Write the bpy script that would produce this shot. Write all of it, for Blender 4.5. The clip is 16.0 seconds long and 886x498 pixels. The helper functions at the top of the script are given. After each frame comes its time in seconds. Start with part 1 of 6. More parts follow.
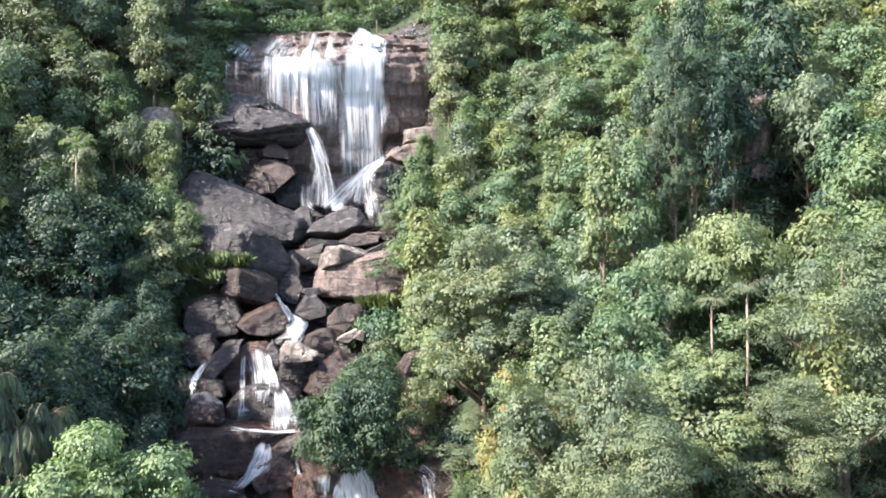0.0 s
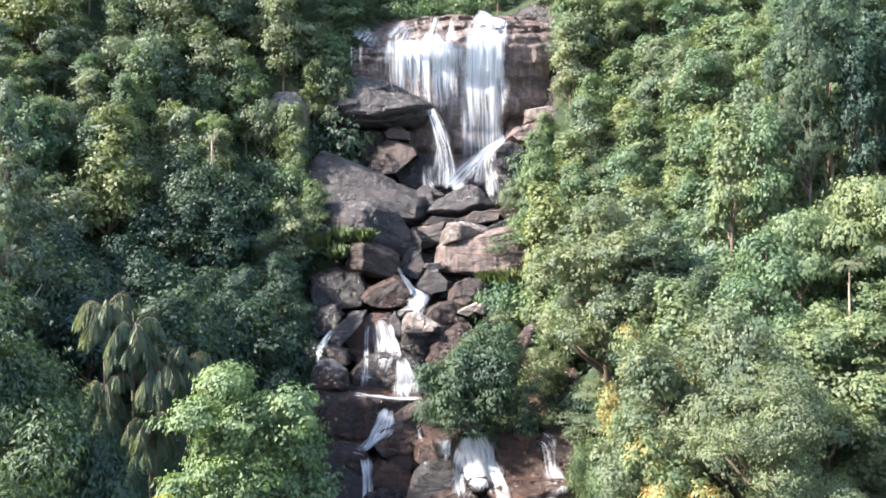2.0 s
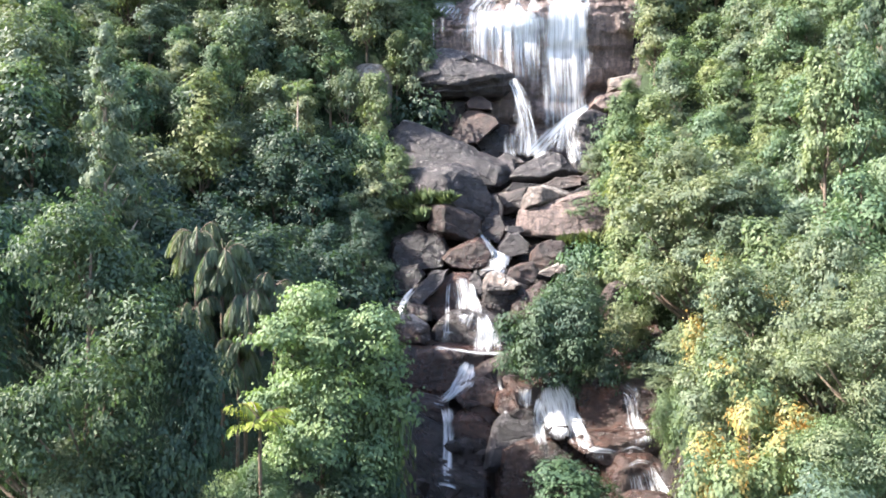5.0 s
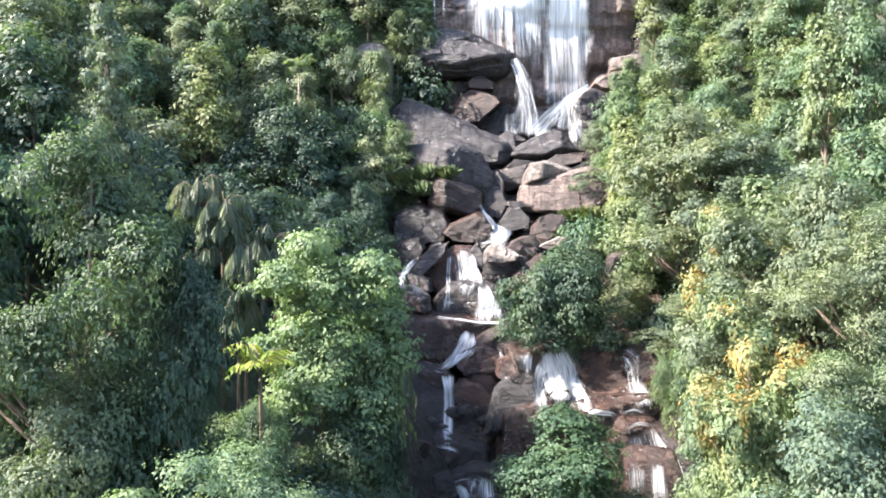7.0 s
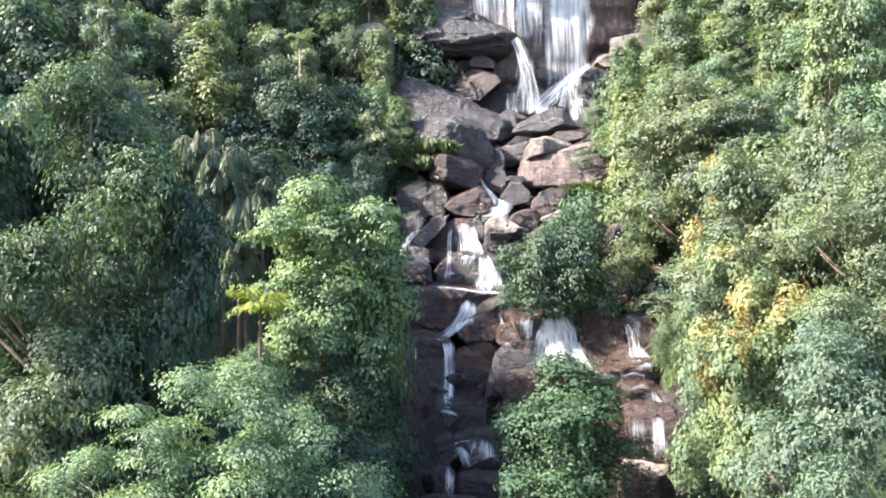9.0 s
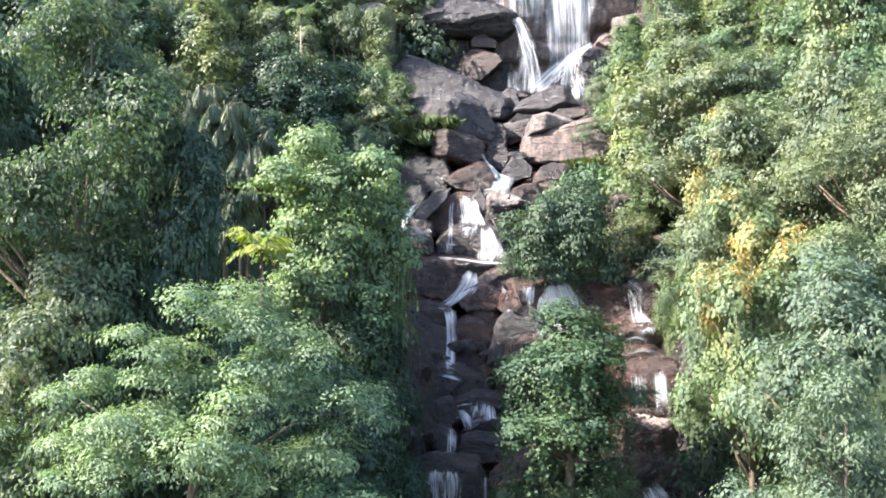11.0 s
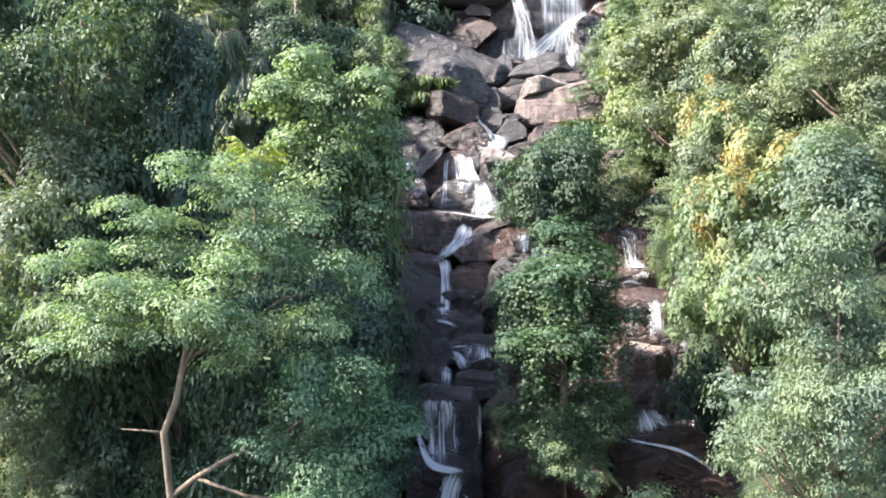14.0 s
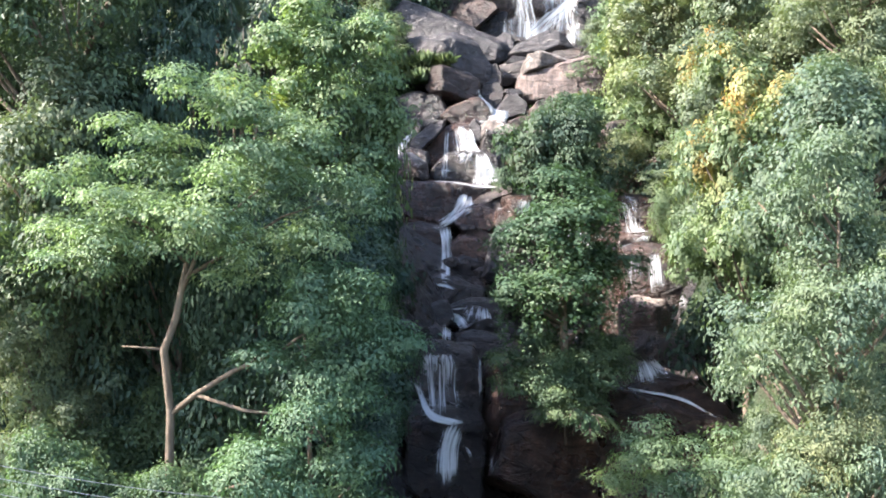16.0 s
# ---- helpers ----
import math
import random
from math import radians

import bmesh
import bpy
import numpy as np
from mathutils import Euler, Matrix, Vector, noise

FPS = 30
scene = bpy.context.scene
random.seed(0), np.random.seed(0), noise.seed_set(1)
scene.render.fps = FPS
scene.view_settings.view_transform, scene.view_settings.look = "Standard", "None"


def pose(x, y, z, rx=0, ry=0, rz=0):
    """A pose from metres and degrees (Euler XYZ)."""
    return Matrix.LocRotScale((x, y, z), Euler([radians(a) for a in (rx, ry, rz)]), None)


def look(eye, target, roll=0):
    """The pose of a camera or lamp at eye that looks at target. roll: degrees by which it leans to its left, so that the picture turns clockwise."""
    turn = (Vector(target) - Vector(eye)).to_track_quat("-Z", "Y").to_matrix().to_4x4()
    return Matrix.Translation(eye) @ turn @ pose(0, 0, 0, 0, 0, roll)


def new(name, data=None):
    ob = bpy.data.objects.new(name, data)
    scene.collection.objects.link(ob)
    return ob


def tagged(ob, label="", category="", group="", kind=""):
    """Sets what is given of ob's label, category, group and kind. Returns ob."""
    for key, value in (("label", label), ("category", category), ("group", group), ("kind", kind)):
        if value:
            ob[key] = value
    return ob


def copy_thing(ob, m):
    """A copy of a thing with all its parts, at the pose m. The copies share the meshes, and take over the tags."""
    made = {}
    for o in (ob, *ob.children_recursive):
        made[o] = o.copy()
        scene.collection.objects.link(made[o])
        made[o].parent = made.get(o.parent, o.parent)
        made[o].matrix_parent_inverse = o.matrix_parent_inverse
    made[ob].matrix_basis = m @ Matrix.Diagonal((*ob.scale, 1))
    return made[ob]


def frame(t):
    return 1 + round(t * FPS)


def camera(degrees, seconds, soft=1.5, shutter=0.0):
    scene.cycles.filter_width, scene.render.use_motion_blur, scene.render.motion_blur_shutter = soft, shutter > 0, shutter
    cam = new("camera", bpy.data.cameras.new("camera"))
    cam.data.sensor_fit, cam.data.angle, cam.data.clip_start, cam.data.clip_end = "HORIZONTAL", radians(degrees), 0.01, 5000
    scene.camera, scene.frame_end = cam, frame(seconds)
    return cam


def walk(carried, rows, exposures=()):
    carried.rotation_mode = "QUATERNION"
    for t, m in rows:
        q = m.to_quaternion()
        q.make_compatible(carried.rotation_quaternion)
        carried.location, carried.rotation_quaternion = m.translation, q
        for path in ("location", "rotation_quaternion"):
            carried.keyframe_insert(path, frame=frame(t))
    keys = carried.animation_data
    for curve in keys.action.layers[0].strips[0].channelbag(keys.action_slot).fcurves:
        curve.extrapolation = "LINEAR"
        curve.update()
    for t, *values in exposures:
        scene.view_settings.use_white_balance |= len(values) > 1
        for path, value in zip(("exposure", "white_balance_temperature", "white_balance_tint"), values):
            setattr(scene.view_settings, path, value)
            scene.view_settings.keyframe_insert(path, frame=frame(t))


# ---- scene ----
cam = camera(54.8, 16.0, soft=1.8)
METRES, EYE, TILT, LEAN, TURN = 30.0, 45.0, 0.0, 0.0, -13.6
ROWS = [
    (0.0, 0.0, 0.0, 0.0, 0.0, 0.0, -0.0),
    (0.5, 0.0007, -0.0022, -0.0299, 1.62, -0.04, 0.0),
    (1.0, 0.0013, -0.0049, -0.0598, 3.71, -0.07, -0.01),
    (1.5, 0.0018, -0.0065, -0.0895, 5.9, -0.08, -0.02),
    (2.0, 0.0025, -0.0092, -0.1195, 8.08, -0.1, -0.05),
    (2.5, 0.0035, -0.011, -0.1508, 10.26, -0.11, -0.07),
    (3.0, 0.0039, -0.0137, -0.1827, 12.44, -0.13, -0.08),
    (3.5, 0.0058, -0.015, -0.2143, 13.52, -0.14, -0.11),
    (4.0, 0.0072, -0.0153, -0.2461, 13.54, -0.14, -0.12),
    (6.5, 0.01, -0.0166, -0.4063, 13.63, -0.15, -0.21),
    (7.0, 0.0111, -0.0171, -0.4389, 13.66, -0.15, -0.19),
    (7.5, 0.0123, -0.0174, -0.4677, 13.69, -0.16, -0.2),
    (8.0, 0.0137, -0.0169, -0.5008, 13.72, -0.19, -0.2),
    (8.5, 0.0158, -0.0165, -0.53, 13.77, -0.21, -0.21),
    (9.0, 0.017, -0.0155, -0.5637, 13.8, -0.22, -0.2),
    (11.5, 0.0167, -0.0118, -0.7172, 13.92, -0.32, -0.1),
    (12.0, 0.0174, -0.0123, -0.7511, 13.91, -0.35, -0.09),
    (12.5, 0.0177, -0.0128, -0.7806, 13.89, -0.35, -0.09),
    (13.0, 0.0198, -0.0113, -0.8131, 13.84, -0.35, -0.09),
    (13.5, 0.02, -0.0106, -0.8418, 13.66, -0.35, -0.08),
    (14.0, 0.0199, -0.0103, -0.8753, 13.6, -0.37, -0.06),
    (14.5, 0.0204, -0.0106, -0.9049, 13.62, -0.39, -0.08),
    (15.0, 0.0203, -0.011, -0.9385, 13.62, -0.37, -0.05),
    (15.5, 0.021, -0.0107, -0.9668, 13.64, -0.4, -0.06),
    (16.0, 0.0219, -0.0101, -0.9988, 13.67, -0.43, -0.04),
]
walk(cam, [(t, pose(0, 0, EYE, TILT, LEAN, TURN) @ pose(METRES * x, METRES * y, METRES * z, 90 + pitch, roll, yaw)) for t, x, y, z, yaw, pitch, roll in ROWS],
     exposures=[(0.0, 2.09, 6500, 13), (4.0, 2.29, 6500, 13), (8.5, 2.43, 6500, 13), (13.0, 2.43, 6500, 13), (16.0, 2.45, 6500, 13)])

# ---- light ----
world = bpy.data.worlds.new("sky")
scene.world = world
world.use_nodes = True
sky = world.node_tree.nodes.new("ShaderNodeTexSky")
sky.sky_type, sky.sun_disc = "NISHITA", False
SUN = Vector((-0.73, -0.09, 0.64)).normalized()
sky.sun_elevation = math.asin(SUN.z)
sky.sun_rotation = math.atan2(SUN.x, SUN.y)
sky.air_density, sky.dust_density = 1.0, 1.5
back = world.node_tree.nodes["Background"]
back.inputs["Strength"].default_value = 0.15
world.node_tree.links.new(sky.outputs["Color"], back.inputs["Color"])
lamp = bpy.data.lights.new("sun", "SUN")
lamp.energy, lamp.angle, lamp.color = 5.0, radians(0.6), (1.0, 0.95, 0.86)
new("sun", lamp).matrix_world = look((0, 0, 0), -SUN)


# ---- materials ----
def material(name):
    m = bpy.data.materials.new(name)
    m.use_nodes = True
    nt = m.node_tree
    nt.nodes.clear()
    out = nt.nodes.new("ShaderNodeOutputMaterial")
    return m, nt, out


def node(nt, kind, **values):
    n = nt.nodes.new(kind)
    for k, v in values.items():
        if isinstance(v, bpy.types.NodeSocket):
            nt.links.new(v, n.inputs[k.replace("_", " ")])
        else:
            n.inputs[k.replace("_", " ")].default_value = v
    return n


def noise_of(nt, vector, scale, detail=4.0, rough=0.6):
    return node(nt, "ShaderNodeTexNoise", Vector=vector, Scale=scale, Detail=detail, Roughness=rough).outputs["Fac"]


def ramp(nt, fac, *stops):
    r = nt.nodes.new("ShaderNodeValToRGB")
    nt.links.new(fac, r.inputs["Fac"])
    while len(r.color_ramp.elements) < len(stops):
        r.color_ramp.elements.new(0.5)
    for e, (at, c) in zip(r.color_ramp.elements, stops):
        e.position = at
        e.color = (*c, 1) if isinstance(c, tuple) else (c, c, c, 1)
    return r.outputs["Color"]


def blend(nt, fac, a, b, how="MIX"):
    m = nt.nodes.new("ShaderNodeMix")
    m.data_type, m.blend_type = "RGBA", how
    for sock, v in ((m.inputs[0], fac), (m.inputs[6], a), (m.inputs[7], b)):
        if isinstance(v, bpy.types.NodeSocket):
            nt.links.new(v, sock)
        else:
            sock.default_value = (*v, 1) if isinstance(v, tuple) else v
    return m.outputs[2]


def place_of(nt, squash=(1, 1, 1), shift=True):
    """World-sized coordinates, shifted from object to object."""
    co = nt.nodes.new("ShaderNodeTexCoord").outputs["Object"]
    mp = node(nt, "ShaderNodeMapping", Vector=co, Scale=squash)
    if shift:
        rnd = nt.nodes.new("ShaderNodeObjectInfo").outputs["Random"]
        far = node(nt, "ShaderNodeMath")
        far.operation = "MULTIPLY"
        nt.links.new(rnd, far.inputs[0])
        far.inputs[1].default_value = 57.0
        nt.links.new(far.outputs[0], mp.inputs["Location"])
    return mp.outputs["Vector"]


def leaf_material(name, mid, tips=None, gloss=0.58, thin=0.34):
    """Leaves of one hue, varied from leaf to leaf, bough to bough and tree to tree."""
    m, nt, out = material(name)
    isl = nt.nodes.new("ShaderNodeNewGeometry").outputs["Random Per Island"]
    info = nt.nodes.new("ShaderNodeObjectInfo").outputs["Random"]
    co = nt.nodes.new("ShaderNodeTexCoord").outputs["Object"]
    col = ramp(nt, isl, (0.0, tuple(c * k for c, k in zip(mid, (0.82, 0.86, 0.88)))), (0.6, mid), (1.0, tuple(c * k for c, k in zip(mid, (1.20, 1.14, 1.12)))))
    bough = ramp(nt, noise_of(nt, co, 0.45, 3.0), (0.35, (0.72, 0.82, 0.90)), (0.65, (1.26, 1.2, 1.02)))
    col = blend(nt, 1.0, col, bough, "MULTIPLY")
    tint = ramp(nt, info, (0.0, (0.80, 0.90, 0.98)), (0.5, (1.0, 1.0, 1.0)), (1.0, (1.18, 1.09, 0.96)))
    col = blend(nt, 1.0, col, tint, "MULTIPLY")
    if tips:
        patch = ramp(nt, noise_of(nt, co, 0.42, 3.0), (0.50, 0.0), (0.60, 0.85))
        top = node(nt, "ShaderNodeSeparateXYZ", Vector=co).outputs["Z"]
        crest = node(nt, "ShaderNodeMapRange", Value=top)
        crest.inputs["From Min"].default_value, crest.inputs["From Max"].default_value = 8.5, 11.5
        patch = blend(nt, 1.0, patch, crest.outputs[0], "MULTIPLY")
        young = ramp(nt, noise_of(nt, co, 0.9, 2.0), (0.42, (0.27, 0.27, 0.11)), (0.60, tips))
        col = blend(nt, patch, col, young)
    bsdf = node(nt, "ShaderNodeBsdfPrincipled", Base_Color=col, Roughness=gloss)
    bsdf.inputs["Specular IOR Level"].default_value = 0.34
    through_leaf = node(nt, "ShaderNodeBsdfTranslucent", Color=blend(nt, 1.0, col, (1.1, 1.25, 0.7), "MULTIPLY"))
    mix = node(nt, "ShaderNodeMixShader", Fac=thin)
    nt.links.new(bsdf.outputs[0], mix.inputs[1])
    nt.links.new(through_leaf.outputs[0], mix.inputs[2])
    nt.links.new(mix.outputs[0], out.inputs["Surface"])
    return m


def rock_material(name, dark, mid, red, pale, pale_at, rough=0.62, shift=True):
    m, nt, out = material(name)
    co = place_of(nt, shift=shift)
    flat = place_of(nt, (0.9, 0.9, 1.5), shift)
    col = ramp(nt, noise_of(nt, co, 0.35, 6.0), (0.3, dark), (0.55, mid), (0.75, red))
    col = blend(nt, ramp(nt, noise_of(nt, flat, 0.9, 5.0), (0.35, 0.55), (0.6, 0.0)), col, dark)
    grain = noise_of(nt, co, 5.0, 6.0, 0.75)
    col = blend(nt, 0.75, col, ramp(nt, grain, (0.32, 0.45), (0.68, 1.6)), "MULTIPLY")
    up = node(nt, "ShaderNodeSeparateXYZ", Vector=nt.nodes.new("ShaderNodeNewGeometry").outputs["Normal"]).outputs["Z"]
    # Lichen on upward faces, which also puts their sunlit paleness into the colour.
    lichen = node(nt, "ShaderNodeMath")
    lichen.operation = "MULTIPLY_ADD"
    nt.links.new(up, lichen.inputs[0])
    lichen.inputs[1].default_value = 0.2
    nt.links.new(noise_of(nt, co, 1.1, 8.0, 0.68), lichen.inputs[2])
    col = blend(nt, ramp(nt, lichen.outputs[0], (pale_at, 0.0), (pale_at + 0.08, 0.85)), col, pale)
    speck = blend(nt, 1.0, ramp(nt, noise_of(nt, co, 2.4, 9.0, 0.78), (0.56, 0.0), (0.64, 0.6)), ramp(nt, noise_of(nt, co, 0.45, 3.0), (0.42, 0.1), (0.6, 1.0)), "MULTIPLY")
    col = blend(nt, speck, col, pale)
    bent = node(nt, "ShaderNodeMapping", Vector=blend(nt, 0.35, flat, node(nt, "ShaderNodeTexNoise", Vector=flat, Scale=0.8, Detail=3.0).outputs["Color"], "ADD"), Rotation=(0.35, 0.2, 0.1), Scale=(0.28, 0.28, 0.75))
    joint = nt.nodes.new("ShaderNodeTexVoronoi")
    joint.feature = "DISTANCE_TO_EDGE"
    nt.links.new(bent.outputs[0], joint.inputs["Vector"])
    joint.inputs["Scale"].default_value = 1.0
    crack = ramp(nt, joint.outputs["Distance"], (0.0, 0.25), (0.035, 1.0))
    col = blend(nt, 0.85, col, crack, "MULTIPLY")
    streak = noise_of(nt, place_of(nt, (1.3, 1.3, 0.16), shift), 1.0, 6.0, 0.65)
    col = blend(nt, 0.8, col, ramp(nt, streak, (0.38, 0.42), (0.6, 1.25)), "MULTIPLY")
    relief = blend(nt, 0.4, noise_of(nt, flat, 1.1, 10.0, 0.7), crack, "MULTIPLY")
    bump = node(nt, "ShaderNodeBump", Strength=1.0, Distance=0.5, Height=relief)
    wet = ramp(nt, noise_of(nt, co, 0.5, 3.0), (0.4, rough - 0.2), (0.65, rough + 0.15))
    bsdf = node(nt, "ShaderNodeBsdfPrincipled", Base_Color=col, Roughness=wet, Normal=bump.outputs[0])
    nt.links.new(bsdf.outputs[0], out.inputs["Surface"])
    return m


def bark_material(name, a, b):
    m, nt, out = material(name)
    co = place_of(nt, (1, 1, 0.25))
    col = ramp(nt, noise_of(nt, co, 3.0, 6.0), (0.35, a), (0.65, b))
    bump = node(nt, "ShaderNodeBump", Strength=0.6, Distance=0.05, Height=noise_of(nt, co, 9.0, 5.0))
    bsdf = node(nt, "ShaderNodeBsdfPrincipled", Base_Color=col, Roughness=0.85, Normal=bump.outputs[0])
    nt.links.new(bsdf.outputs[0], out.inputs["Surface"])
    return m


def water_material(name, streak, along, soft=1.0, torn=1.0, thin=0.66):
    """Falling water: white aerated strands with clear gaps between them. The attribute edge says how much of it is white."""
    m, nt, out = material(name)
    uv = nt.nodes.new("ShaderNodeUVMap").outputs["UV"]
    fine = noise_of(nt, node(nt, "ShaderNodeMapping", Vector=uv, Scale=(streak, along, 1)).outputs[0], 1.0, 4.0, 0.6)
    wide = noise_of(nt, node(nt, "ShaderNodeMapping", Vector=uv, Scale=(streak * 0.22, along * 0.7, 1)).outputs[0], 1.0, 3.0)
    edge = nt.nodes.new("ShaderNodeAttribute")
    edge.attribute_name = "edge"
    total = edge.outputs["Fac"]
    for factor, k, shift in ((fine, 2.2 * torn, -1.1 * torn), (wide, 1.5, -0.75), (edge.outputs["Fac"], 0.7, -thin)):
        scaled = node(nt, "ShaderNodeMath")
        scaled.operation = "MULTIPLY_ADD"
        nt.links.new(factor, scaled.inputs[0])
        scaled.inputs[1].default_value, scaled.inputs[2].default_value = k, shift
        added = node(nt, "ShaderNodeMath")
        added.operation = "ADD"
        nt.links.new(total, added.inputs[0])
        nt.links.new(scaled.outputs[0], added.inputs[1])
        total = added.outputs[0]
    cover = ramp(nt, total, (0.0, 0.0), (0.35 * soft, 0.3), (soft, 0.95))
    foam = node(nt, "ShaderNodeBsdfPrincipled", Base_Color=(0.86, 0.87, 0.89, 1), Roughness=0.55)
    bump = node(nt, "ShaderNodeBump", Strength=0.4, Distance=0.15, Height=fine)
    nt.links.new(bump.outputs[0], foam.inputs["Normal"])
    lit = node(nt, "ShaderNodeBsdfTranslucent", Color=(0.80, 0.84, 0.88, 1))
    body = node(nt, "ShaderNodeMixShader", Fac=0.4)
    nt.links.new(foam.outputs[0], body.inputs[1])
    nt.links.new(lit.outputs[0], body.inputs[2])
    clear = nt.nodes.new("ShaderNodeBsdfTransparent")
    mix = node(nt, "ShaderNodeMixShader", Fac=cover)
    nt.links.new(clear.outputs[0], mix.inputs[1])
    nt.links.new(body.outputs[0], mix.inputs[2])
    nt.links.new(mix.outputs[0], out.inputs["Surface"])
    return m



def ground_material(name):
    m, nt, out = material(name)
    co = place_of(nt, shift=False)
    col = ramp(nt, noise_of(nt, co, 0.25, 8.0), (0.3, (0.012, 0.02, 0.008)), (0.5, (0.025, 0.045, 0.014)), (0.7, (0.05, 0.045, 0.025)))
    bump = node(nt, "ShaderNodeBump", Strength=1.0, Distance=0.6, Height=noise_of(nt, co, 1.6, 8.0, 0.7))
    bsdf = node(nt, "ShaderNodeBsdfPrincipled", Base_Color=col, Roughness=0.95, Normal=bump.outputs[0])
    nt.links.new(bsdf.outputs[0], out.inputs["Surface"])
    return m


def plain_material(name, colour, rough):
    m, nt, out = material(name)
    co = place_of(nt)
    col = blend(nt, 1.0, colour, ramp(nt, noise_of(nt, co, 4.0, 4.0), (0.3, 0.7), (0.7, 1.15)), "MULTIPLY")
    bsdf = node(nt, "ShaderNodeBsdfPrincipled", Base_Color=col, Roughness=rough)
    nt.links.new(bsdf.outputs[0], out.inputs["Surface"])
    return m


LEAF = {
    # Forest green darkened to stand in for shade on the left slope and hollow.
    "deep": leaf_material("leaf_green_shade_darkened", (0.045, 0.075, 0.053)),
    "green": leaf_material("leaf_green", (0.102, 0.148, 0.082)),
    "yellow": leaf_material("leaf_yellow_green", (0.142, 0.173, 0.087)),
    "grey": leaf_material("leaf_grey_green", (0.116, 0.144, 0.092)),
    "pale": leaf_material("leaf_pale_green", (0.125, 0.152, 0.092)),
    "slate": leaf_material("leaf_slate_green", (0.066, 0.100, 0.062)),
    "bright": leaf_material("leaf_bright_green", (0.165, 0.215, 0.105)),
    "blue": leaf_material("leaf_blue_green", (0.145, 0.212, 0.140)),
    "autumn": leaf_material("leaf_with_orange_tips", (0.114, 0.157, 0.085), tips=(0.42, 0.21, 0.045)),
    # Grey-green paled to imitate the haze over the upper slopes.
    "hazy": leaf_material("leaf_grey_green_haze_paled", (0.150, 0.178, 0.118)),
    "creeper": leaf_material("leaf_creeper", (0.078, 0.118, 0.060)),
    "fresh": leaf_material("leaf_fresh_yellow_green", (0.24, 0.28, 0.06)),
    # The feathery tree's green, darkened for the shade on its lower boughs.
    "jade": leaf_material("leaf_blue_green_shaded", (0.084, 0.144, 0.088)),
    "palm": leaf_material("leaf_palm", (0.115, 0.140, 0.088), gloss=0.5),
}
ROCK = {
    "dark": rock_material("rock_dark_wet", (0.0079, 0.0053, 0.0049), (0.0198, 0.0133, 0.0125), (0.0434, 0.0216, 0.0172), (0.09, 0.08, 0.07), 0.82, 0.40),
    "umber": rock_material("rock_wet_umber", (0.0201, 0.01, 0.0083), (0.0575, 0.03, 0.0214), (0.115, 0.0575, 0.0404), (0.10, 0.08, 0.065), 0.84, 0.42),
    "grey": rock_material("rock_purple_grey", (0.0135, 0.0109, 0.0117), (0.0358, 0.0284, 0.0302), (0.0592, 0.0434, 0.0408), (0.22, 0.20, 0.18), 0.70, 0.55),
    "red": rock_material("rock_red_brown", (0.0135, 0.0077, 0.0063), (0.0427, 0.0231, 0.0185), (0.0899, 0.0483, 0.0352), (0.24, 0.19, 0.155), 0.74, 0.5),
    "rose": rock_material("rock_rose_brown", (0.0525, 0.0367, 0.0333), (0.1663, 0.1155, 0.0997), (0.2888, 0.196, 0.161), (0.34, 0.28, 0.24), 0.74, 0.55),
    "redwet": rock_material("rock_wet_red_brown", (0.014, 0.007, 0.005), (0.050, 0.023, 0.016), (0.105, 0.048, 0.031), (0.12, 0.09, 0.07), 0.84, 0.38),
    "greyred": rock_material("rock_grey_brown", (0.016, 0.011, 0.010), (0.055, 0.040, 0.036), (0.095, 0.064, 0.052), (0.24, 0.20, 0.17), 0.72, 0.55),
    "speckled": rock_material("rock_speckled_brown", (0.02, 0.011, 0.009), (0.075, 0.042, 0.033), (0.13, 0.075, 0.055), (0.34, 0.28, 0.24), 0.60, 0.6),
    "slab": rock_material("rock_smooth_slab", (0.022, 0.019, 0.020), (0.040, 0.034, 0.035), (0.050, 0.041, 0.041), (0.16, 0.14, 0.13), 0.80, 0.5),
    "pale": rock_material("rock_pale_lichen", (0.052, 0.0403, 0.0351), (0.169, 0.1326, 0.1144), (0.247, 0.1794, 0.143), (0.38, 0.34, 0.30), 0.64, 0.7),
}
BARK = {
    "brown": bark_material("bark_brown", (0.07, 0.05, 0.035), (0.17, 0.125, 0.09)),
    "pale": bark_material("bark_pale", (0.16, 0.12, 0.09), (0.36, 0.29, 0.23)),
}
WATER = {
    "great": water_material("falling_water", 5.0, 0.06, thin=0.74),
    "mist": water_material("falling_water_spray", 3.2, 0.14, torn=0.8),
    "sheet": water_material("running_water", 8.0, 0.3, thin=0.60),
    "strand": water_material("falling_water_strands", 6.0, 0.6),
}
GROUND = ground_material("forest_floor")
CABLE = plain_material("cable_grey", (0.30, 0.30, 0.31), 0.5)


# ---- helpers of this scene ----
def part(name, mesh, mat, parent, label=""):
    ob = new(name, mesh)
    mesh.materials.append(mat)
    ob.parent = parent
    return tagged(ob, label=label)


def mesh_of(name, verts, faces, smooth=False):
    me = bpy.data.meshes.new(name)
    me.from_pydata([tuple(v) for v in verts], [], [tuple(f) for f in faces])
    if smooth:
        me.polygons.foreach_set("use_smooth", [True] * len(me.polygons))
    me.update()
    return me


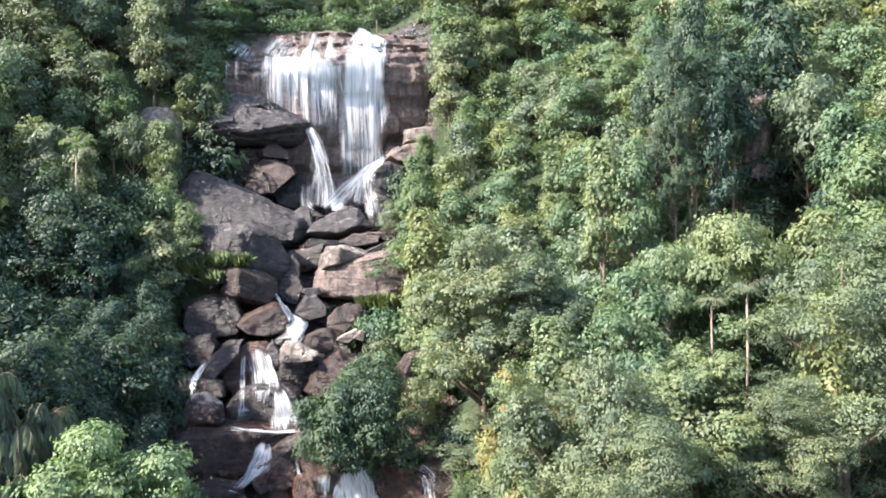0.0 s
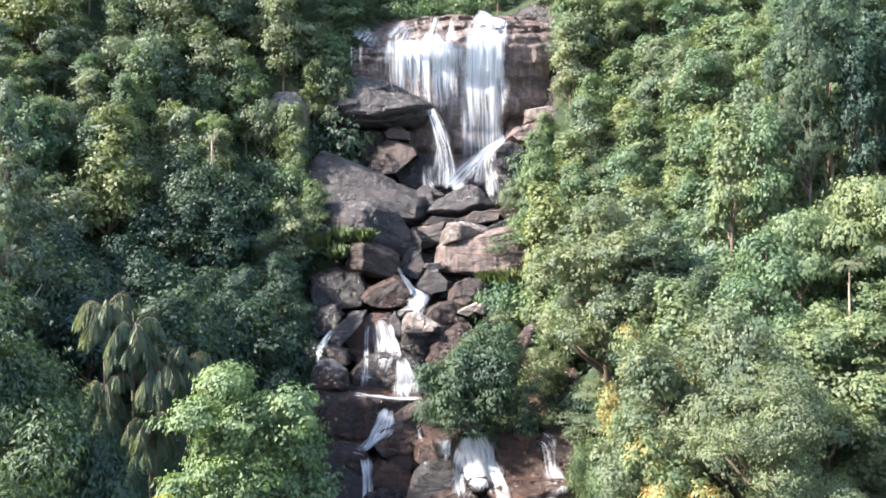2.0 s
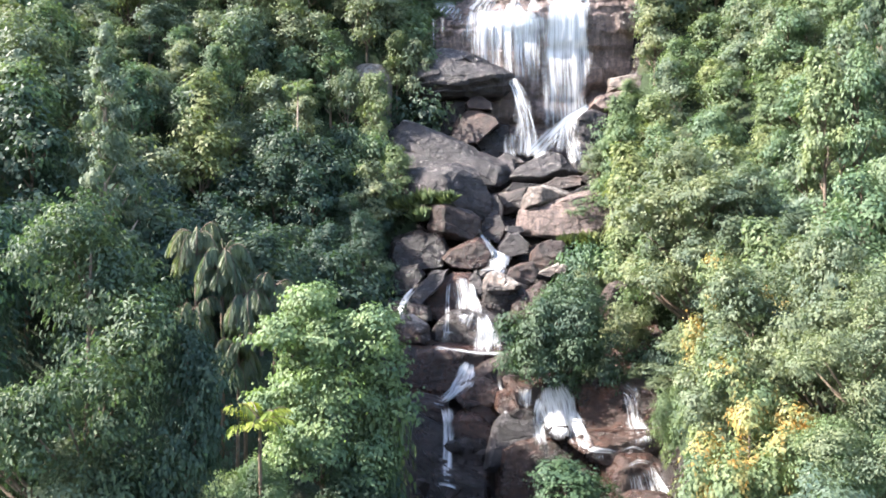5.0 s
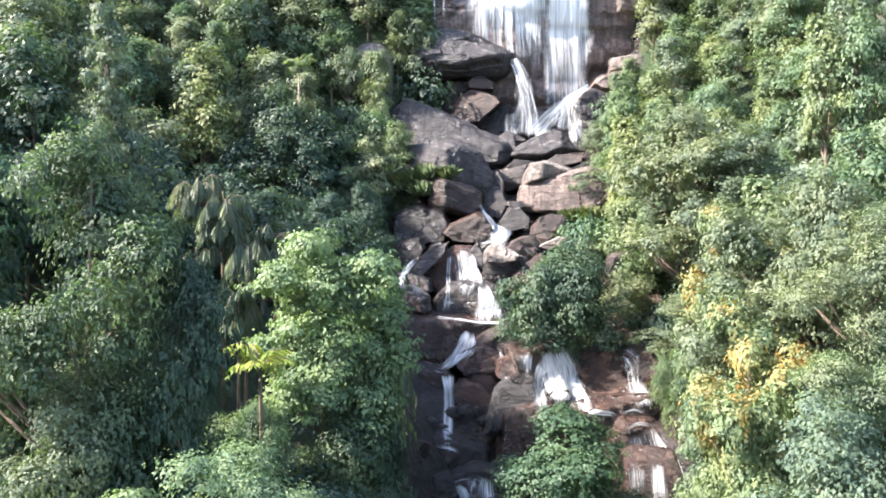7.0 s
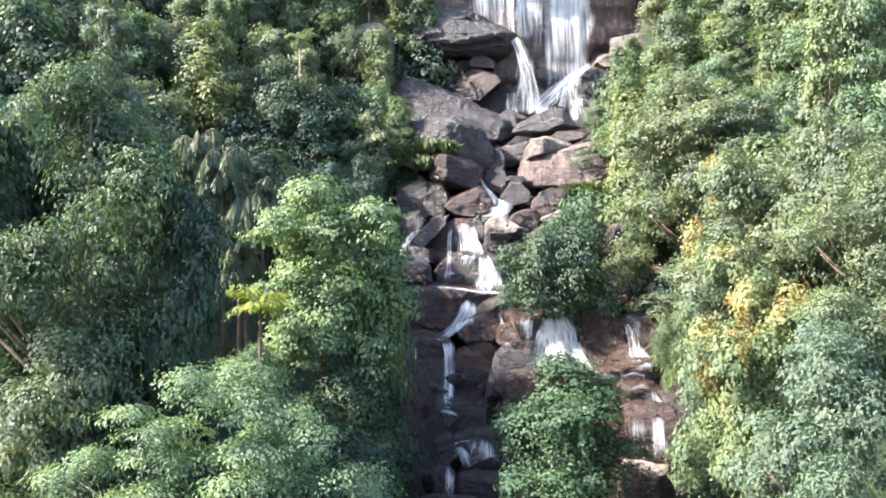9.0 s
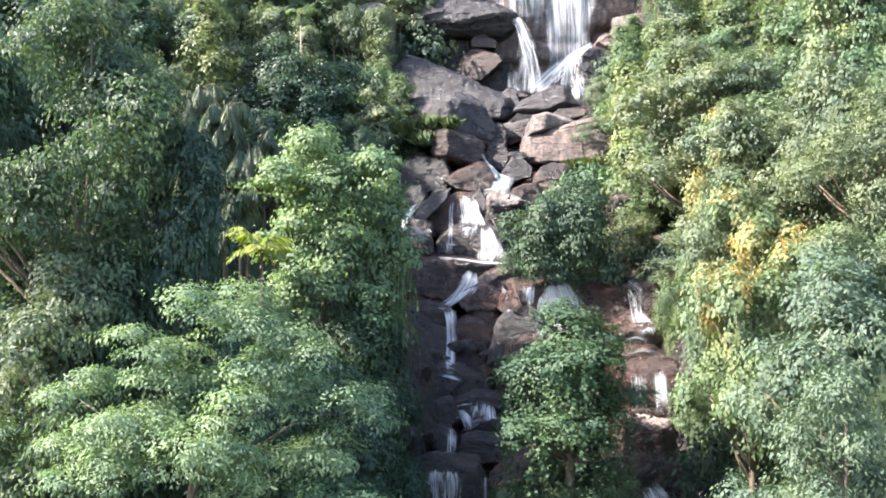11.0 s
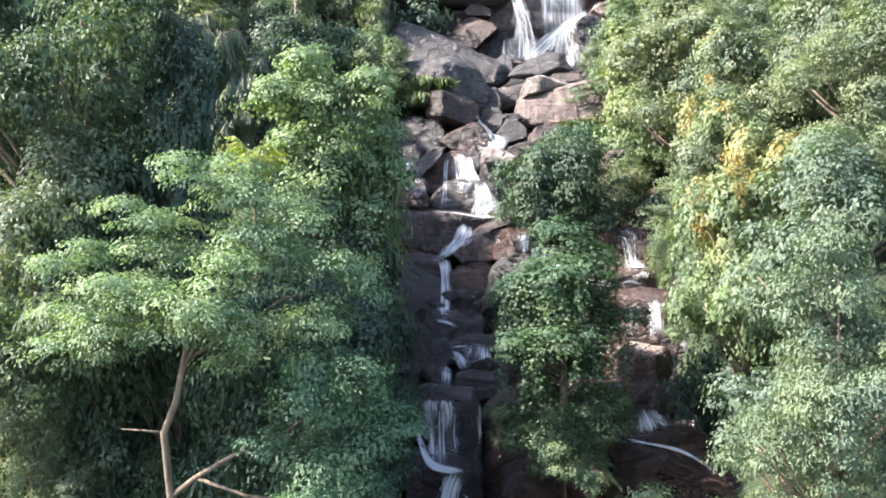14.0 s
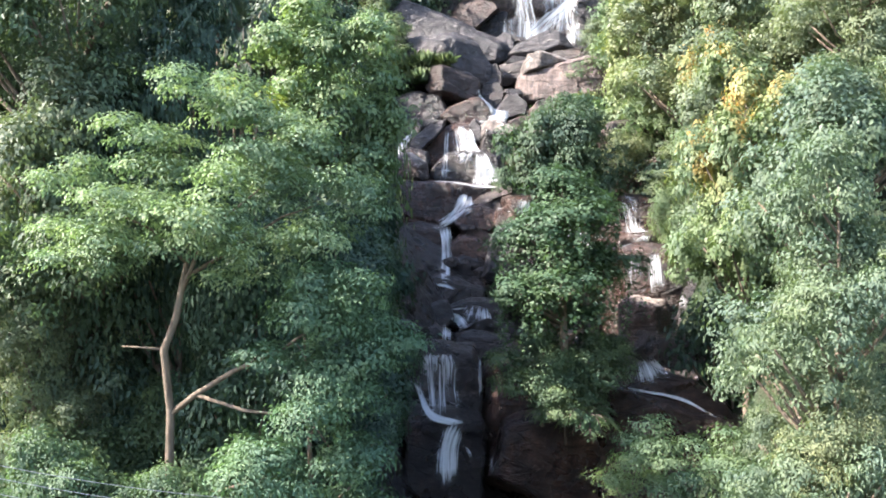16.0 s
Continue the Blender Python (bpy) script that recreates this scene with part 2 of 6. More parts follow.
def leaf_mesh(name, P, D, N, L, W, fold=0.12, simple=False):
    """One folded blade of two triangles (simple: of one) for each base P, direction D, upper side N, length L and width W."""
    D = D / np.linalg.norm(D, axis=1, keepdims=True)
    S = np.cross(D, N)
    S /= np.linalg.norm(S, axis=1, keepdims=True) + 1e-9
    U = np.cross(S, D)
    L, W = L[:, None], W[:, None]
    n, k = len(P), 3 if simple else 4
    V = np.empty((n, k, 3))
    if simple:
        V[:, 0] = P + D * L
        V[:, 1] = P - S * W * 0.6
        V[:, 2] = P + S * W * 0.6 + U * L * fold
        order = np.array([[0, 1, 2]])
    else:
        V[:, 0] = P
        V[:, 1] = P + D * L * 0.45 + S * W * 0.5 + U * L * fold
        V[:, 2] = P + D * L - U * L * fold
        V[:, 3] = P + D * L * 0.45 - S * W * 0.5 + U * L * fold
        order = np.array([[0, 1, 2, 0, 2, 3]])
    me = bpy.data.meshes.new(name)
    me.vertices.add(k * n)
    me.vertices.foreach_set("co", V.ravel())
    loops = (k * np.arange(n)[:, None] + order).ravel()
    me.loops.add(len(loops))
    me.loops.foreach_set("vertex_index", loops)
    me.polygons.add(len(loops) // 3)
    me.polygons.foreach_set("loop_start", 3 * np.arange(len(loops) // 3))
    me.update(calc_edges=True)
    return me


def tube(points, radii, sides=7):
    """Vertices and faces of a tapered round stem through the points."""
    verts, faces = [], []
    pts = [Vector(p) for p in points]
    for i, p in enumerate(pts):
        d = (pts[min(i + 1, len(pts) - 1)] - pts[max(i - 1, 0)]).normalized()
        a = d.cross(Vector((0.31, 0.95, 0.05))).normalized()
        b = d.cross(a)
        for k in range(sides):
            w = 2 * math.pi * k / sides
            verts.append(p + radii[i] * (math.cos(w) * a + math.sin(w) * b))
    for i in range(len(pts) - 1):
        for k in range(sides):
            n = (k + 1) % sides
            faces.append((i * sides + k, i * sides + n, (i + 1) * sides + n, (i + 1) * sides + k))
    faces.append(tuple(range(sides))[::-1])
    faces.append(tuple(range((len(pts) - 1) * sides, len(pts) * sides)))
    return verts, faces


def joined(pieces):
    verts, faces = [], []
    for v, f in pieces:
        o = len(verts)
        verts += v
        faces += [tuple(i + o for i in q) for q in f]
    return verts, faces


def course(y):
    """The middle of the stream's bed: its x and its height at y."""
    x = np.interp(y, (0, 70, 88, 118, 135, 160, 180, 260), (0, 3, 7, 7, 10, 14, 16, 20))
    z = np.interp(y, (-400, 20, 62, 66, 70, 74, 88, 95, 100, 106, 116, 119, 126, 133, 139, 152, 163, 171, 174, 178, 183, 200, 260, 420, 3000),
                  (-8, -6, -6, -5, -4, 0, 5, 9, 13, 15, 16.5, 20, 26.5, 33, 39, 46, 51, 54, 70, 81, 87, 94, 124, 170, 190))
    return x, z


def half_bed(y):
    return np.interp(y, (50, 62, 72, 90, 100, 118, 135, 150, 162, 178, 186, 200), (9, 10, 12, 14, 12, 10, 9, 12, 17, 18, 8, 3))


def bare(x, y):
    """Whether the ground at x, y is the stream's rock, with no trees."""
    d = x - course(y)[0]
    right = np.interp(y, (52, 60, 80, 95, 105, 118, 135, 150, 160, 166, 180, 186, 196), (9, 18, 18, 17, 13, 10, 9, 12, 17, 25, 25, 10, 0))
    left = np.interp(y, (50, 62, 72, 90, 100, 118, 135, 142, 150, 160, 164, 178, 186, 196), (8, 7, 9, 13, 15, 13, 13, 17, 25, 25, 19, 18, 10, 0))
    return (d < right) & (d > -left)


def height(x, y):
    """The height of the ground."""
    cx, cz = course(y)
    d = x - cx
    hb = half_bed(y)
    r = np.minimum(np.maximum(0, d - hb * 0.8), 110)
    l = np.minimum(np.maximum(0, -d - hb * 0.8), 120)
    rise = 0.55 * r + 0.25 * np.minimum(l, 26) + np.interp(y, (112, 138), (0.75, 0.5)) * np.maximum(0, l - 26)
    keep = np.interp(y, (-40, 10, 40), (0, 0.35, 1))
    side = np.clip((np.abs(d) - hb) / 8, 0, 1)
    shoulder = np.minimum(20, 2.2 * np.maximum(0, -4 - d)) * np.interp(y, (49, 56, 82, 96, 110), (0, 1, 1, 0.35, 0))
    shoulder = shoulder + np.minimum(14, 1.5 * np.maximum(0, d - np.interp(y, (50, 58, 76, 86), (12, 19, 18, 12)))) * np.clip(1 - (x - 34) / 20, 0.3, 1) * np.interp(y, (42, 50, 85, 100, 112), (0, 1, 1, 0.5, 0))
    hollow = 10 * np.exp(-((x - 69) / 8) ** 2 - ((y - 99) / 9) ** 2)
    return cz - hollow + rise * keep + shoulder + side * np.interp(y, (148, 157, 168, 174, 184), (0, 2, 20, 16, 0))


def bumps(x, y):
    return 0.9 * noise.noise((x * 0.13, y * 0.13, 3.1)) + 0.45 * noise.noise((x * 0.4, y * 0.4, 7.7))


def rooted(x, y):
    return float(height(x, y)) + bumps(x, y)


from mathutils.bvhtree import BVHTree


# ---- the ground ----
def build_ground():
    xs = np.concatenate([[-3000, -1200, -500, -260, -170], np.arange(-130, 150.1, 1.75), [190, 280, 520, 1200, 3000]])
    ys = np.concatenate([[-3000, -900, -300, -120, -60, -20], np.arange(0, 240.1, 1.75), [260, 300, 360, 480, 900, 3000]])
    nx = len(xs)
    verts = [(x, y, float(height(x, y)) + bumps(x, y)) for y in ys for x in xs]
    faces = [(j * nx + i, j * nx + i + 1, (j + 1) * nx + i + 1, (j + 1) * nx + i) for j in range(len(ys) - 1) for i in range(nx - 1)]
    me = mesh_of("ground", verts, faces, True)
    me.materials.append(GROUND)
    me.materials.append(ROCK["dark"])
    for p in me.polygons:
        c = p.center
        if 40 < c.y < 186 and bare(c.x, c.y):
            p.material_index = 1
    return tagged(new("ground", me), "steep forested valley floor of dark soil and rock", "ground", kind="structure")


build_ground()


# ---- rock ----
def block_mesh(name, sx, sy, sz, seed, facets, fine=0.16):
    """A broken block with half sizes sx, sy, sz: a body cut by planes, with worn edges and a rough skin. Many facets make it rounder."""
    rng = random.Random(seed * 77 + 5)
    bm = bmesh.new()
    bmesh.ops.create_cube(bm, size=2.3)
    planes = []
    if facets >= 12:
        for _ in range(26):
            n = Vector((rng.gauss(0, 1), rng.gauss(0, 1), rng.gauss(0, 1))).normalized()
            planes.append((n, rng.uniform(0.86, 1.02)))
    else:
        for ax in ((1, 0, 0), (-1, 0, 0), (0, 1, 0), (0, -1, 0), (0, 0, 1), (0, 0, -1)):
            n = (Vector(ax) + Vector([rng.uniform(-0.32, 0.32) for _ in range(3)])).normalized()
            planes.append((n, rng.uniform(0.84, 0.98)))
        for _ in range(4 + facets):
            n = Vector((rng.gauss(0, 1), rng.gauss(0, 1), rng.gauss(0.15, 1))).normalized()
            planes.append((n, rng.uniform(0.95, 1.22)))
    for n, d in planes:
        cut = bmesh.ops.bisect_plane(bm, geom=bm.verts[:] + bm.edges[:] + bm.faces[:], plane_co=n * d, plane_no=n, clear_outer=True)
        rim = [e for e in cut["geom_cut"] if isinstance(e, bmesh.types.BMEdge)]
        if len(rim) > 2:
            bmesh.ops.edgeloop_fill(bm, edges=rim)
    bmesh.ops.bevel(bm, geom=bm.edges[:], offset=0.045, segments=1, affect="EDGES", clamp_overlap=True)
    bmesh.ops.triangulate(bm, faces=bm.faces[:])
    for limit in [k for k in (0.9, 0.5, 0.3, 0.24, 0.156) if k >= fine]:
        long = [e for e in bm.edges if e.calc_length() > limit]
        bmesh.ops.subdivide_edges(bm, edges=long, cuts=1)
        bmesh.ops.triangulate(bm, faces=bm.faces[:])
    off = Vector([rng.uniform(-50, 50) for _ in range(3)])
    tip = Matrix.Rotation(rng.uniform(-0.5, 0.5), 3, "X") @ Matrix.Rotation(rng.uniform(-0.5, 0.5), 3, "Y")
    small = min(sx, sy, sz)
    bm.normal_update()
    for v in bm.verts:
        out = v.normal.copy()
        q = Vector((v.co.x * sx, v.co.y * sy, v.co.z * sz))
        b = tip @ q
        bed = b.z * 0.7 + 0.6 * noise.noise((b.x * 0.15 + off.x, b.y * 0.15, 0.0))
        ledge = noise.cell((math.floor(bed) * 1.0, off.y, math.floor(b.x * 0.12 + noise.cell((math.floor(bed) * 1.0, 3.0, off.x)) * 3) * 1.0))
        rough = noise.fractal(q * 0.7 + off, 0.8, 2.2, 6)
        v.co = q + out * (min(small, 2.5) * (0.055 * rough + 0.075 * ledge))
    for f in bm.faces:
        f.smooth = True
    me = bpy.data.meshes.new(name)
    bm.to_mesh(me)
    bm.free()
    me.set_sharp_from_angle(angle=radians(32))
    return me


def boulder(name, x, y, z, sx, sy, sz, rx=0, ry=0, rz=0, seed=0, mat="grey", facets=9, fine=4, label="", category="boulder"):
    """A block of rock about x, y, z with half sizes sx, sy, sz."""
    me = block_mesh(name, sx, sy, sz, seed, facets, 0.13 if fine > 3 else 0.2)
    me.materials.append(ROCK[mat])
    ob = new(name, me)
    ob.matrix_world = pose(x, y, z, rx, ry, rz)
    return tagged(ob, label or {"dark": "dark wet boulder among the rocks of the stream", "grey": "weathered purple-grey boulder in the stream bed",
                                "red": "reddish brown boulder in the stream bed", "rose": "rose-brown sunlit rock in the stream bed", "umber": "dark umber rock face wet from the fall", "pale": "pale lichen-covered rock beside the stream"}[mat], category, "boulders of the stream")


ROCK_LABEL = {"dark": "dark wet boulder among the rocks of the stream", "grey": "weathered purple-grey boulder in the stream bed", "greyred": "grey-brown block of rock in the stream bed",
              "red": "reddish brown boulder in the stream bed", "redwet": "wet red-brown boulder in the stream bed", "rose": "rose-brown sunlit rock in the stream bed",
              "umber": "dark umber rock wet from the stream", "pale": "pale lichen-covered rock beside the stream", "speckled": "brown rock speckled with pale lichen", "slab": "smooth grey slab in the stream"}


def crag(x, y, z, outline, depth, seed, mat, prow=None, lean=0.22, face=0.9, worn=0.03, label=""):
    """A boulder about x, y, z that fills its outline (x, z) seen from the valley, as deep as said. prow: corners of its front (x, z, how far back); worn: how rounded its edges are."""
    rng = random.Random(seed)
    wide, tall = (max(p[i] for p in outline) - min(p[i] for p in outline) for i in (0, 1))
    small = min(wide, tall, depth)
    spots = []
    slant = (rng.uniform(-0.3, 0.3), rng.uniform(-0.1, 0.25))
    for a, b in outline:
        spots.append((a, depth * rng.uniform(-0.2, -0.06) + lean * b, b))
        spots.append((a * 0.92, 0.6 * depth, b * 0.9 - 0.05 * tall))
        if not prow:
            spots.append((a * face * rng.uniform(0.92, 1.04), depth * rng.uniform(-0.5, -0.42) + (lean + slant[1]) * b + slant[0] * a, b * face * rng.uniform(0.92, 1.04) - 0.04 * tall))
    for a, b, back in prow or ():
        spots.append((a, -0.5 * depth + back + lean * 0.5 * b, b))
    bm = bmesh.new()
    for p in spots:
        bm.verts.new(p)
    hull = bmesh.ops.convex_hull(bm, input=bm.verts[:])
    bmesh.ops.delete(bm, geom=list({g for key in ("geom_interior", "geom_unused") for g in hull[key] if isinstance(g, bmesh.types.BMVert)}), context="VERTS")
    bmesh.ops.dissolve_limit(bm, angle_limit=radians(15), verts=bm.verts[:], edges=bm.edges[:])
    bmesh.ops.bevel(bm, geom=bm.edges[:], offset=worn * small, segments=1 if worn < 0.1 else 3, profile=0.6, affect="EDGES", clamp_overlap=True)
    bmesh.ops.triangulate(bm, faces=bm.faces[:])
    cell = max(0.22, min(0.42, 0.09 * math.sqrt(wide * tall)))
    for k in (12, 6, 3, 1.7, 1.0):
        long = [e for e in bm.edges if e.calc_length() > k * cell]
        if long:
            bmesh.ops.subdivide_edges(bm, edges=long, cuts=1)
            bmesh.ops.triangulate(bm, faces=bm.faces[:])
    off = Vector([rng.uniform(-50, 50) for _ in range(3)])
    tip = Matrix.Rotation(rng.uniform(-0.4, 0.4), 3, "X") @ Matrix.Rotation(rng.uniform(-0.4, 0.4), 3, "Y")
    thick = rng.uniform(0.5, 1.1)
    bm.normal_update()
    size = min(small, 4.0)
    for v in bm.verts:
        b = tip @ v.co
        bed = b.z * thick + 0.6 * noise.noise((b.x * 0.15 + off.x, b.y * 0.15, 0.0))
        ledge = noise.cell((math.floor(bed) * 1.0, off.y, math.floor(b.x * 0.1 + 3 * noise.cell((math.floor(bed) * 1.0, 3.0, off.x))) * 1.0))
        broad = noise.noise(v.co * (0.9 / size) + off)
        rough = noise.fractal(v.co * 0.8 + off, 0.9, 2.2, 5)
        v.co = v.co + v.normal * (size * (0.045 * broad + 0.03 * rough + 0.045 * ledge * (worn < 0.1)))
    for f in bm.faces:
        f.smooth = True
    me = bpy.data.meshes.new("boulder")
    bm.to_mesh(me)
    bm.free()
    me.set_sharp_from_angle(angle=radians(30))
    me.materials.append(ROCK[mat])
    ob = new("boulder", me)
    ob.matrix_world = pose(x, y, z)
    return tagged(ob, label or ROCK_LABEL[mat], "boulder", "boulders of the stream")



def rock_wall(name, x0, x1, z0, z1, face, mat, label, step=0.55, category="cliff", closed=10.0):
    """A layered cliff between x0 and x1, z0 and z1; face(x, z) gives the y of its front."""
    nx, nz = int((x1 - x0) / step) + 1, int((z1 - z0) / step) + 1
    verts, faces = [], []
    for j in range(nz + 1):
        for i in range(nx):
            x, z = x0 + (x1 - x0) * i / (nx - 1), z0 + (z1 - z0) * min(j, nz - 1) / (nz - 1)
            y = face(x, z)
            if j == nz:
                y += closed
            verts.append((x, y, z - (0 if j < nz else 0.4)))
    for j in range(nz):
        for i in range(nx - 1):
            faces.append((j * nx + i, j * nx + i + 1, (j + 1) * nx + i + 1, (j + 1) * nx + i))
    me = mesh_of(name, verts, faces, True)
    me.materials.append(ROCK[mat])
    mod = new(name, me)
    return tagged(mod, label, category, kind="structure")


def strata(x, z, size=1.0, seed=0.0):
    """How far a layered face stands proud at x, z."""
    zz = z + 0.8 * noise.noise((x * 0.06, 1.7 + seed, z * 0.05))
    lay = noise.noise((x * 0.05, seed + 4.2, zz * 0.55)) + 0.6 * abs(noise.noise((x * 0.09, seed, zz * 1.3)))
    return size * (1.2 * lay + 0.8 * noise.noise((x * 0.16, seed + 9.0, z * 0.12)) + 0.25 * noise.noise((x * 0.7, seed, z * 0.7)))


# ---- water ----
BEDS = []


def take_beds():
    """Note all rock that stands so far, for the water to run over."""
    for ob in scene.objects:
        if ob.type == "MESH" and ob.name.split(".")[0] in ("boulder", "cliff_of_the_fall", "ground"):
            co = [ob.matrix_basis @ v.co for v in ob.data.vertices]
            a = np.array(co)
            BEDS.append((BVHTree.FromPolygons(co, [p.vertices[:] for p in ob.data.polygons]), a.min(0), a.max(0)))


def resting(x, y, z, ahead=7.0, behind=2.5):
    """The y at which water at x, z touches the rock nearest to y, or y itself where it falls free."""
    best = None
    for bed, lo, hi in BEDS:
        if not (lo[0] < x < hi[0] and lo[2] < z < hi[2] and lo[1] < y + behind and hi[1] > y - ahead):
            continue
        hit = bed.ray_cast(Vector((x, y - ahead, z)), Vector((0, 1, 0)), ahead + behind)[0]
        if hit is not None and (best is None or hit.y < best):
            best = hit.y
    return y if best is None else best - 0.1


def smooth_rows(path, step):
    """Points and widths along a smooth run through the rows of x, y, z and width."""
    pts = [Vector(r[:3]) for r in path]
    wid = [r[3] for r in path]
    rows = []
    for i in range(len(pts) - 1):
        p0, p1, p2, p3 = pts[max(i - 1, 0)], pts[i], pts[i + 1], pts[min(i + 2, len(pts) - 1)]
        n = max(2, int((p2 - p1).length / step))
        for k in range(n + (i == len(pts) - 2)):
            t = k / n
            c = 0.5 * ((2 * p1) + (p2 - p0) * t + (2 * p0 - 5 * p1 + 4 * p2 - p3) * t * t + (3 * p1 - p0 - 3 * p2 + p3) * t ** 3)
            rows.append((c, wid[i] + (wid[i + 1] - wid[i]) * t))
    return rows


def strands(name, path, label, count, thick=0.22, lift=0.5, seed=0, category="waterfall", mat="strand", ahead=7.0):
    """Running water that has torn into many thin white strands, each sliding down the rock by itself."""
    rng = random.Random(seed)
    rows = smooth_rows(path, 0.45)
    n = len(rows)
    verts, uvs, edge, faces = [], [], [], []
    last = None
    for s, u in enumerate(sorted(max(-0.5, min(0.5, rng.gauss(0, 0.27))) for _ in range(count))):
        a = 0 if rng.random() < 0.55 else int(rng.uniform(0, 0.5) * n)
        b = n if rng.random() < 0.5 else int(rng.uniform(0.55, 1.0) * n)
        if b - a < 3:
            continue
        w0 = thick * rng.uniform(0.5, 1.6)
        k0, run, near = len(verts), rng.uniform(0, 60), None
        for j in range(a, b):
            c, w = rows[j]
            d = rows[min(j + 1, n - 1)][0] - rows[max(j - 1, 0)][0]
            h = max(math.hypot(d.x, d.z), 1e-4)
            side = Vector((-d.z / h, 0, d.x / h))
            run += d.length / 2
            p = c + side * (u * w + 0.2 * noise.noise((run * 0.45, seed, s * 0.31)) + 0.12 * noise.noise((run * 1.7, seed, s * 3.1)))
            y = resting(p.x, p.y - lift, p.z, ahead)
            near = y if near is None else min(y, near + 0.12)
            t = (j - a) / (b - a - 1)
            half = w0 * (0.6 + 0.8 * t) * (0.75 + 0.5 * noise.noise((run * 0.8, s * 2.3, seed)))
            full = min(1.0, (0.5 if a == 0 else 0.0) + t * 4, (1 - t) * 2.5) * max(0.0, min(1.0, 0.75 + 0.7 * noise.noise((run * 1.1, s * 5.7, seed))))
            for e, o in ((-1, 0.0), (0, 1.0), (1, 0.0)):
                q = p + side * (e * half)
                verts.append((q.x, near - 0.12 - 0.1 * o, q.z))
                uvs.append((s * 7.3 + e * half, run))
                edge.append(o * full)
        for j in range(b - a - 1):
            for i in range(2):
                v = k0 + j * 3 + i
                faces.append((v, v + 1, v + 4, v + 3))
        if last is not None:
            faces.append((last + 2, k0, k0 + 3, last + 5))
        last = k0
    me = mesh_of(name, verts, faces, True)
    lay = me.uv_layers.new(name="UVMap")
    loop = np.empty(len(me.loops), int)
    me.loops.foreach_get("vertex_index", loop)
    lay.data.foreach_set("uv", np.array(uvs)[loop].ravel())
    me.attributes.new("edge", "FLOAT", "POINT").data.foreach_set("value", edge)
    me.materials.append(WATER[mat])
    return tagged(new(name, me), label, category, "waters of the cascade")


def veil(name, path, mat, label, lift=0.4, seed=0):
    """Running water that lies on the rock. path: rows of x, y, z, width and how much of it is white; it runs smoothly through them."""
    rows = smooth_rows(path, 0.35)
    white = smooth_rows([(*r[:3], r[4]) for r in path], 0.35)
    widest = max(r[3] for r in path)
    across = max(8, int(widest / 0.22))
    verts, uvs, full, faces, rows_y, run = [], [], [], [], [], 0.0
    n, free = len(rows), 2.5 if name == "waterfall" else 7.0
    for j, (c, w) in enumerate(rows):
        d = rows[min(j + 1, n - 1)][0] - rows[max(j - 1, 0)][0]
        run += d.length / 2
        h = max(math.hypot(d.x, d.z), 1e-4)
        side = Vector((-d.z / h, 0, d.x / h))
        end = min(1.0, 0.25 + j * 0.35 / 1.2, 0.1 + (n - 1 - j) * 0.35 / 1.5)
        for i in range(across + 1):
            u = i / across - 0.5
            wob = 0.14 * noise.noise((u * w * 0.8 + seed * 7, run * 0.12, seed * 3.3)) + 0.07 * noise.noise((u * w * 3.1, run * 0.3, seed))
            p = c + side * (u * (w + min(0.2 * w, 0.5) * noise.noise((math.copysign(3.0, u), run * 0.5, seed + 0.5))))
            rows_y.append(resting(p.x, p.y - lift, p.z, free))
            verts.append((p.x, wob + 0.3 * (0.25 - u * u), p.z))
            uvs.append((u * w * 0.5 + u * widest * 0.5 + seed * 13.7, run))
            rim = min(1.0, (0.5 - abs(u)) * 4.0 + 0.4 * noise.noise((u * 9, run * 0.25, seed)))
            full.append(max(0.0, min(1.0, white[min(j, len(white) - 1)][1] * end * max(0.0, rim) ** (1.0 if mat == "great" else 0.7))))
    m = across + 1
    Y = np.array(rows_y).reshape(-1, m)
    if mat == "great":
        for k in range(1, 7):
            Y[k:], Y[:-k] = np.minimum(Y[k:], Y[:-k] + 0.1 * k), np.minimum(Y[:-k], Y[k:] + 0.1 * k)
    for _ in range(9 if mat == "great" else 3):
        S = np.pad(Y, 1, mode="edge")
        S = (S[1:-1, :-2] + S[1:-1, 2:] + S[:-2, 1:-1] + S[2:, 1:-1] + 2 * Y) / 6
        Y = np.minimum(S, Y + 0.1)
    verts = [(v[0], y - v[1] - 0.2, v[2]) for v, y in zip(verts, Y.ravel())]
    faces = [(j * m + i, j * m + i + 1, (j + 1) * m + i + 1, (j + 1) * m + i) for j in range(n - 1) for i in range(across)]
    me = mesh_of(name, verts, faces, True)
    lay = me.uv_layers.new(name="UVMap")
    loop = np.empty(len(me.loops), int)
    me.loops.foreach_get("vertex_index", loop)
    lay.data.foreach_set("uv", np.array(uvs)[loop].ravel())
    me.attributes.new("edge", "FLOAT", "POINT").data.foreach_set("value", full)
    me.materials.append(WATER[mat])
    return tagged(new(name, me), label, category="waterfall", group="waters of the cascade")



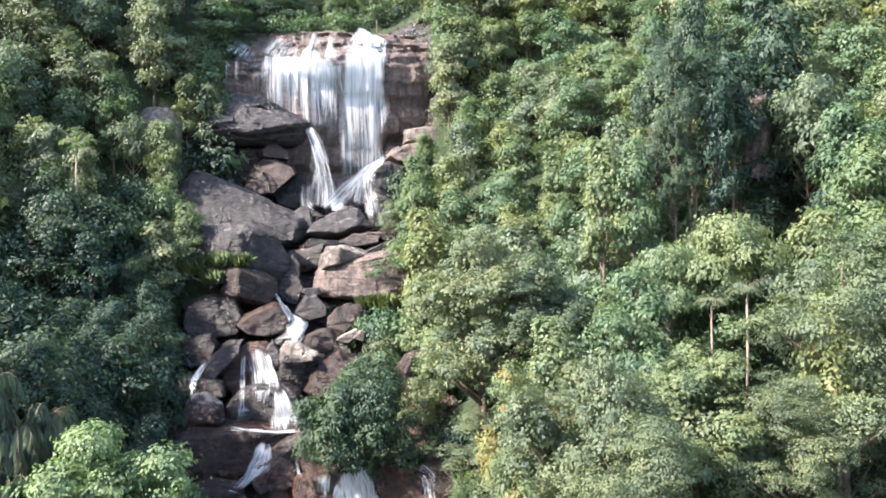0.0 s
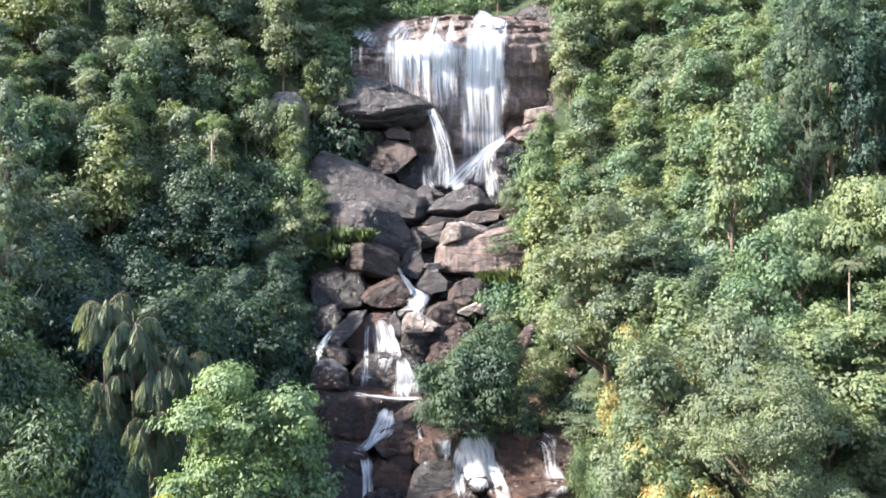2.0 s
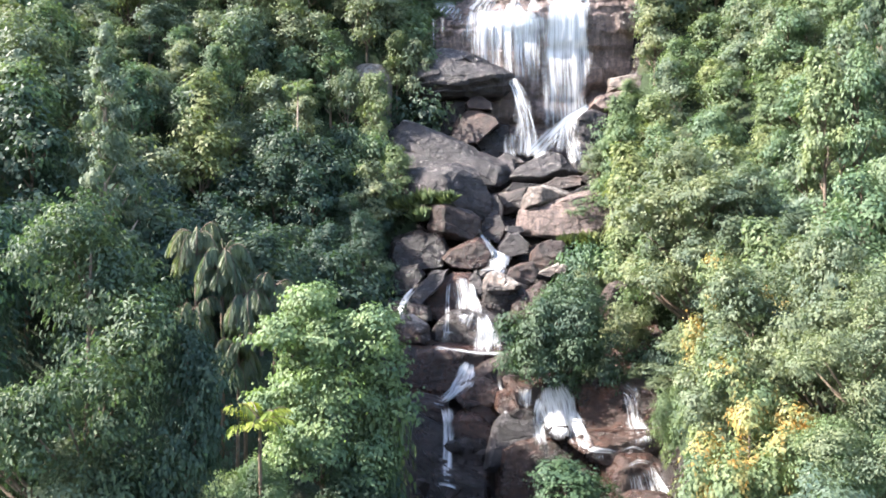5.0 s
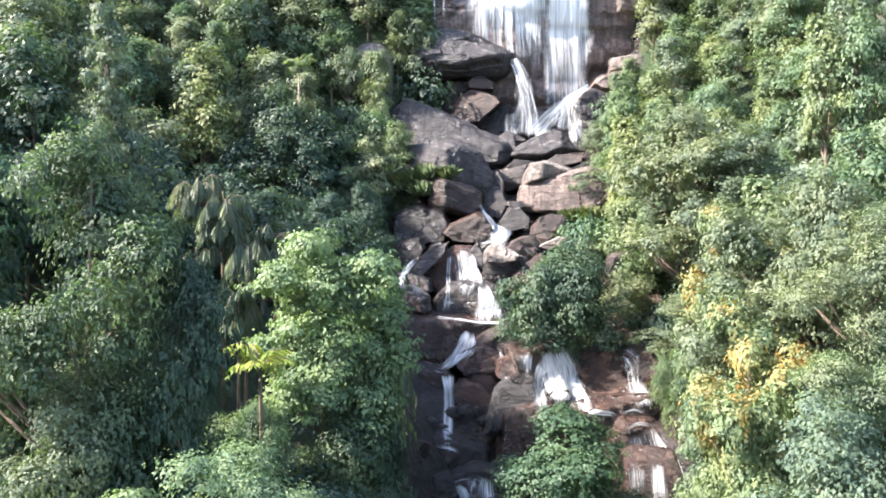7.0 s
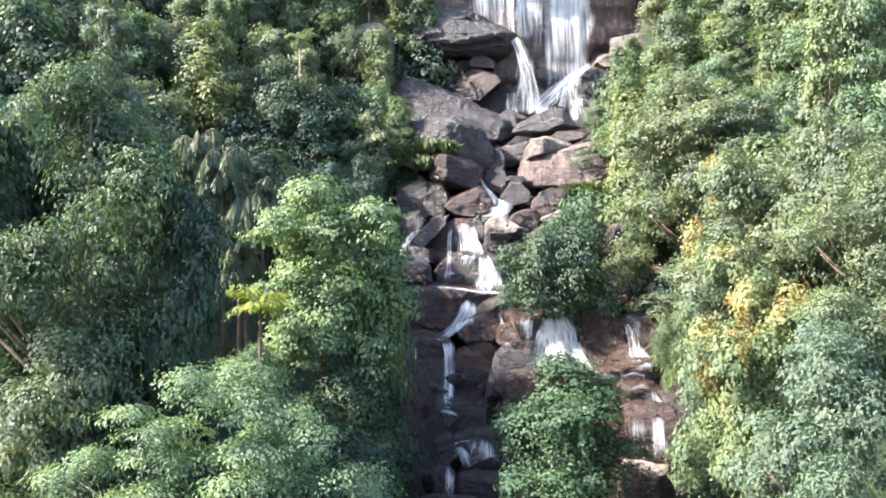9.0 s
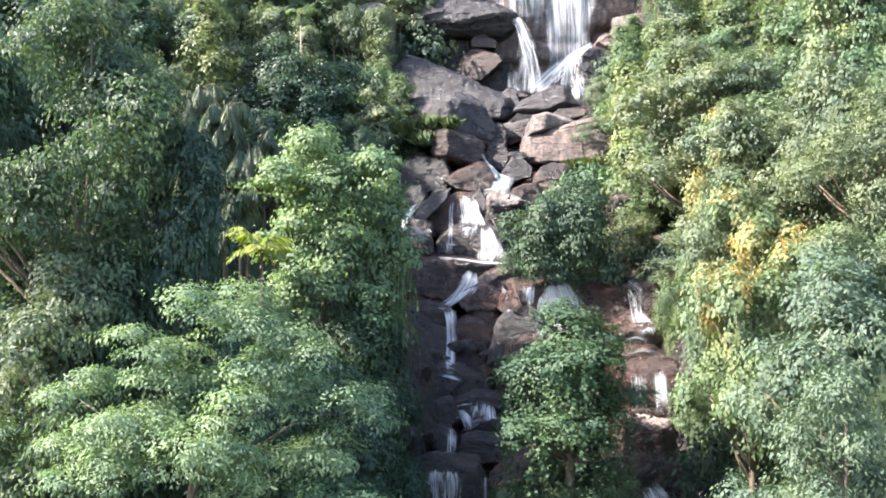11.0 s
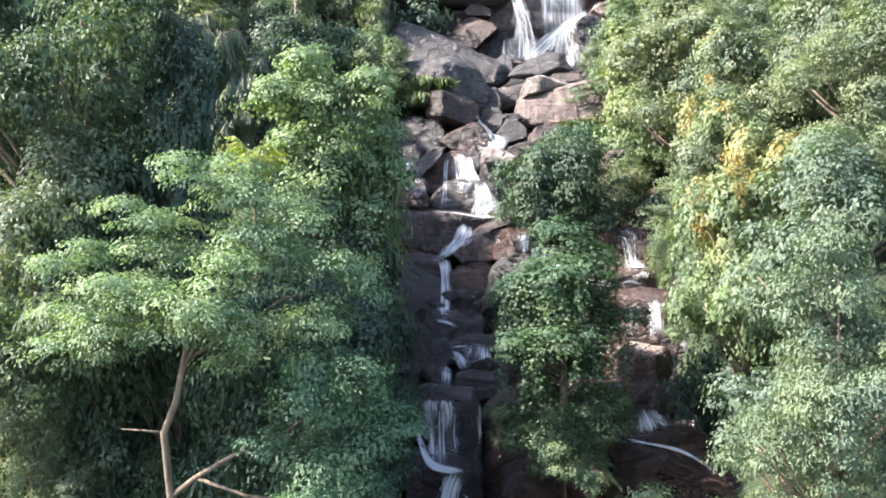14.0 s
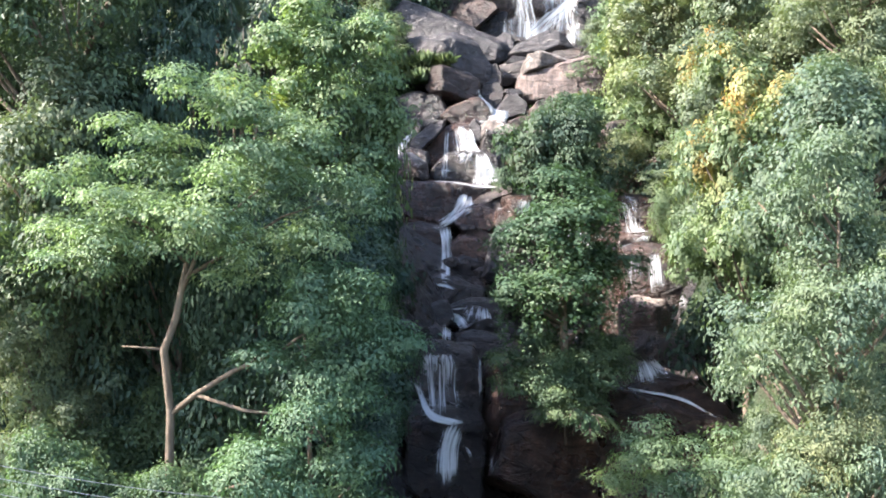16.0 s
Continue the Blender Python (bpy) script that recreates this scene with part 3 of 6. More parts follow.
# ---- trees: each kind is built once and then repeated ----
def spray(rng, centres, outs, sizes, per, length, spread=(1.0, 1.0, 0.55), droop=0.25, up=0.5):
    """Leaves in flattish clumps round the centres, facing outwards and up."""
    k = rng.poisson(per, len(centres)) + 2
    idx = np.repeat(np.arange(len(centres)), k)
    n = len(idx)
    off = rng.normal(size=(n, 3)) * np.array(spread) * sizes[idx][:, None] * 0.5
    O = outs[idx]
    P = centres[idx] + off
    F = O * 0.9 + np.array([0, 0, up]) + off / (sizes[idx][:, None] + 1e-6) * 0.7 + rng.normal(size=(n, 3)) * 0.2
    F /= np.linalg.norm(F, axis=1, keepdims=True)
    D = off / (sizes[idx][:, None] + 1e-6) * 1.2 + O * 0.4 + rng.normal(size=(n, 3)) * 0.6
    D[:, 2] -= droop
    D -= F * (D * F).sum(1, keepdims=True) * 0.9
    N = F
    L = length * rng.uniform(0.6, 1.3, n)
    return P, D, N, L


def crown_points(rng, lobes, n, low=-0.55, inner=0.12):
    """Clump places over the outside of the lobes (x, y, z, rx, ry, rz), and the way out at each."""
    lobes = np.array(lobes, float)
    area = (lobes[:, 3] * lobes[:, 5])
    who = rng.choice(len(lobes), n, p=area / area.sum())
    d = rng.normal(size=(n, 3))
    d /= np.linalg.norm(d, axis=1, keepdims=True)
    flip = d[:, 2] < low
    d[flip, 2] *= -0.6
    r = np.where(rng.random(n) < inner, rng.uniform(0.45, 0.8, n), rng.uniform(0.9, 1.08, n))
    c = lobes[who, :3] + d * lobes[who, 3:] * r[:, None]
    return c, d


def limbs(rng, lobes, base_r, lean=(0, 0), root=-3.0):
    """A trunk with a limb to every lobe."""
    top = max(l[2] for l in lobes)
    pieces = []
    pts, rad = [], []
    steps = 9
    for i in range(steps):
        t = i / (steps - 1)
        pts.append((lean[0] * t + 0.35 * math.sin(3.1 * t + base_r * 9) * t, lean[1] * t, root + (top - root) * t))
        rad.append(base_r * (1.15 - 1.0 * t))
    pieces.append(tube(pts, rad, 6))
    for l in lobes[1:]:
        reach = math.hypot(l[0], l[1])
        z0 = max(root + 1.5, l[2] - 0.7 * reach - 0.4)
        t = (z0 - root) / (top - root)
        s = Vector((lean[0] * t + 0.35 * math.sin(3.1 * t + base_r * 9) * t, lean[1] * t, z0))
        e = Vector(l[:3])
        mid = (s + e) / 2 + Vector((rng.uniform(-0.3, 0.3), rng.uniform(-0.3, 0.3), -0.15 * reach * 0.3))
        r = base_r * (1.15 - 1.0 * t) * 0.6 + 0.03
        pieces.append(tube([s, mid, e], [r, r * 0.7, r * 0.3], 4))
    return joined(pieces)


def tree(lobes, leaf, clumps, per, size, length, bark="brown", trunk=0.22, seed=1, ratio=0.5, spread=(1, 1, 0.55), droop=0.25, label="", lean=(0, 0),
         low=-0.55, root=-3.0, name="tree", category="tree", extra=None, stems=None, simple=False, up=0.5, crowd=0, crowd_size=0.45):
    """A tree whose crown is the lobes; it stands at its own origin, with its roots below ground."""
    rng = np.random.default_rng(seed)
    ob = new(name)
    ob.empty_display_size = 0.5
    tagged(ob, label, category, "trees of the hillside")
    c, o = crown_points(rng, billows(lobes, crowd, crowd_size, seed) if crowd else lobes, clumps, low)
    sizes = size * rng.uniform(0.6, 1.35, clumps)
    P, D, N, L = spray(rng, c, o, sizes, per, length, spread, droop, up)
    if extra is not None:
        P2, D2, N2, L2 = extra(rng)
        P, D, N, L = np.vstack([P, P2]), np.vstack([D, D2]), np.vstack([N, N2]), np.concatenate([L, L2])
    v, f = joined([tube(*st) for st in stems]) if stems else limbs(random.Random(seed), lobes, trunk, lean, root)
    part("trunk", mesh_of("trunk", v, f, True), BARK[bark], ob)
    part("crown", leaf_mesh("crown", P, D, N, L, L * ratio, simple=simple), LEAF[leaf], ob)
    return ob


def random_lobes(seed, wide, tall, foot, n, flat=0.75):
    """Lobes that fill a crown of that width and height with its lower edge at foot."""
    rng = random.Random(seed)
    out = [(0, 0, foot + tall * 0.5, wide * 0.28, wide * 0.28, tall * 0.4)]
    for i in range(n):
        a = 2 * math.pi * (i + rng.uniform(-0.3, 0.3)) / n * 2.4
        t = (i + 0.5) / n
        reach = wide * 0.5 * math.sin(math.pi * (0.22 + 0.7 * t)) * rng.uniform(0.55, 0.9)
        r = wide * rng.uniform(0.13, 0.21) * (1.15 if n < 17 else 0.95)
        out.append((math.cos(a) * reach, math.sin(a) * reach, foot + tall * (0.18 + 0.68 * t), r, r, r * flat * rng.uniform(0.8, 1.2)))
    return out


def billows(lobes, k, f, seed):
    """Each lobe broken up into k smaller ones round its outside."""
    rng = random.Random(seed)
    out = []
    for l in lobes:
        for _ in range(k):
            d = Vector((rng.gauss(0, 1), rng.gauss(-0.3, 1), rng.gauss(0.35, 0.9))).normalized()
            r = f * rng.uniform(0.75, 1.3)
            out.append((l[0] + d.x * l[3] * 0.72, l[1] + d.y * l[4] * 0.72, l[2] + d.z * l[5] * 0.72, l[3] * r, l[4] * r, max(l[5] * r, 0.5 * l[3] * r)))
    return out


def curtain(lobes, strands, length, drop):
    """Creepers that hang from the crown's edge."""
    def make(rng):
        ps, ds = [], []
        for _ in range(strands):
            l = lobes[rng.integers(len(lobes))]
            a = rng.uniform(0, 2 * math.pi)
            x, y, z = l[0] + math.cos(a) * l[3] * 0.95, l[1] + math.sin(a) * l[4] * 0.95, l[2]
            n = int(rng.uniform(0.4, 1.0) * drop / 0.16)
            t = np.arange(n) * 0.16
            ps.append(np.stack([x + rng.normal(0, 0.16, n), y + rng.normal(0, 0.16, n), z - t], 1))
        P = np.vstack(ps)
        D = rng.normal(size=P.shape) * 0.5 + np.array([0, 0, -0.7])
        N = rng.normal(size=P.shape) * 0.4 + np.array([0, 0, 0.6])
        N[:, :2] += P[:, :2] * 0.25
        return P, D, N, length * rng.uniform(0.6, 1.2, len(P))
    return make


def frond(rng, base, heading, rise, length, leaf, droop, n=26, hang=0.0):
    """The leaflets of one feather-shaped palm leaf, and its stalk."""
    h = np.array([math.cos(heading), math.sin(heading), 0.0])
    s = np.array([-h[1], h[0], 0.0])
    P, D, N, L, stalk = [], [], [], [], []
    for i in range(n):
        t = (i + 1) / n
        p = base + h * length * (t - 0.18 * t * t * droop) + np.array([0, 0, length * (rise * t - droop * t * t)])
        stalk.append(p)
        if t < 0.18:
            continue
        for side in (-1, 1):
            P.append(p)
            D.append(s * side * 0.8 + h * 0.55 + np.array([0, 0, -0.25 - hang]) + rng.normal(size=3) * 0.12)
            N.append(np.array([0, 0, 1.0]) + h * 0.2 + rng.normal(size=3) * 0.2)
            L.append(leaf * (0.55 + 0.9 * math.sin(math.pi * min(1, 0.12 + t * 0.85))) * rng.uniform(0.85, 1.15))
    return np.array(P), np.array(D), np.array(N), np.array(L), stalk


def palm(leaf, tall, fronds, length, leaflet, rise, droop, hang, trunk, seed, label, bark="pale", ratio=0.12, levels=1, gap=0.0, n=26, name="palm_tree", root=-3.0):
    rng = np.random.default_rng(seed)
    ob = new(name)
    tagged(ob, label, "palm", "palms of the hillside")
    v, f = tube([(0, 0, root), (0.05, 0, tall * 0.3), (0.0, 0.06, tall * 0.7), (0, 0, tall)], [trunk * 1.2, trunk, trunk * 0.9, trunk * 0.75], 8)
    stem = part("trunk", mesh_of("trunk", v, f, True), BARK[bark], ob)
    for lev in range(levels):
        for k in range(fronds):
            a = 2 * math.pi * (k + 0.37 * lev + rng.uniform(-0.2, 0.2)) / fronds
            r = rise * rng.uniform(0.5, 1.3)
            P, D, N, L, stalk = frond(rng, np.array([0, 0, tall - gap * lev]), a, r, length * rng.uniform(0.85, 1.15), leaflet, droop * rng.uniform(0.85, 1.2), n, hang)
            fr = part("frond", leaf_mesh("frond", P, D, N, L, L * ratio, 0.03), LEAF[leaf], ob)
            sv, sf = tube(stalk[::4] + [stalk[-1]], [0.05] + [0.03] * (len(stalk[::4]) - 1) + [0.01], 4)
            part("stalk", mesh_of("stalk", sv, sf, True), BARK["brown"], fr)
    return ob


def kinds():
    """What each kind of tree is: its builder's arguments."""
    k = {}
    far = dict(clumps=215, per=22, size=1.05, length=0.38, ratio=0.6, simple=True, name="broadleaf_tree")
    k["round"] = dict(lobes=random_lobes(3, 8.5, 8.0, 2.5, 17), leaf="green", seed=11, label="broad green forest tree with a rounded crown on the slope", **far)
    k["round_deep"] = dict(lobes=random_lobes(5, 8.0, 8.5, 2.0, 18), leaf="deep", seed=12, label="forest tree with a dense lumpy crown of shade-darkened leaves", **far)
    k["round_grey"] = dict(lobes=random_lobes(8, 8.0, 8.0, 2.5, 16), leaf="grey", seed=13, label="grey-green forest tree with an open crown on the slope", **far)
    k["round_yellow"] = dict(lobes=random_lobes(9, 7.5, 7.0, 2.5, 16), leaf="yellow", seed=14, label="yellow-green forest tree in full sun on the slope", **far)
    k["hazy_round"] = dict(k["round_grey"], leaf="hazy", seed=24, label="grey-green forest tree high on the slope, paled for haze")
    tall = dict(clumps=215, per=22, size=0.95, length=0.37, ratio=0.6, simple=True, name="slender_tree")
    k["tall"] = dict(lobes=random_lobes(21, 5.8, 12.5, 1.5, 20), leaf="green", seed=15, label="tall slim forest tree hung with green creepers", **tall)
    k["tall_deep"] = dict(lobes=random_lobes(22, 6.0, 12.0, 1.5, 20), leaf="deep", seed=16, label="tall forest tree with a narrow crown of shade-darkened leaves", **tall)
    k["tall_yellow"] = dict(lobes=random_lobes(23, 5.5, 11.5, 1.5, 19), leaf="yellow", seed=17, label="tall yellow-green tree smothered in creepers", **tall)
    k["hazy_tall"] = dict(k["tall_yellow"], leaf="hazy", seed=25, label="tall tree hung with creepers high on the slope, paled for haze")
    k["shrub"] = dict(lobes=random_lobes(31, 5.0, 3.6, 0.0, 6), leaf="green", seed=18, clumps=80, per=14, size=1.1, length=0.42, trunk=0.1, root=-2.0,
                      label="low green shrub at the edge of the rocks", name="shrub", category="shrub")
    k["shrub_deep"] = dict(lobes=random_lobes(32, 5.0, 3.8, 0.0, 6), leaf="deep", seed=19, clumps=80, per=14, size=1.1, length=0.42, trunk=0.1, root=-2.0,
                           label="low dark shrub in the shade of the rocks", name="shrub", category="shrub")
    k["spreading"] = dict(lobes=[(0, 0, 9.2, 3.2, 3.0, 1.2), (-3, 0.5, 8.0, 2.4, 2.4, 0.9), (3, -0.5, 8.2, 2.6, 2.4, 0.9), (0.5, 2, 7.2, 2.8, 2.4, 0.9), (-0.6, -2.4, 7.4, 2.6, 2.2, 0.9)],
                          leaf="yellow", seed=20, simple=True, ratio=0.6, clumps=460, per=24, size=0.95, length=0.27, spread=(1, 1, 0.3), label="spreading flat-topped tree with sunlit yellow-green layers")
    return k


KINDS = kinds()
FIRST = {}


def plant(kind, x, y, z, wide=1.0, tall=1.0, turn=0.0, tilt=0.0):
    """A tree of that kind with its foot at x, y, z, wide and tall times its first size."""
    if kind not in FIRST:
        maker = PALMS.get(kind)
        ob = maker() if maker else tree(**KINDS[kind])
        ob.matrix_basis = pose(x, y, z, tilt, 0, turn)
        FIRST[kind] = ob
        if (wide, tall) == (1.0, 1.0):
            return ob
        ob.matrix_basis = pose(x, y, z, tilt, 0, turn) @ Matrix.Diagonal((wide, wide, tall, 1))
        FIRST[kind + "_size"] = (wide, tall)
        return ob
    w, t = FIRST.get(kind + "_size", (1.0, 1.0))
    return copy_thing(FIRST[kind], pose(x, y, z, tilt, 0, turn) @ Matrix.Diagonal((wide / w, wide / w, tall / t, 1)))


# ---- cliffs ----
def ledges(x, z, thick, seed):
    """The stepped courses of a bedded cliff: how far the course at x, z stands back."""
    w = z + 0.5 * noise.noise((x * 0.07, seed, 0.3)) + 0.35 * noise.noise((x * 0.4, seed + 2, z * 0.1))
    k = math.floor(w / thick + 0.45 * noise.noise((math.floor(w / thick) * 3.7, seed, 0.0)))
    j = math.floor(x / 5.5 + 2.0 * noise.noise((k * 1.9, seed + 5.0, 0.0)))
    return noise.cell((k * 1.0, j * 1.0, seed)) * 1.1 + noise.cell((k * 1.0, 7.0, seed)) * 0.7


def fall_face(x, z):
    lip = np.interp(x, (-8, 6, 14, 22, 34, 48), (83, 84.5, 87, 89, 90, 92))
    y = 169.6 + 0.004 * (x - 16) ** 2
    up = z - (lip - 6.0) + 0.6 * noise.noise((x * 0.2, 3.0, 0.0))
    if up > 0:
        y += 1.9 * math.floor(up / 1.3) + 0.5 * (up / 1.3 % 1.0)
    low = np.interp(x, (-8, 26, 30, 48), (60, 60, 67, 68))
    y += 2.2 * math.exp(-((z - low) / 1.1) ** 2) - 0.06 * max(0.0, 66 - z)
    small = 0.12 if up < 0 else 0.55
    return float(y) + 0.7 * ledges(x, z, 3.6, 2.0) + small * ledges(x, z, 1.1, 6.0) - 0.45 * strata(x, z, 0.8)


rock_wall("cliff_of_the_fall", -9, 49, 52, 91, fall_face, "rose", "layered brown cliff behind the great waterfall", 0.33)
rock_wall("cliff_in_the_forest", -17.5, -9.5, 56, 71, lambda x, z: 157.6 + 0.3 * (x + 13.2 + 0.12 * (z - 64)) ** 2 + 0.25 * max(0, z - 66) ** 2 - strata(x, z, 0.7, 5.0), "pale", "bare pale cliff face among the trees", 0.5)
rock_wall("cliff_under_the_trees", 70.6, 74.8, 55, 68.0, lambda x, z: 107.0 + 0.35 * (x - 72.4) ** 2 + 0.08 * (z - 64) ** 2 * (z > 64) - strata(x, z, 0.9, 8.0), "rose", "shaded pale cliff under overhanging trees", 0.4)


# ---- boulders, from the great fall down ----
crag(3.9, 167.6, 69.4, [(-10.6, 3.2), (-3.7, 5.5), (1.2, 4.7), (6.2, 1.4), (10.6, -0.4), (10.0, -2.3), (7.5, -4.4), (0.0, -4.8), (-6.2, -5.5), (-10.6, -3.6)], 13, 301, "grey", prow=[(-8.2, -1.6, 0), (-2.2, 1.2, 1), (6.6, -1.3, 0), (-2.2, -3.2, 0)], label="long slab of purple-grey rock beside the fall")
crag(6.6, 165.4, 71.6, [(-2.8, 0.7), (-1.3, 1.7), (0.6, 1.1), (2.5, -0.1), (2.8, -1.7), (-0.1, -1.0)], 3, 302, "dark")
crag(6.3, 163.3, 58.7, [(-4.8, -2.4), (-4.4, -0.0), (-3.0, 2.2), (-0.6, 3.7), (2.1, 3.2), (4.3, 2.0), (4.8, 0.5), (2.4, -1.1), (0.3, -3.5), (-3.3, -3.7)], 6.4, 303, "red", worn=0.16, label="rounded reddish boulder under the overhanging slab")
crag(7.1, 164.0, 63.2, [(-2.7, -0.0), (-1.5, 1.2), (0.2, 1.5), (2.7, -0.2), (2.5, -1.5), (0.0, -1.5), (-2.2, -1.0)], 4, 304, "red")
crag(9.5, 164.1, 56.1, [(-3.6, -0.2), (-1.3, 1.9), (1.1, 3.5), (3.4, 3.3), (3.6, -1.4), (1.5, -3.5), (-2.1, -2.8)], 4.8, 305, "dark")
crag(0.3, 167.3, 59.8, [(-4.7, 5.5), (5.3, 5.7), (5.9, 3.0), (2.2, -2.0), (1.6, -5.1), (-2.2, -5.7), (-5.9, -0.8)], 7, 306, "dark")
crag(0.7, 154.1, 51.7, [(-12.5, -3.6), (-10.4, 4.7), (-8.8, 6.3), (-7.5, 7.3), (-3.6, 5.8), (-0.1, 4.1), (6.7, 1.3), (10.7, -0.4), (12.5, -2.3), (12.1, -5.5), (6.8, -7.3), (-3.5, -7.3), (-11.5, -5.6)], 13, 307, "grey", prow=[(-10.2, -3.5, 2), (-7.0, 4.1, 5), (-0.1, 1.9, 3), (9.5, -2.1, 1), (9.0, -5.4, 0), (-3.1, -6.0, 0)], label="huge tilted triangular slab of purple-grey rock")
crag(11.3, 152.5, 50.1, [(-1.8, -0.7), (-1.4, 1.6), (-0.1, 2.7), (1.4, 2.3), (1.8, -0.7), (1.0, -2.7), (-1.1, -2.7)], 4, 308, "grey")
crag(13.8, 153.0, 49.9, [(-1.8, -0.3), (-1.4, 2.2), (0.2, 1.8), (1.8, 0.5), (1.8, -1.0), (-0.6, -2.2)], 4, 309, "dark")
crag(17.7, 150.4, 49.8, [(-6.2, -2.0), (-4.3, -0.2), (-2.0, 1.1), (1.9, 3.1), (3.0, 2.7), (5.0, 0.5), (6.2, -1.1), (3.6, -2.3), (-0.3, -3.1), (-4.3, -2.9)], 7.5, 310, "grey", prow=[(-4.8, -1.8, 1), (1.2, 1.6, 3), (2.7, -0.6, 0), (-0.3, -2.0, 0)], label="pointed purple-grey boulder at the foot of the fall")
crag(27.6, 159.6, 57.7, [(-4.1, 0.6), (-1.9, 3.3), (0.5, 3.9), (3.4, 3.0), (4.1, -0.8), (1.1, -3.9), (-1.9, -2.7)], 5.4, 311, "grey", label="dark wet boulder beside the fan of water")
crag(26.3, 156.4, 52.0, [(-2.8, 1.9), (-1.0, 3.4), (2.0, 1.9), (2.8, -2.0), (0.2, -3.4), (-2.6, -2.8)], 3.7, 312, "grey")
crag(32.8, 164.1, 63.9, [(-4.6, -1.0), (-3.4, 0.5), (-0.3, 1.8), (4.6, 2.2), (4.6, -1.0), (-0.3, -2.2), (-3.4, -2.2)], 5.3, 313, "rose", label="rose-brown rock shelf beside the fall")
crag(35.6, 166.6, 67.7, [(-3.3, -1.7), (-3.2, 0.9), (1.2, 1.7), (3.3, 1.5), (2.9, -1.5)], 5, 314, "pale")
# its sunlit top comes from the pale lichen colour on upward faces
crag(0.1, 140.8, 44.8, [(-8.3, -0.9), (-8.1, 2.0), (-6.0, 3.7), (-1.6, 4.5), (1.9, 5.0), (5.3, 4.2), (6.7, 2.4), (8.1, -0.8), (8.3, -3.4), (6.3, -5.0), (1.6, -5.0), (-4.7, -4.5), (-7.6, -3.4)], 11, 315, "grey", prow=[(-6.8, -0.3, 3), (0.1, 2.4, 0), (1.2, 3.3, 1.0), (1.4, -1.9, 0), (4.9, 2.7, 3.5), (6.2, -3.0, 3.5), (-3.7, -3.0, 1)], label="big dark boulder with lichen and a sunlit top painted pale")
crag(2.0, 132.3, 39.7, [(-4.2, 0.2), (-4.0, 2.5), (-2.3, 3.0), (2.3, 1.7), (4.0, 0.3), (4.2, -1.6), (2.5, -3.0), (-1.7, -2.6), (-4.0, -1.4)], 7, 316, "red", prow=[(-3.4, 0.5, 2.5), (-1.8, 2.2, 0), (-1.7, -1.3, 0), (2.9, -0.2, 2), (-3.4, -0.9, 2.5)], label="red-faced block with a dark wet side")
crag(-3.3, 131.3, 35.1, [(-4.9, -0.9), (-4.3, 1.8), (-1.0, 3.2), (3.4, 2.9), (4.9, -0.1), (3.9, -2.5), (-0.5, -3.2), (-4.0, -2.6)], 6.6, 317, "dark")
crag(3.9, 129.2, 34.7, [(-4.2, -0.8), (-2.8, 0.6), (-0.9, 1.7), (1.5, 2.6), (3.1, 1.7), (4.2, 0.2), (3.3, -1.8), (0.2, -2.6), (-2.8, -2.2)], 5.6, 318, "redwet", worn=0.16, label="smooth wet red-brown boulder beside the stream")
crag(8.3, 137.4, 38.5, [(-2.3, 0.4), (-0.9, 2.5), (1.3, 2.5), (2.3, 0.6), (1.0, -2.5), (-1.3, -1.7)], 3.0, 319, "dark")
crag(8.3, 140.6, 42.5, [(-1.9, -2.4), (-1.6, 0.5), (0.7, 2.4), (1.9, 0.3), (1.7, -2.4)], 5, 320, "dark")
crag(10.9, 131.9, 36.2, [(-2.6, -1.0), (-1.6, 0.7), (-0.5, 1.7), (1.0, 2.0), (2.6, 0.3), (2.4, -1.4), (-0.3, -2.0)], 3.4, 321, "grey", label="layered dark boulder split by joints")
crag(11.4, 133.4, 38.4, [(-1.7, -0.1), (-1.3, 0.6), (0.9, 0.7), (1.7, -0.2), (-0.1, -0.7)], 3, 322, "grey")
crag(11.5, 144.0, 43.6, [(-3.3, -0.7), (-3.0, 1.2), (-1.0, 1.8), (2.9, 2.5), (3.3, 0.2), (2.3, -1.9), (-1.0, -2.5), (-2.7, -1.9)], 4.4, 323, "greyred", prow=[(-2.4, -1.1, 0.5), (-2.2, 0.6, 1), (2.4, 1.5, 0), (1.9, -1.3, 0)])
crag(20.4, 137.2, 40.8, [(-8.7, -3.0), (-8.4, 0.9), (-6.7, 2.1), (-0.5, 3.5), (3.2, 4.2), (7.1, 3.2), (8.7, -0.1), (7.3, -2.7), (3.3, -4.2), (-2.5, -4.0), (-7.1, -3.5)], 10, 324, "rose", prow=[(-7.4, -2.3, 2.6), (-7.1, 0.8, 2.8), (2.9, 3.1, 0.4), (2.7, -3.2, 0), (-2.2, -3.2, 1.0), (6.8, -0.5, 0.5)], label="great reddish block of rock lit by the sun")
crag(16.8, 137.8, 43.6, [(-4.0, -2.2), (-3.6, 0.4), (-2.9, 2.0), (-0.7, 2.2), (4.0, 0.9), (3.4, -0.1), (-0.9, -1.4)], 7, 325, "pale", prow=[(-3.4, -1.6, 0.6), (-2.4, 1.5, 1.0), (-1.0, 1.6, 0), (-1.3, -0.9, 0), (2.8, 0.3, 1)], label="pale wedge of broken rock on the reddish block")
crag(20.5, 146.2, 46.6, [(-3.7, -0.4), (-1.2, 1.2), (3.7, 1.3), (3.1, -0.4), (-1.2, -1.3)], 6, 326, "greyred")
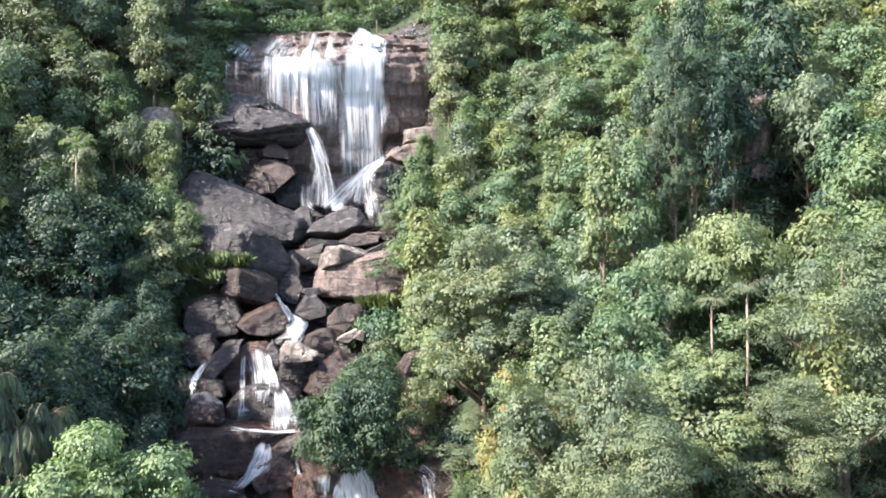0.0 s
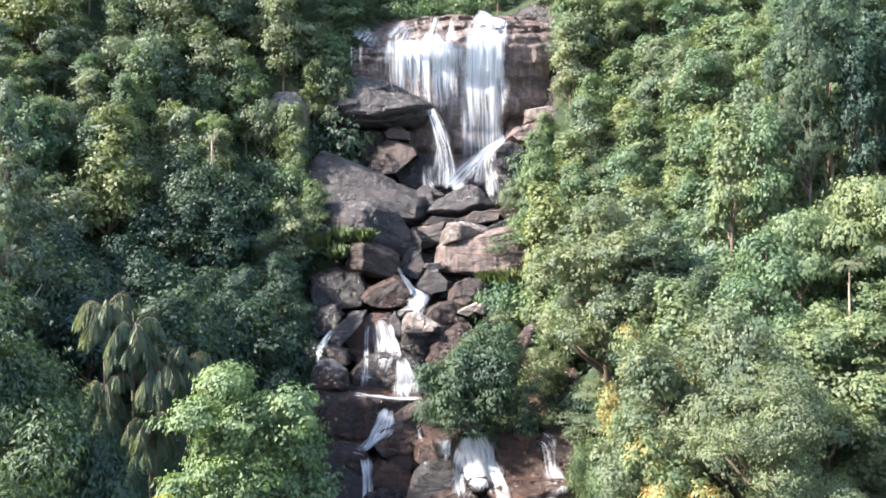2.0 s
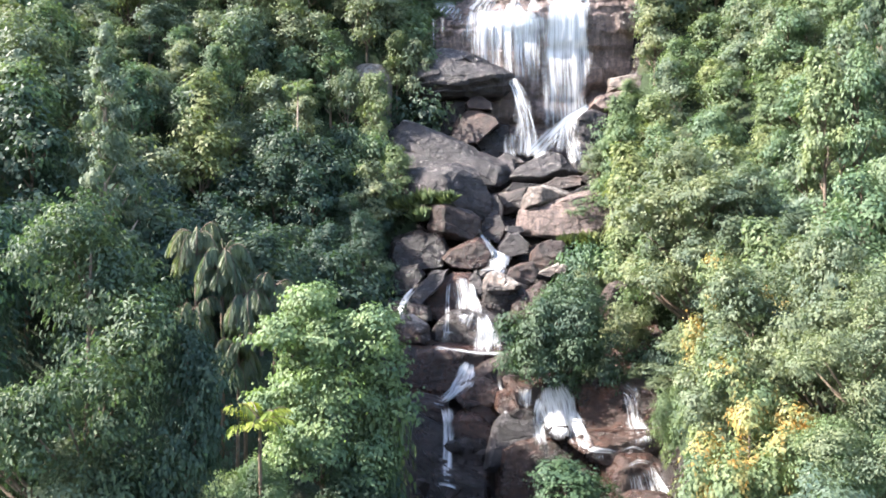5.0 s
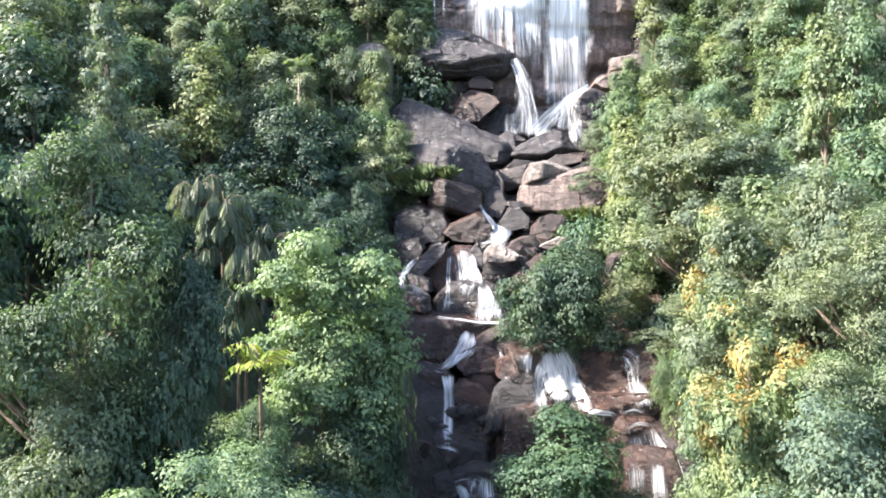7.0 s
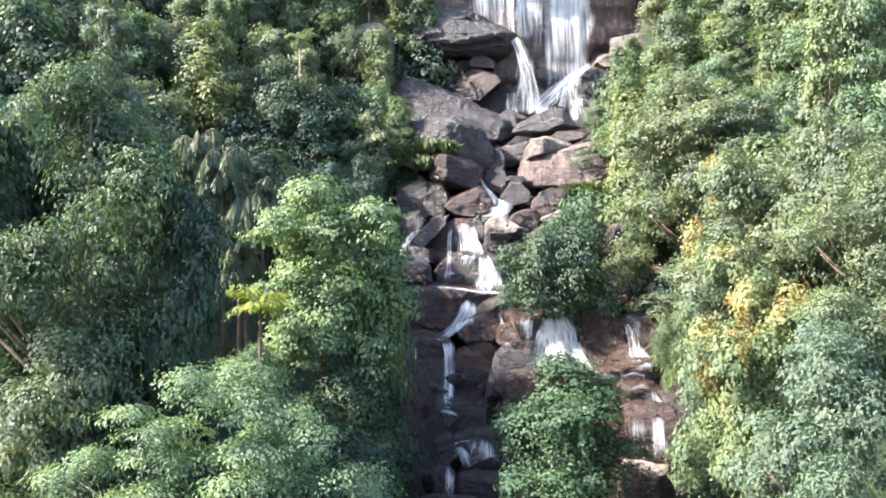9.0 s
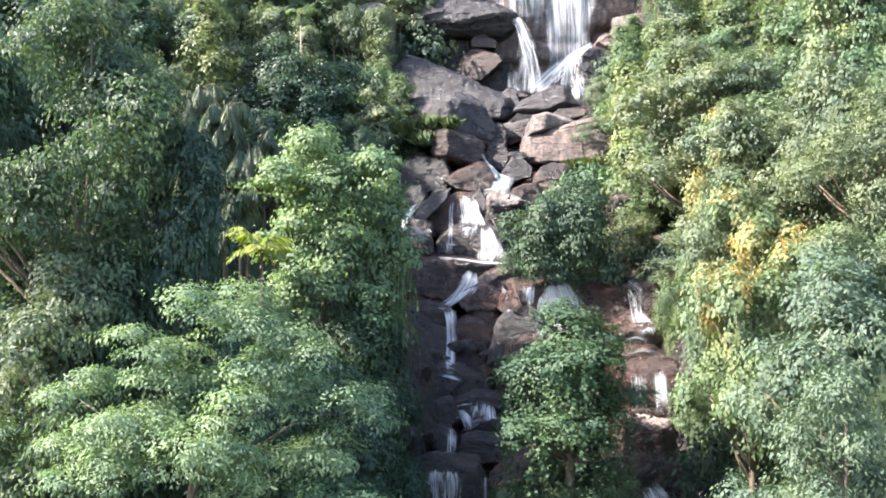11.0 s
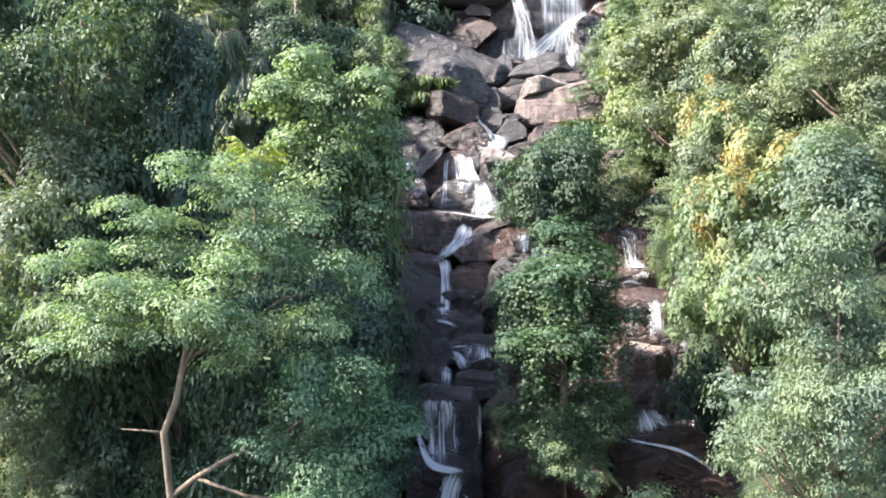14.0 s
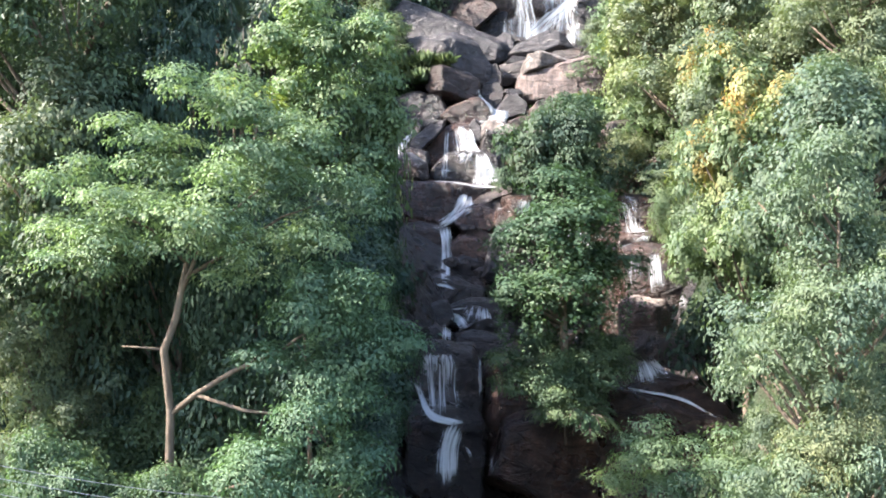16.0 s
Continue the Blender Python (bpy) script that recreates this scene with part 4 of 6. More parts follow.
crag(23.5, 143.2, 45.5, [(-3.2, -1.0), (-0.2, 0.6), (3.0, 1.4), (3.2, -0.3), (-1.3, -1.4)], 6, 327, "grey")
crag(26.3, 150.6, 47.9, [(-2.6, -0.2), (-0.4, 1.6), (2.4, 1.6), (2.6, -1.0), (-1.5, -1.6)], 5, 328, "red")
crag(15.2, 147.7, 46.1, [(-5.0, -0.9), (-3.3, 0.9), (2.2, 0.9), (5.0, 0.2), (2.2, -0.9)], 6, 329, "dark")
crag(16.4, 128.0, 34.3, [(-3.4, -1.5), (-3.1, 0.6), (-2.0, 1.8), (-0.4, 2.6), (1.9, 2.4), (3.4, 0.4), (2.3, -2.0), (-2.0, -2.6)], 4.5, 330, "red", prow=[(-2.7, -1.0, 1), (-1.8, 1.1, 1), (-0.1, 1.7, 1.5), (-0.7, -1.4, 0), (1.7, -1.0, 1)], label="broken reddish boulder below the sunlit block")
crag(11.7, 124.4, 31.8, [(-2.7, -0.9), (-1.9, 0.9), (-0.3, 1.7), (1.9, 1.9), (2.7, 0.4), (1.8, -1.3), (-1.0, -1.9)], 3.6, 331, "red")
crag(15.6, 124.2, 32.4, [(-1.9, -0.5), (-0.4, 0.4), (1.5, 1.1), (1.9, 0.1), (0.0, -1.1)], 2, 332, "pale")
crag(17.3, 123.2, 32.5, [(-0.9, -0.3), (-0.0, 0.8), (0.9, 0.5), (0.5, -0.8)], 2, 333, "pale")
crag(8.1, 125.0, 31.5, [(-2.9, 0.2), (-1.4, 1.3), (1.0, 1.3), (2.9, 0.0), (2.2, -1.3), (-0.6, -0.9)], 4, 334, "grey")
crag(8.6, 118.6, 28.1, [(-3.7, -0.9), (-3.2, 1.9), (-2.1, 3.5), (1.1, 3.1), (3.7, 2.2), (3.0, 0.6), (1.6, -2.0), (-0.9, -3.5), (-3.3, -2.6)], 4.9, 335, "dark", prow=[(-3.1, -0.6, 1), (-2.4, 1.8, 0), (1.0, 2.1, 0), (2.6, 1.3, 0.6), (1.0, -1.6, 1.2), (-0.9, -2.6, 1.2)], label="dark undercut block with a pale broken top")
crag(8.1, 119.1, 30.8, [(-3.0, -1.7), (-2.3, 0.3), (-1.3, 1.7), (0.3, 1.5), (3.0, -0.2), (2.6, -1.0), (-0.5, -0.4)], 4.5, 336, "pale", face=0.7)
crag(12.1, 117.5, 28.1, [(-3.2, -2.3), (-2.1, 0.3), (-0.9, 1.8), (1.7, 3.0), (3.2, 1.6), (1.0, -1.2), (-1.6, -3.0)], 4.2, 337, "redwet", label="red-brown rock half hidden by the rounded shrub")
crag(1.7, 121.7, 27.8, [(-4.4, 0.5), (-3.9, 1.9), (-1.9, 3.4), (0.1, 4.3), (2.5, 4.3), (4.1, 3.0), (4.4, 0.2), (3.8, -3.4), (-0.4, -4.3), (-3.3, -2.1)], 5.8, 338, "umber", worn=0.16, label="domed boulder with water running over it")
crag(-2.1, 121.2, 29.9, [(-3.2, -2.3), (-1.4, 0.4), (1.0, 2.4), (3.2, 2.8), (2.6, 1.2), (0.5, -0.8), (-1.2, -2.8)], 6, 339, "grey")
crag(-5.2, 124.0, 30.9, [(-3.0, -0.8), (-1.7, 1.8), (1.8, 2.6), (3.0, 0.8), (1.7, -1.8), (-1.7, -2.6)], 3.9, 340, "dark", label="dark speckled boulder at the edge of the stream")
crag(-4.6, 117.0, 27.0, [(-3.4, -0.5), (-2.8, 1.8), (0.4, 1.5), (3.0, 0.6), (3.4, -1.4), (-1.6, -1.8)], 4.4, 341, "dark")
crag(4.8, 119.5, 30.6, [(-0.9, 0.8), (0.1, 1.9), (0.9, 0.6), (0.8, -1.9), (-0.4, -1.2)], 2.5, 342, "grey")
crag(-3.9, 111.9, 24.8, [(-2.5, -1.5), (-2.1, 0.9), (-1.5, 1.9), (0.2, 2.1), (2.2, 0.6), (2.5, -1.3), (1.7, -2.1), (-1.3, -2.1)], 5, 343, "speckled", prow=[(-2.0, -1.0, 1.5), (-1.2, 1.3, 1.2), (0.4, 1.5, 1), (0.9, 0.2, 0), (1.4, -1.4, 0), (-1.0, -1.5, 0.5)], label="mottled block of rock on the ledge")
crag(3.8, 114.7, 24.6, [(-5.3, -2.3), (-4.9, 0.2), (-2.8, 2.4), (1.5, 3.0), (4.5, 2.0), (5.3, -1.0), (5.3, -3.0), (-1.1, -3.0)], 6, 344, "dark")
crag(1.1, 112.4, 19.2, [(-10.6, 1.5), (-9.0, 3.8), (-6.1, 4.3), (0.2, 3.9), (9.0, 3.2), (10.6, 1.6), (9.8, 0.3), (4.4, -0.3), (-1.4, -3.5), (-8.1, -4.3), (-10.5, -2.7)], 12, 345, "redwet", lean=0.35, label="broad brown rock ledge across the stream")
crag(7.7, 108.1, 18.6, [(-3.6, 1.4), (-1.6, 2.7), (1.6, 3.7), (3.6, 1.8), (3.2, -1.4), (0.4, -3.7), (-2.6, -2.7)], 4.8, 346, "red", label="brown rock wall beside the step of the stream")
crag(4.7, 104.7, 18.1, [(-3.0, -0.5), (-2.2, 1.1), (0.0, 1.8), (2.5, 0.9), (3.0, -0.5), (1.6, -1.8), (-1.4, -1.8)], 4.0, 347, "redwet", worn=0.14)
crag(4.5, 103.5, 16.0, [(-2.8, 1.6), (-0.8, 1.3), (1.5, 0.7), (2.8, -0.7), (1.6, -1.6), (-0.9, -0.5)], 4, 348, "umber")
crag(3.7, 102.1, 14.2, [(-2.8, 0.2), (-1.2, 1.8), (1.0, 1.4), (2.8, -0.1), (2.4, -1.5), (-0.1, -1.8), (-2.2, -1.1)], 5, 349, "umber")
crag(3.4, 100.1, 11.1, [(-2.8, 1.6), (-0.8, 2.7), (1.4, 2.6), (2.8, 0.8), (2.5, -1.9), (-0.8, -2.7), (-2.8, -1.2)], 5, 350, "dark")
crag(-3.0, 104.8, 14.1, [(-4.9, -0.5), (-3.1, 3.0), (0.5, 3.6), (3.6, 2.8), (4.9, 0.3), (2.8, -2.8), (-1.3, -3.6), (-4.3, -2.8)], 8, 351, "red", label="dark brown rock behind the narrow fall")
crag(-3.1, 101.2, 10.4, [(-3.4, 1.7), (1.5, 3.2), (3.4, 0.2), (2.5, -3.2), (-1.9, -3.2)], 6, 352, "dark")
crag(8.2, 98.0, 17.9, [(-1.7, 0.9), (-0.2, 1.7), (1.6, 0.6), (2.0, -1.1), (-0.2, -1.7), (-2.0, -0.9)], 4, 353, "umber")
crag(7.9, 95.0, 14.0, [(-3.3, -2.9), (-2.9, -0.7), (-2.1, 1.8), (-0.7, 3.1), (2.2, 3.2), (3.3, 2.2), (3.2, -0.1), (1.1, -2.3), (-1.6, -3.2)], 4.5, 354, "slab", prow=[(-2.7, -2.3, 0), (-2.2, -0.3, 0.5), (-1.5, 1.8, 0.8), (-0.3, 2.5, 1), (1.9, 2.3, 1), (2.5, 0.4, 0.6), (0.5, -1.9, 0.2)], label="flat grey slab leaning in the stream")
crag(12.8, 92.8, 15.5, [(-1.3, -0.0), (-0.7, 0.6), (1.0, 0.7), (1.3, -0.1), (0.2, -0.7), (-1.0, -0.5)], 1.6, 355, "dark", label="small dark stone in the white fall")
crag(9.0, 95.5, 17.1, [(-1.5, -0.0), (-0.5, 0.7), (1.3, 0.5), (1.5, -0.3), (0.1, -0.7)], 2.5, 356, "dark")
crag(11.1, 95.9, 15.0, [(-1.3, 0.9), (-0.3, 1.6), (1.3, 0.9), (1.0, -0.9), (-0.8, -1.6)], 3, 357, "dark")
crag(12.3, 99.5, 17.2, [(-5.2, 3.3), (-0.7, 4.0), (3.7, 3.8), (5.2, 0.4), (4.5, -3.3), (-0.7, -4.0), (-3.3, -2.2)], 8, 358, "umber")
crag(20.4, 97.9, 17.0, [(-5.3, 0.6), (-5.0, 3.0), (-1.0, 3.9), (3.4, 3.4), (5.3, 1.0), (4.9, -2.2), (0.5, -3.9), (-4.2, -3.1)], 9, 359, "redwet", lean=0.3, label="smooth reddish rock shelf under the shrub")
crag(19.5, 91.9, 14.2, [(-5.7, 0.5), (-3.6, 1.4), (-0.5, 0.3), (2.2, 0.6), (3.9, 1.9), (5.7, 1.0), (5.7, -1.1), (1.9, -1.9), (-2.9, -1.3)], 6, 360, "umber")
crag(20.7, 89.0, 10.0, [(-3.8, 2.9), (-2.2, 4.1), (1.5, 3.9), (3.7, 2.5), (3.8, -2.7), (-0.1, -4.1), (-3.1, -1.4)], 6, 361, "umber", lean=0.3, label="wet stepped rock face under the side fall")
crag(13.0, 94.5, 11.0, [(-6.7, 3.1), (-2.8, 4.5), (2.8, 3.9), (7.0, 1.9), (7.1, -2.0), (-0.3, -4.5), (-7.1, -2.4)], 6, 362, "umber", label="wet brown rock under the broad white fall")
crag(1.2, 93.2, 9.6, [(-4.2, 0.5), (-2.1, 1.9), (0.7, 1.8), (3.8, 0.5), (4.2, -1.2), (0.0, -1.9), (-3.8, -1.2)], 6, 363, "dark")
crag(24.8, 113.1, 27.4, [(-3.8, 1.5), (-2.5, 3.6), (0.4, 4.0), (2.9, 2.3), (3.8, -1.9), (0.4, -4.0), (-2.5, -2.8)], 5.1, 364, "red", label="reddish rock at the foot of the trees")
crag(25.6, 111.2, 25.6, [(-1.5, 0.2), (-0.0, 1.2), (1.5, 0.3), (0.8, -1.2), (-1.0, -1.1)], 2, 365, "pale")
crag(25.5, 109.0, 21.8, [(-4.3, 1.4), (-2.2, 3.4), (2.2, 3.9), (4.3, -0.2), (2.2, -3.9), (-3.0, -3.1)], 8, 366, "umber")
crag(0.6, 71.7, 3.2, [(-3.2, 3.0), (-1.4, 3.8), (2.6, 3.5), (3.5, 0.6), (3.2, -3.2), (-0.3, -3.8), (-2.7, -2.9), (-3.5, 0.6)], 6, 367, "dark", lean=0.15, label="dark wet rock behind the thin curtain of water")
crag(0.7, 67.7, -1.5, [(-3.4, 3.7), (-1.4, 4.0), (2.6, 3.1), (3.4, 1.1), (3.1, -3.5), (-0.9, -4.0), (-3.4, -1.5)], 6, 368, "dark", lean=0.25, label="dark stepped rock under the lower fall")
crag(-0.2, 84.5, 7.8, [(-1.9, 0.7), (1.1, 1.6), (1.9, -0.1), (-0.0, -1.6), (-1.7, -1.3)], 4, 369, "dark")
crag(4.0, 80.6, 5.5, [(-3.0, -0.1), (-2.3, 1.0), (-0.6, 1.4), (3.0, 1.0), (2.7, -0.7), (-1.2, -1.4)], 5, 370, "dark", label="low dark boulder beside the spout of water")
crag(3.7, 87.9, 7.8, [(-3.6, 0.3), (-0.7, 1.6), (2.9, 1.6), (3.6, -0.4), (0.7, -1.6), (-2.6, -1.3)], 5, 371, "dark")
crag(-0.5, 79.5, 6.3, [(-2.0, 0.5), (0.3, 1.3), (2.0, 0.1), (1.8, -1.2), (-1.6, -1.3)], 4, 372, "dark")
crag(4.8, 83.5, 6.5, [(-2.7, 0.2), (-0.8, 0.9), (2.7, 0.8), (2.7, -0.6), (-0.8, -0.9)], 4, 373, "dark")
crag(16.8, 68.5, 8.9, [(-2.1, -1.3), (-2.0, 1.3), (-1.2, 1.8), (1.7, 1.6), (2.1, -0.7), (0.5, -1.8), (-1.4, -1.8)], 4.5, 374, "speckled", prow=[(-1.7, -1.0, 1.5), (-1.6, 1.0, 1.5), (0.2, 1.1, 0), (0.3, -1.3, 0), (1.6, 0.8, 1.0)], label="square-jointed block of sunlit reddish rock")
crag(17.5, 71.1, 12.2, [(-2.8, 2.3), (-0.9, 3.1), (2.0, 2.8), (2.8, -0.4), (2.3, -3.0), (-2.0, -3.1)], 5, 375, "umber", label="wet rock behind the fall between two trees")
crag(18.2, 67.0, 6.7, [(-3.9, 0.0), (-2.2, 1.4), (2.1, 1.1), (3.9, -0.3), (0.4, -1.4), (-3.2, -0.7)], 4.5, 376, "dark")
crag(17.7, 65.0, 4.0, [(-4.8, -0.1), (-3.9, 2.7), (-0.3, 1.6), (4.1, -0.2), (4.8, -2.7), (-0.2, -1.7), (-4.1, -0.9)], 6, 377, "umber", lean=0.55, label="broad wet rock step under the thin sheet of water")
crag(17.5, 62.7, 0.3, [(-6.3, 3.6), (-4.2, 4.2), (-0.2, 3.2), (4.9, 1.9), (6.3, -3.2), (0.2, -4.2), (-5.8, -3.9)], 6, 378, "umber", label="dark reddish rock wall at the foot of the trees")
boulder("boulder", 0.5, 92.2, 9.3, 2.2, 2.2, 1.6, 14, -21, 31, 68, "dark", 9, 3)
boulder("boulder", 3.8, 83.5, 4.8, 3.1, 2.8, 1.7, -16, -15, -35, 70, "dark", 12, 4)
boulder("boulder", 19.1, 81.9, 6.5, 3.6, 3.5, 2.5, -17, -6, 6, 73, "umber", 9, 4)
boulder("boulder", 7.4, 71.2, 1.5, 4.2, 5.0, 5.1, 3, 3, 8, 82, "umber", 9, 4, label="tall wet reddish rock face under the fall")
boulder("boulder", 9.7, 66.8, -1.5, 5.7, 5.0, 3.8, 4, 2, -6, 83, "umber", 9, 4)
boulder("boulder", 12.1, 70.8, 4.3, 4.7, 5.0, 3.5, -6, 0, -7, 84, "umber", 5, 4)
boulder("boulder", 23.8, 58.7, -1.1, 1.2, 1.2, 0.9, -8, -5, 5, 90, "dark", 9, 3)


# ---- falling water ----
take_beds()
veil("waterfall", [(27.6, 178.0, 90.4, 7.53, 0.9), (26.4, 175.0, 87.2, 8.33, 0.92), (25.2, 172.0, 83.2, 10.47, 0.95)], "mist", "white spout of water pouring over the lip", 0.4, 1)
veil("waterfall", [(24.7, 171.0, 84.1, 10.86, 0.9), (24.6, 170.0, 81.1, 11.69, 1.0), (24.5, 169.4, 75.4, 12.10, 0.95), (24.5, 168.8, 70.8, 11.83, 0.74), (24.6, 168.0, 65.0, 11.11, 0.66), (24.6, 167.5, 57.6, 10.63, 0.5)], "great", "white main curtain of the great waterfall", 0.4, 2)
veil("waterfall", [(12.6, 171.0, 82.9, 19.23, 0.8), (12.5, 170.0, 80.4, 19.79, 1.0), (12.5, 169.4, 77.0, 19.94, 0.78), (12.5, 168.6, 73.5, 19.85, 0.66), (12.7, 167.8, 68.1, 19.75, 0.5)], "great", "bright broad curtain of water over the upper ledge", 0.4, 3)
veil("waterfall", [(20.3, 170.4, 78.4, 3.38, 0.3), (20.7, 169.6, 73.2, 2.92, 0.42), (20.6, 168.8, 66.3, 2.23, 0.55), (20.5, 168.0, 57.2, 2.22, 0.4)], "great", "thin strands of water over dark rock", 0.4, 4)
veil("waterfall", [(16.0, 178.0, 89.5, 2.12, 0.55), (15.2, 175.0, 86.3, 3.47, 0.62), (14.1, 172.0, 82.5, 6.83, 0.75)], "mist", "narrow spout of water over the lip", 0.4, 5)
veil("waterfall", [(19.3, 178.0, 89.5, 1.41, 0.5), (18.9, 175.0, 86.3, 2.31, 0.58), (18.2, 172.0, 82.5, 5.23, 0.7)], "mist", "narrow spout of water over the lip", 0.4, 6)
veil("waterfall", [(10.5, 177.0, 87.3, 5.38, 0.5), (9.2, 174.5, 85.0, 9.23, 0.55), (8.0, 172.0, 82.0, 12.51, 0.62)], "mist", "water spreading over the stepped lip", 0.4, 7)
veil("waterfall", [(2.7, 176.0, 85.8, 5.82, 0.45), (1.5, 174.0, 83.9, 9.21, 0.5), (0.3, 172.0, 82.0, 10.24, 0.42)], "mist", "water spreading over the stepped lip", 0.4, 8)
veil("waterfall", [(-1.6, 170.0, 81.3, 1.57, 0.6), (-1.6, 169.0, 78.0, 1.34, 0.5), (-1.6, 168.0, 74.3, 1.33, 0.35)], "great", "thin strands of water over dark rock", 0.4, 9)
veil("waterfall", [(-0.0, 170.0, 81.3, 1.12, 0.6), (0.0, 169.0, 78.0, 0.89, 0.5), (0.0, 168.0, 74.3, 0.89, 0.35)], "great", "thin strands of water over dark rock", 0.4, 10)
veil("waterfall", [(16.7, 170.4, 81.2, 10.14, 0.8), (17.2, 169.5, 76.5, 10.09, 0.62), (17.1, 168.5, 70.7, 10.03, 0.42), (17.0, 167.6, 65.0, 9.98, 0.3)], "great", "thin veil of falling water over dark rock", 0.4, 11)
veil("waterfall", [(39.0, 168.0, 79.5, 1.33, 0.45), (39.2, 167.0, 74.9, 1.77, 0.5), (39.4, 166.0, 70.3, 1.54, 0.4)], "great", "thin trickles down the sunlit cliff", 0.4, 12)
veil("waterfall", [(13.1, 164.5, 68.4, 1.09, 0.75), (14.3, 163.0, 65.3, 2.80, 0.68), (15.4, 161.5, 61.3, 4.27, 0.58), (15.7, 160.0, 57.4, 5.93, 0.5), (15.2, 159.0, 52.0, 7.99, 0.55)], "mist", "plume of water bursting past the slab", 1.0, 13)
veil("waterfall", [(14.1, 163.5, 65.9, 1.51, 0.55), (15.9, 162.0, 60.9, 2.36, 0.5), (16.6, 160.5, 56.4, 3.18, 0.48), (17.1, 159.0, 52.2, 4.21, 0.5)], "mist", "plume of water bursting past the slab", 1.3, 14)
veil("waterfall", [(12.5, 159.5, 57.1, 2.11, 0.5), (12.5, 159.0, 53.1, 3.15, 0.6), (14.0, 158.5, 51.8, 4.19, 0.8)], "mist", "foam at the foot of the plume", 1.0, 15)
veil("cascade", [(27.9, 163.0, 62.8, 1.08, 0.8), (24.2, 161.0, 59.9, 2.13, 0.85), (21.5, 159.5, 57.6, 3.16, 0.72), (18.7, 158.0, 54.6, 3.97, 0.66), (16.3, 157.0, 52.1, 3.74, 0.7)], "mist", "stream fanning out over the boulders", 0.8, 16)
veil("cascade", [(23.9, 160.5, 59.6, 2.34, 0.7), (23.9, 159.3, 56.8, 3.79, 0.55), (24.2, 158.2, 53.5, 3.56, 0.52), (24.6, 157.0, 50.4, 2.28, 0.6)], "mist", "side branch of the stream between boulders", 0.8, 17)
veil("cascade", [(22.1, 160.0, 58.5, 4.23, 0.62), (21.5, 158.8, 55.7, 6.30, 0.52), (20.7, 157.5, 53.0, 5.83, 0.45)], "mist", "thin veil of water over the boulder", 0.8, 18)
veil("cascade", [(5.6, 134.0, 38.5, 0.71, 0.7), (6.5, 132.0, 37.0, 0.87, 0.75), (7.7, 130.0, 35.2, 1.20, 0.8), (8.6, 128.0, 34.1, 2.54, 0.8), (8.0, 126.5, 33.0, 3.35, 0.8), (6.6, 125.5, 32.3, 1.99, 0.7)], "sheet", "white water slipping between boulders", 0.6, 19)
veil("cascade", [(10.3, 127.0, 34.6, 0.84, 0.7), (9.2, 126.0, 33.6, 2.00, 0.8), (8.5, 125.0, 32.6, 1.65, 0.8)], "sheet", "white water slipping between boulders", 0.6, 20)
veil("cascade", [(5.1, 123.0, 32.2, 0.43, 0.528), (7.2, 122.5, 32.6, 0.49, 0.616), (9.6, 122.0, 32.4, 0.42, 0.35200000000000004)], "sheet", "foaming water spread over a ledge", 0.4, 21)
veil("cascade", [(-3.5, 118.0, 30.2, 0.55, 0.7), (-4.7, 117.0, 28.8, 1.08, 0.8), (-5.4, 116.0, 27.6, 1.15, 0.8), (-5.4, 115.0, 25.6, 0.76, 0.7)], "sheet", "small white fall at the edge of the stream", 0.8, 22)
veil("cascade", [(1.0, 120.0, 30.8, 0.79, 0.6), (0.8, 118.7, 28.4, 0.94, 0.65), (0.7, 117.3, 25.4, 1.01, 0.55), (0.6, 116.0, 23.0, 1.07, 0.5)], "sheet", "thin strands of water falling over a domed boulder", 0.8, 23)
veil("cascade", [(2.5, 120.0, 31.5, 1.27, 0.65), (2.9, 118.8, 30.0, 2.51, 0.62), (3.4, 117.7, 27.7, 3.42, 0.6), (3.0, 116.5, 24.6, 3.54, 0.35)], "sheet", "thin strands of water falling over a domed boulder", 0.8, 24)
veil("cascade", [(3.9, 120.0, 30.8, 0.71, 0.8), (4.7, 118.2, 28.6, 0.94, 0.8), (5.2, 116.5, 26.7, 1.23, 0.8)], "sheet", "thin strands of water falling over a domed boulder", 0.8, 25)
veil("cascade", [(2.3, 117.0, 26.0, 0.93, 0.6), (3.0, 116.2, 26.6, 0.77, 0.7), (4.4, 115.5, 26.2, 0.76, 0.5)], "sheet", "thin strands of water falling over a domed boulder", 1.0, 26)
veil("cascade", [(5.3, 115.0, 26.9, 1.67, 0.8), (5.6, 114.3, 25.4, 3.02, 0.8), (6.1, 113.7, 23.7, 4.21, 0.78), (6.4, 113.0, 22.0, 4.93, 0.8)], "sheet", "white fan of water over a low rock", 0.8, 27)
veil("cascade", [(-0.3, 113.5, 24.5, 0.28, 0.616), (1.3, 113.0, 24.5, 0.28, 0.66), (2.7, 112.5, 24.2, 0.28, 0.528)], "sheet", "foaming water spread over a ledge", 0.4, 28)
veil("cascade", [(1.3, 113.5, 24.4, 3.45, 0.35), (1.5, 112.5, 22.6, 3.42, 0.35)], "sheet", "thin strands of water over the ledge", 0.4, 29)
veil("cascade", [(-1.1, 112.5, 22.9, 0.28, 0.44), (2.1, 112.2, 22.6, 0.33, 0.7040000000000001), (5.0, 111.8, 22.2, 0.39, 0.7040000000000001), (8.1, 111.5, 22.1, 0.33, 0.7040000000000001)], "sheet", "foaming water spread over a ledge", 0.5, 30)
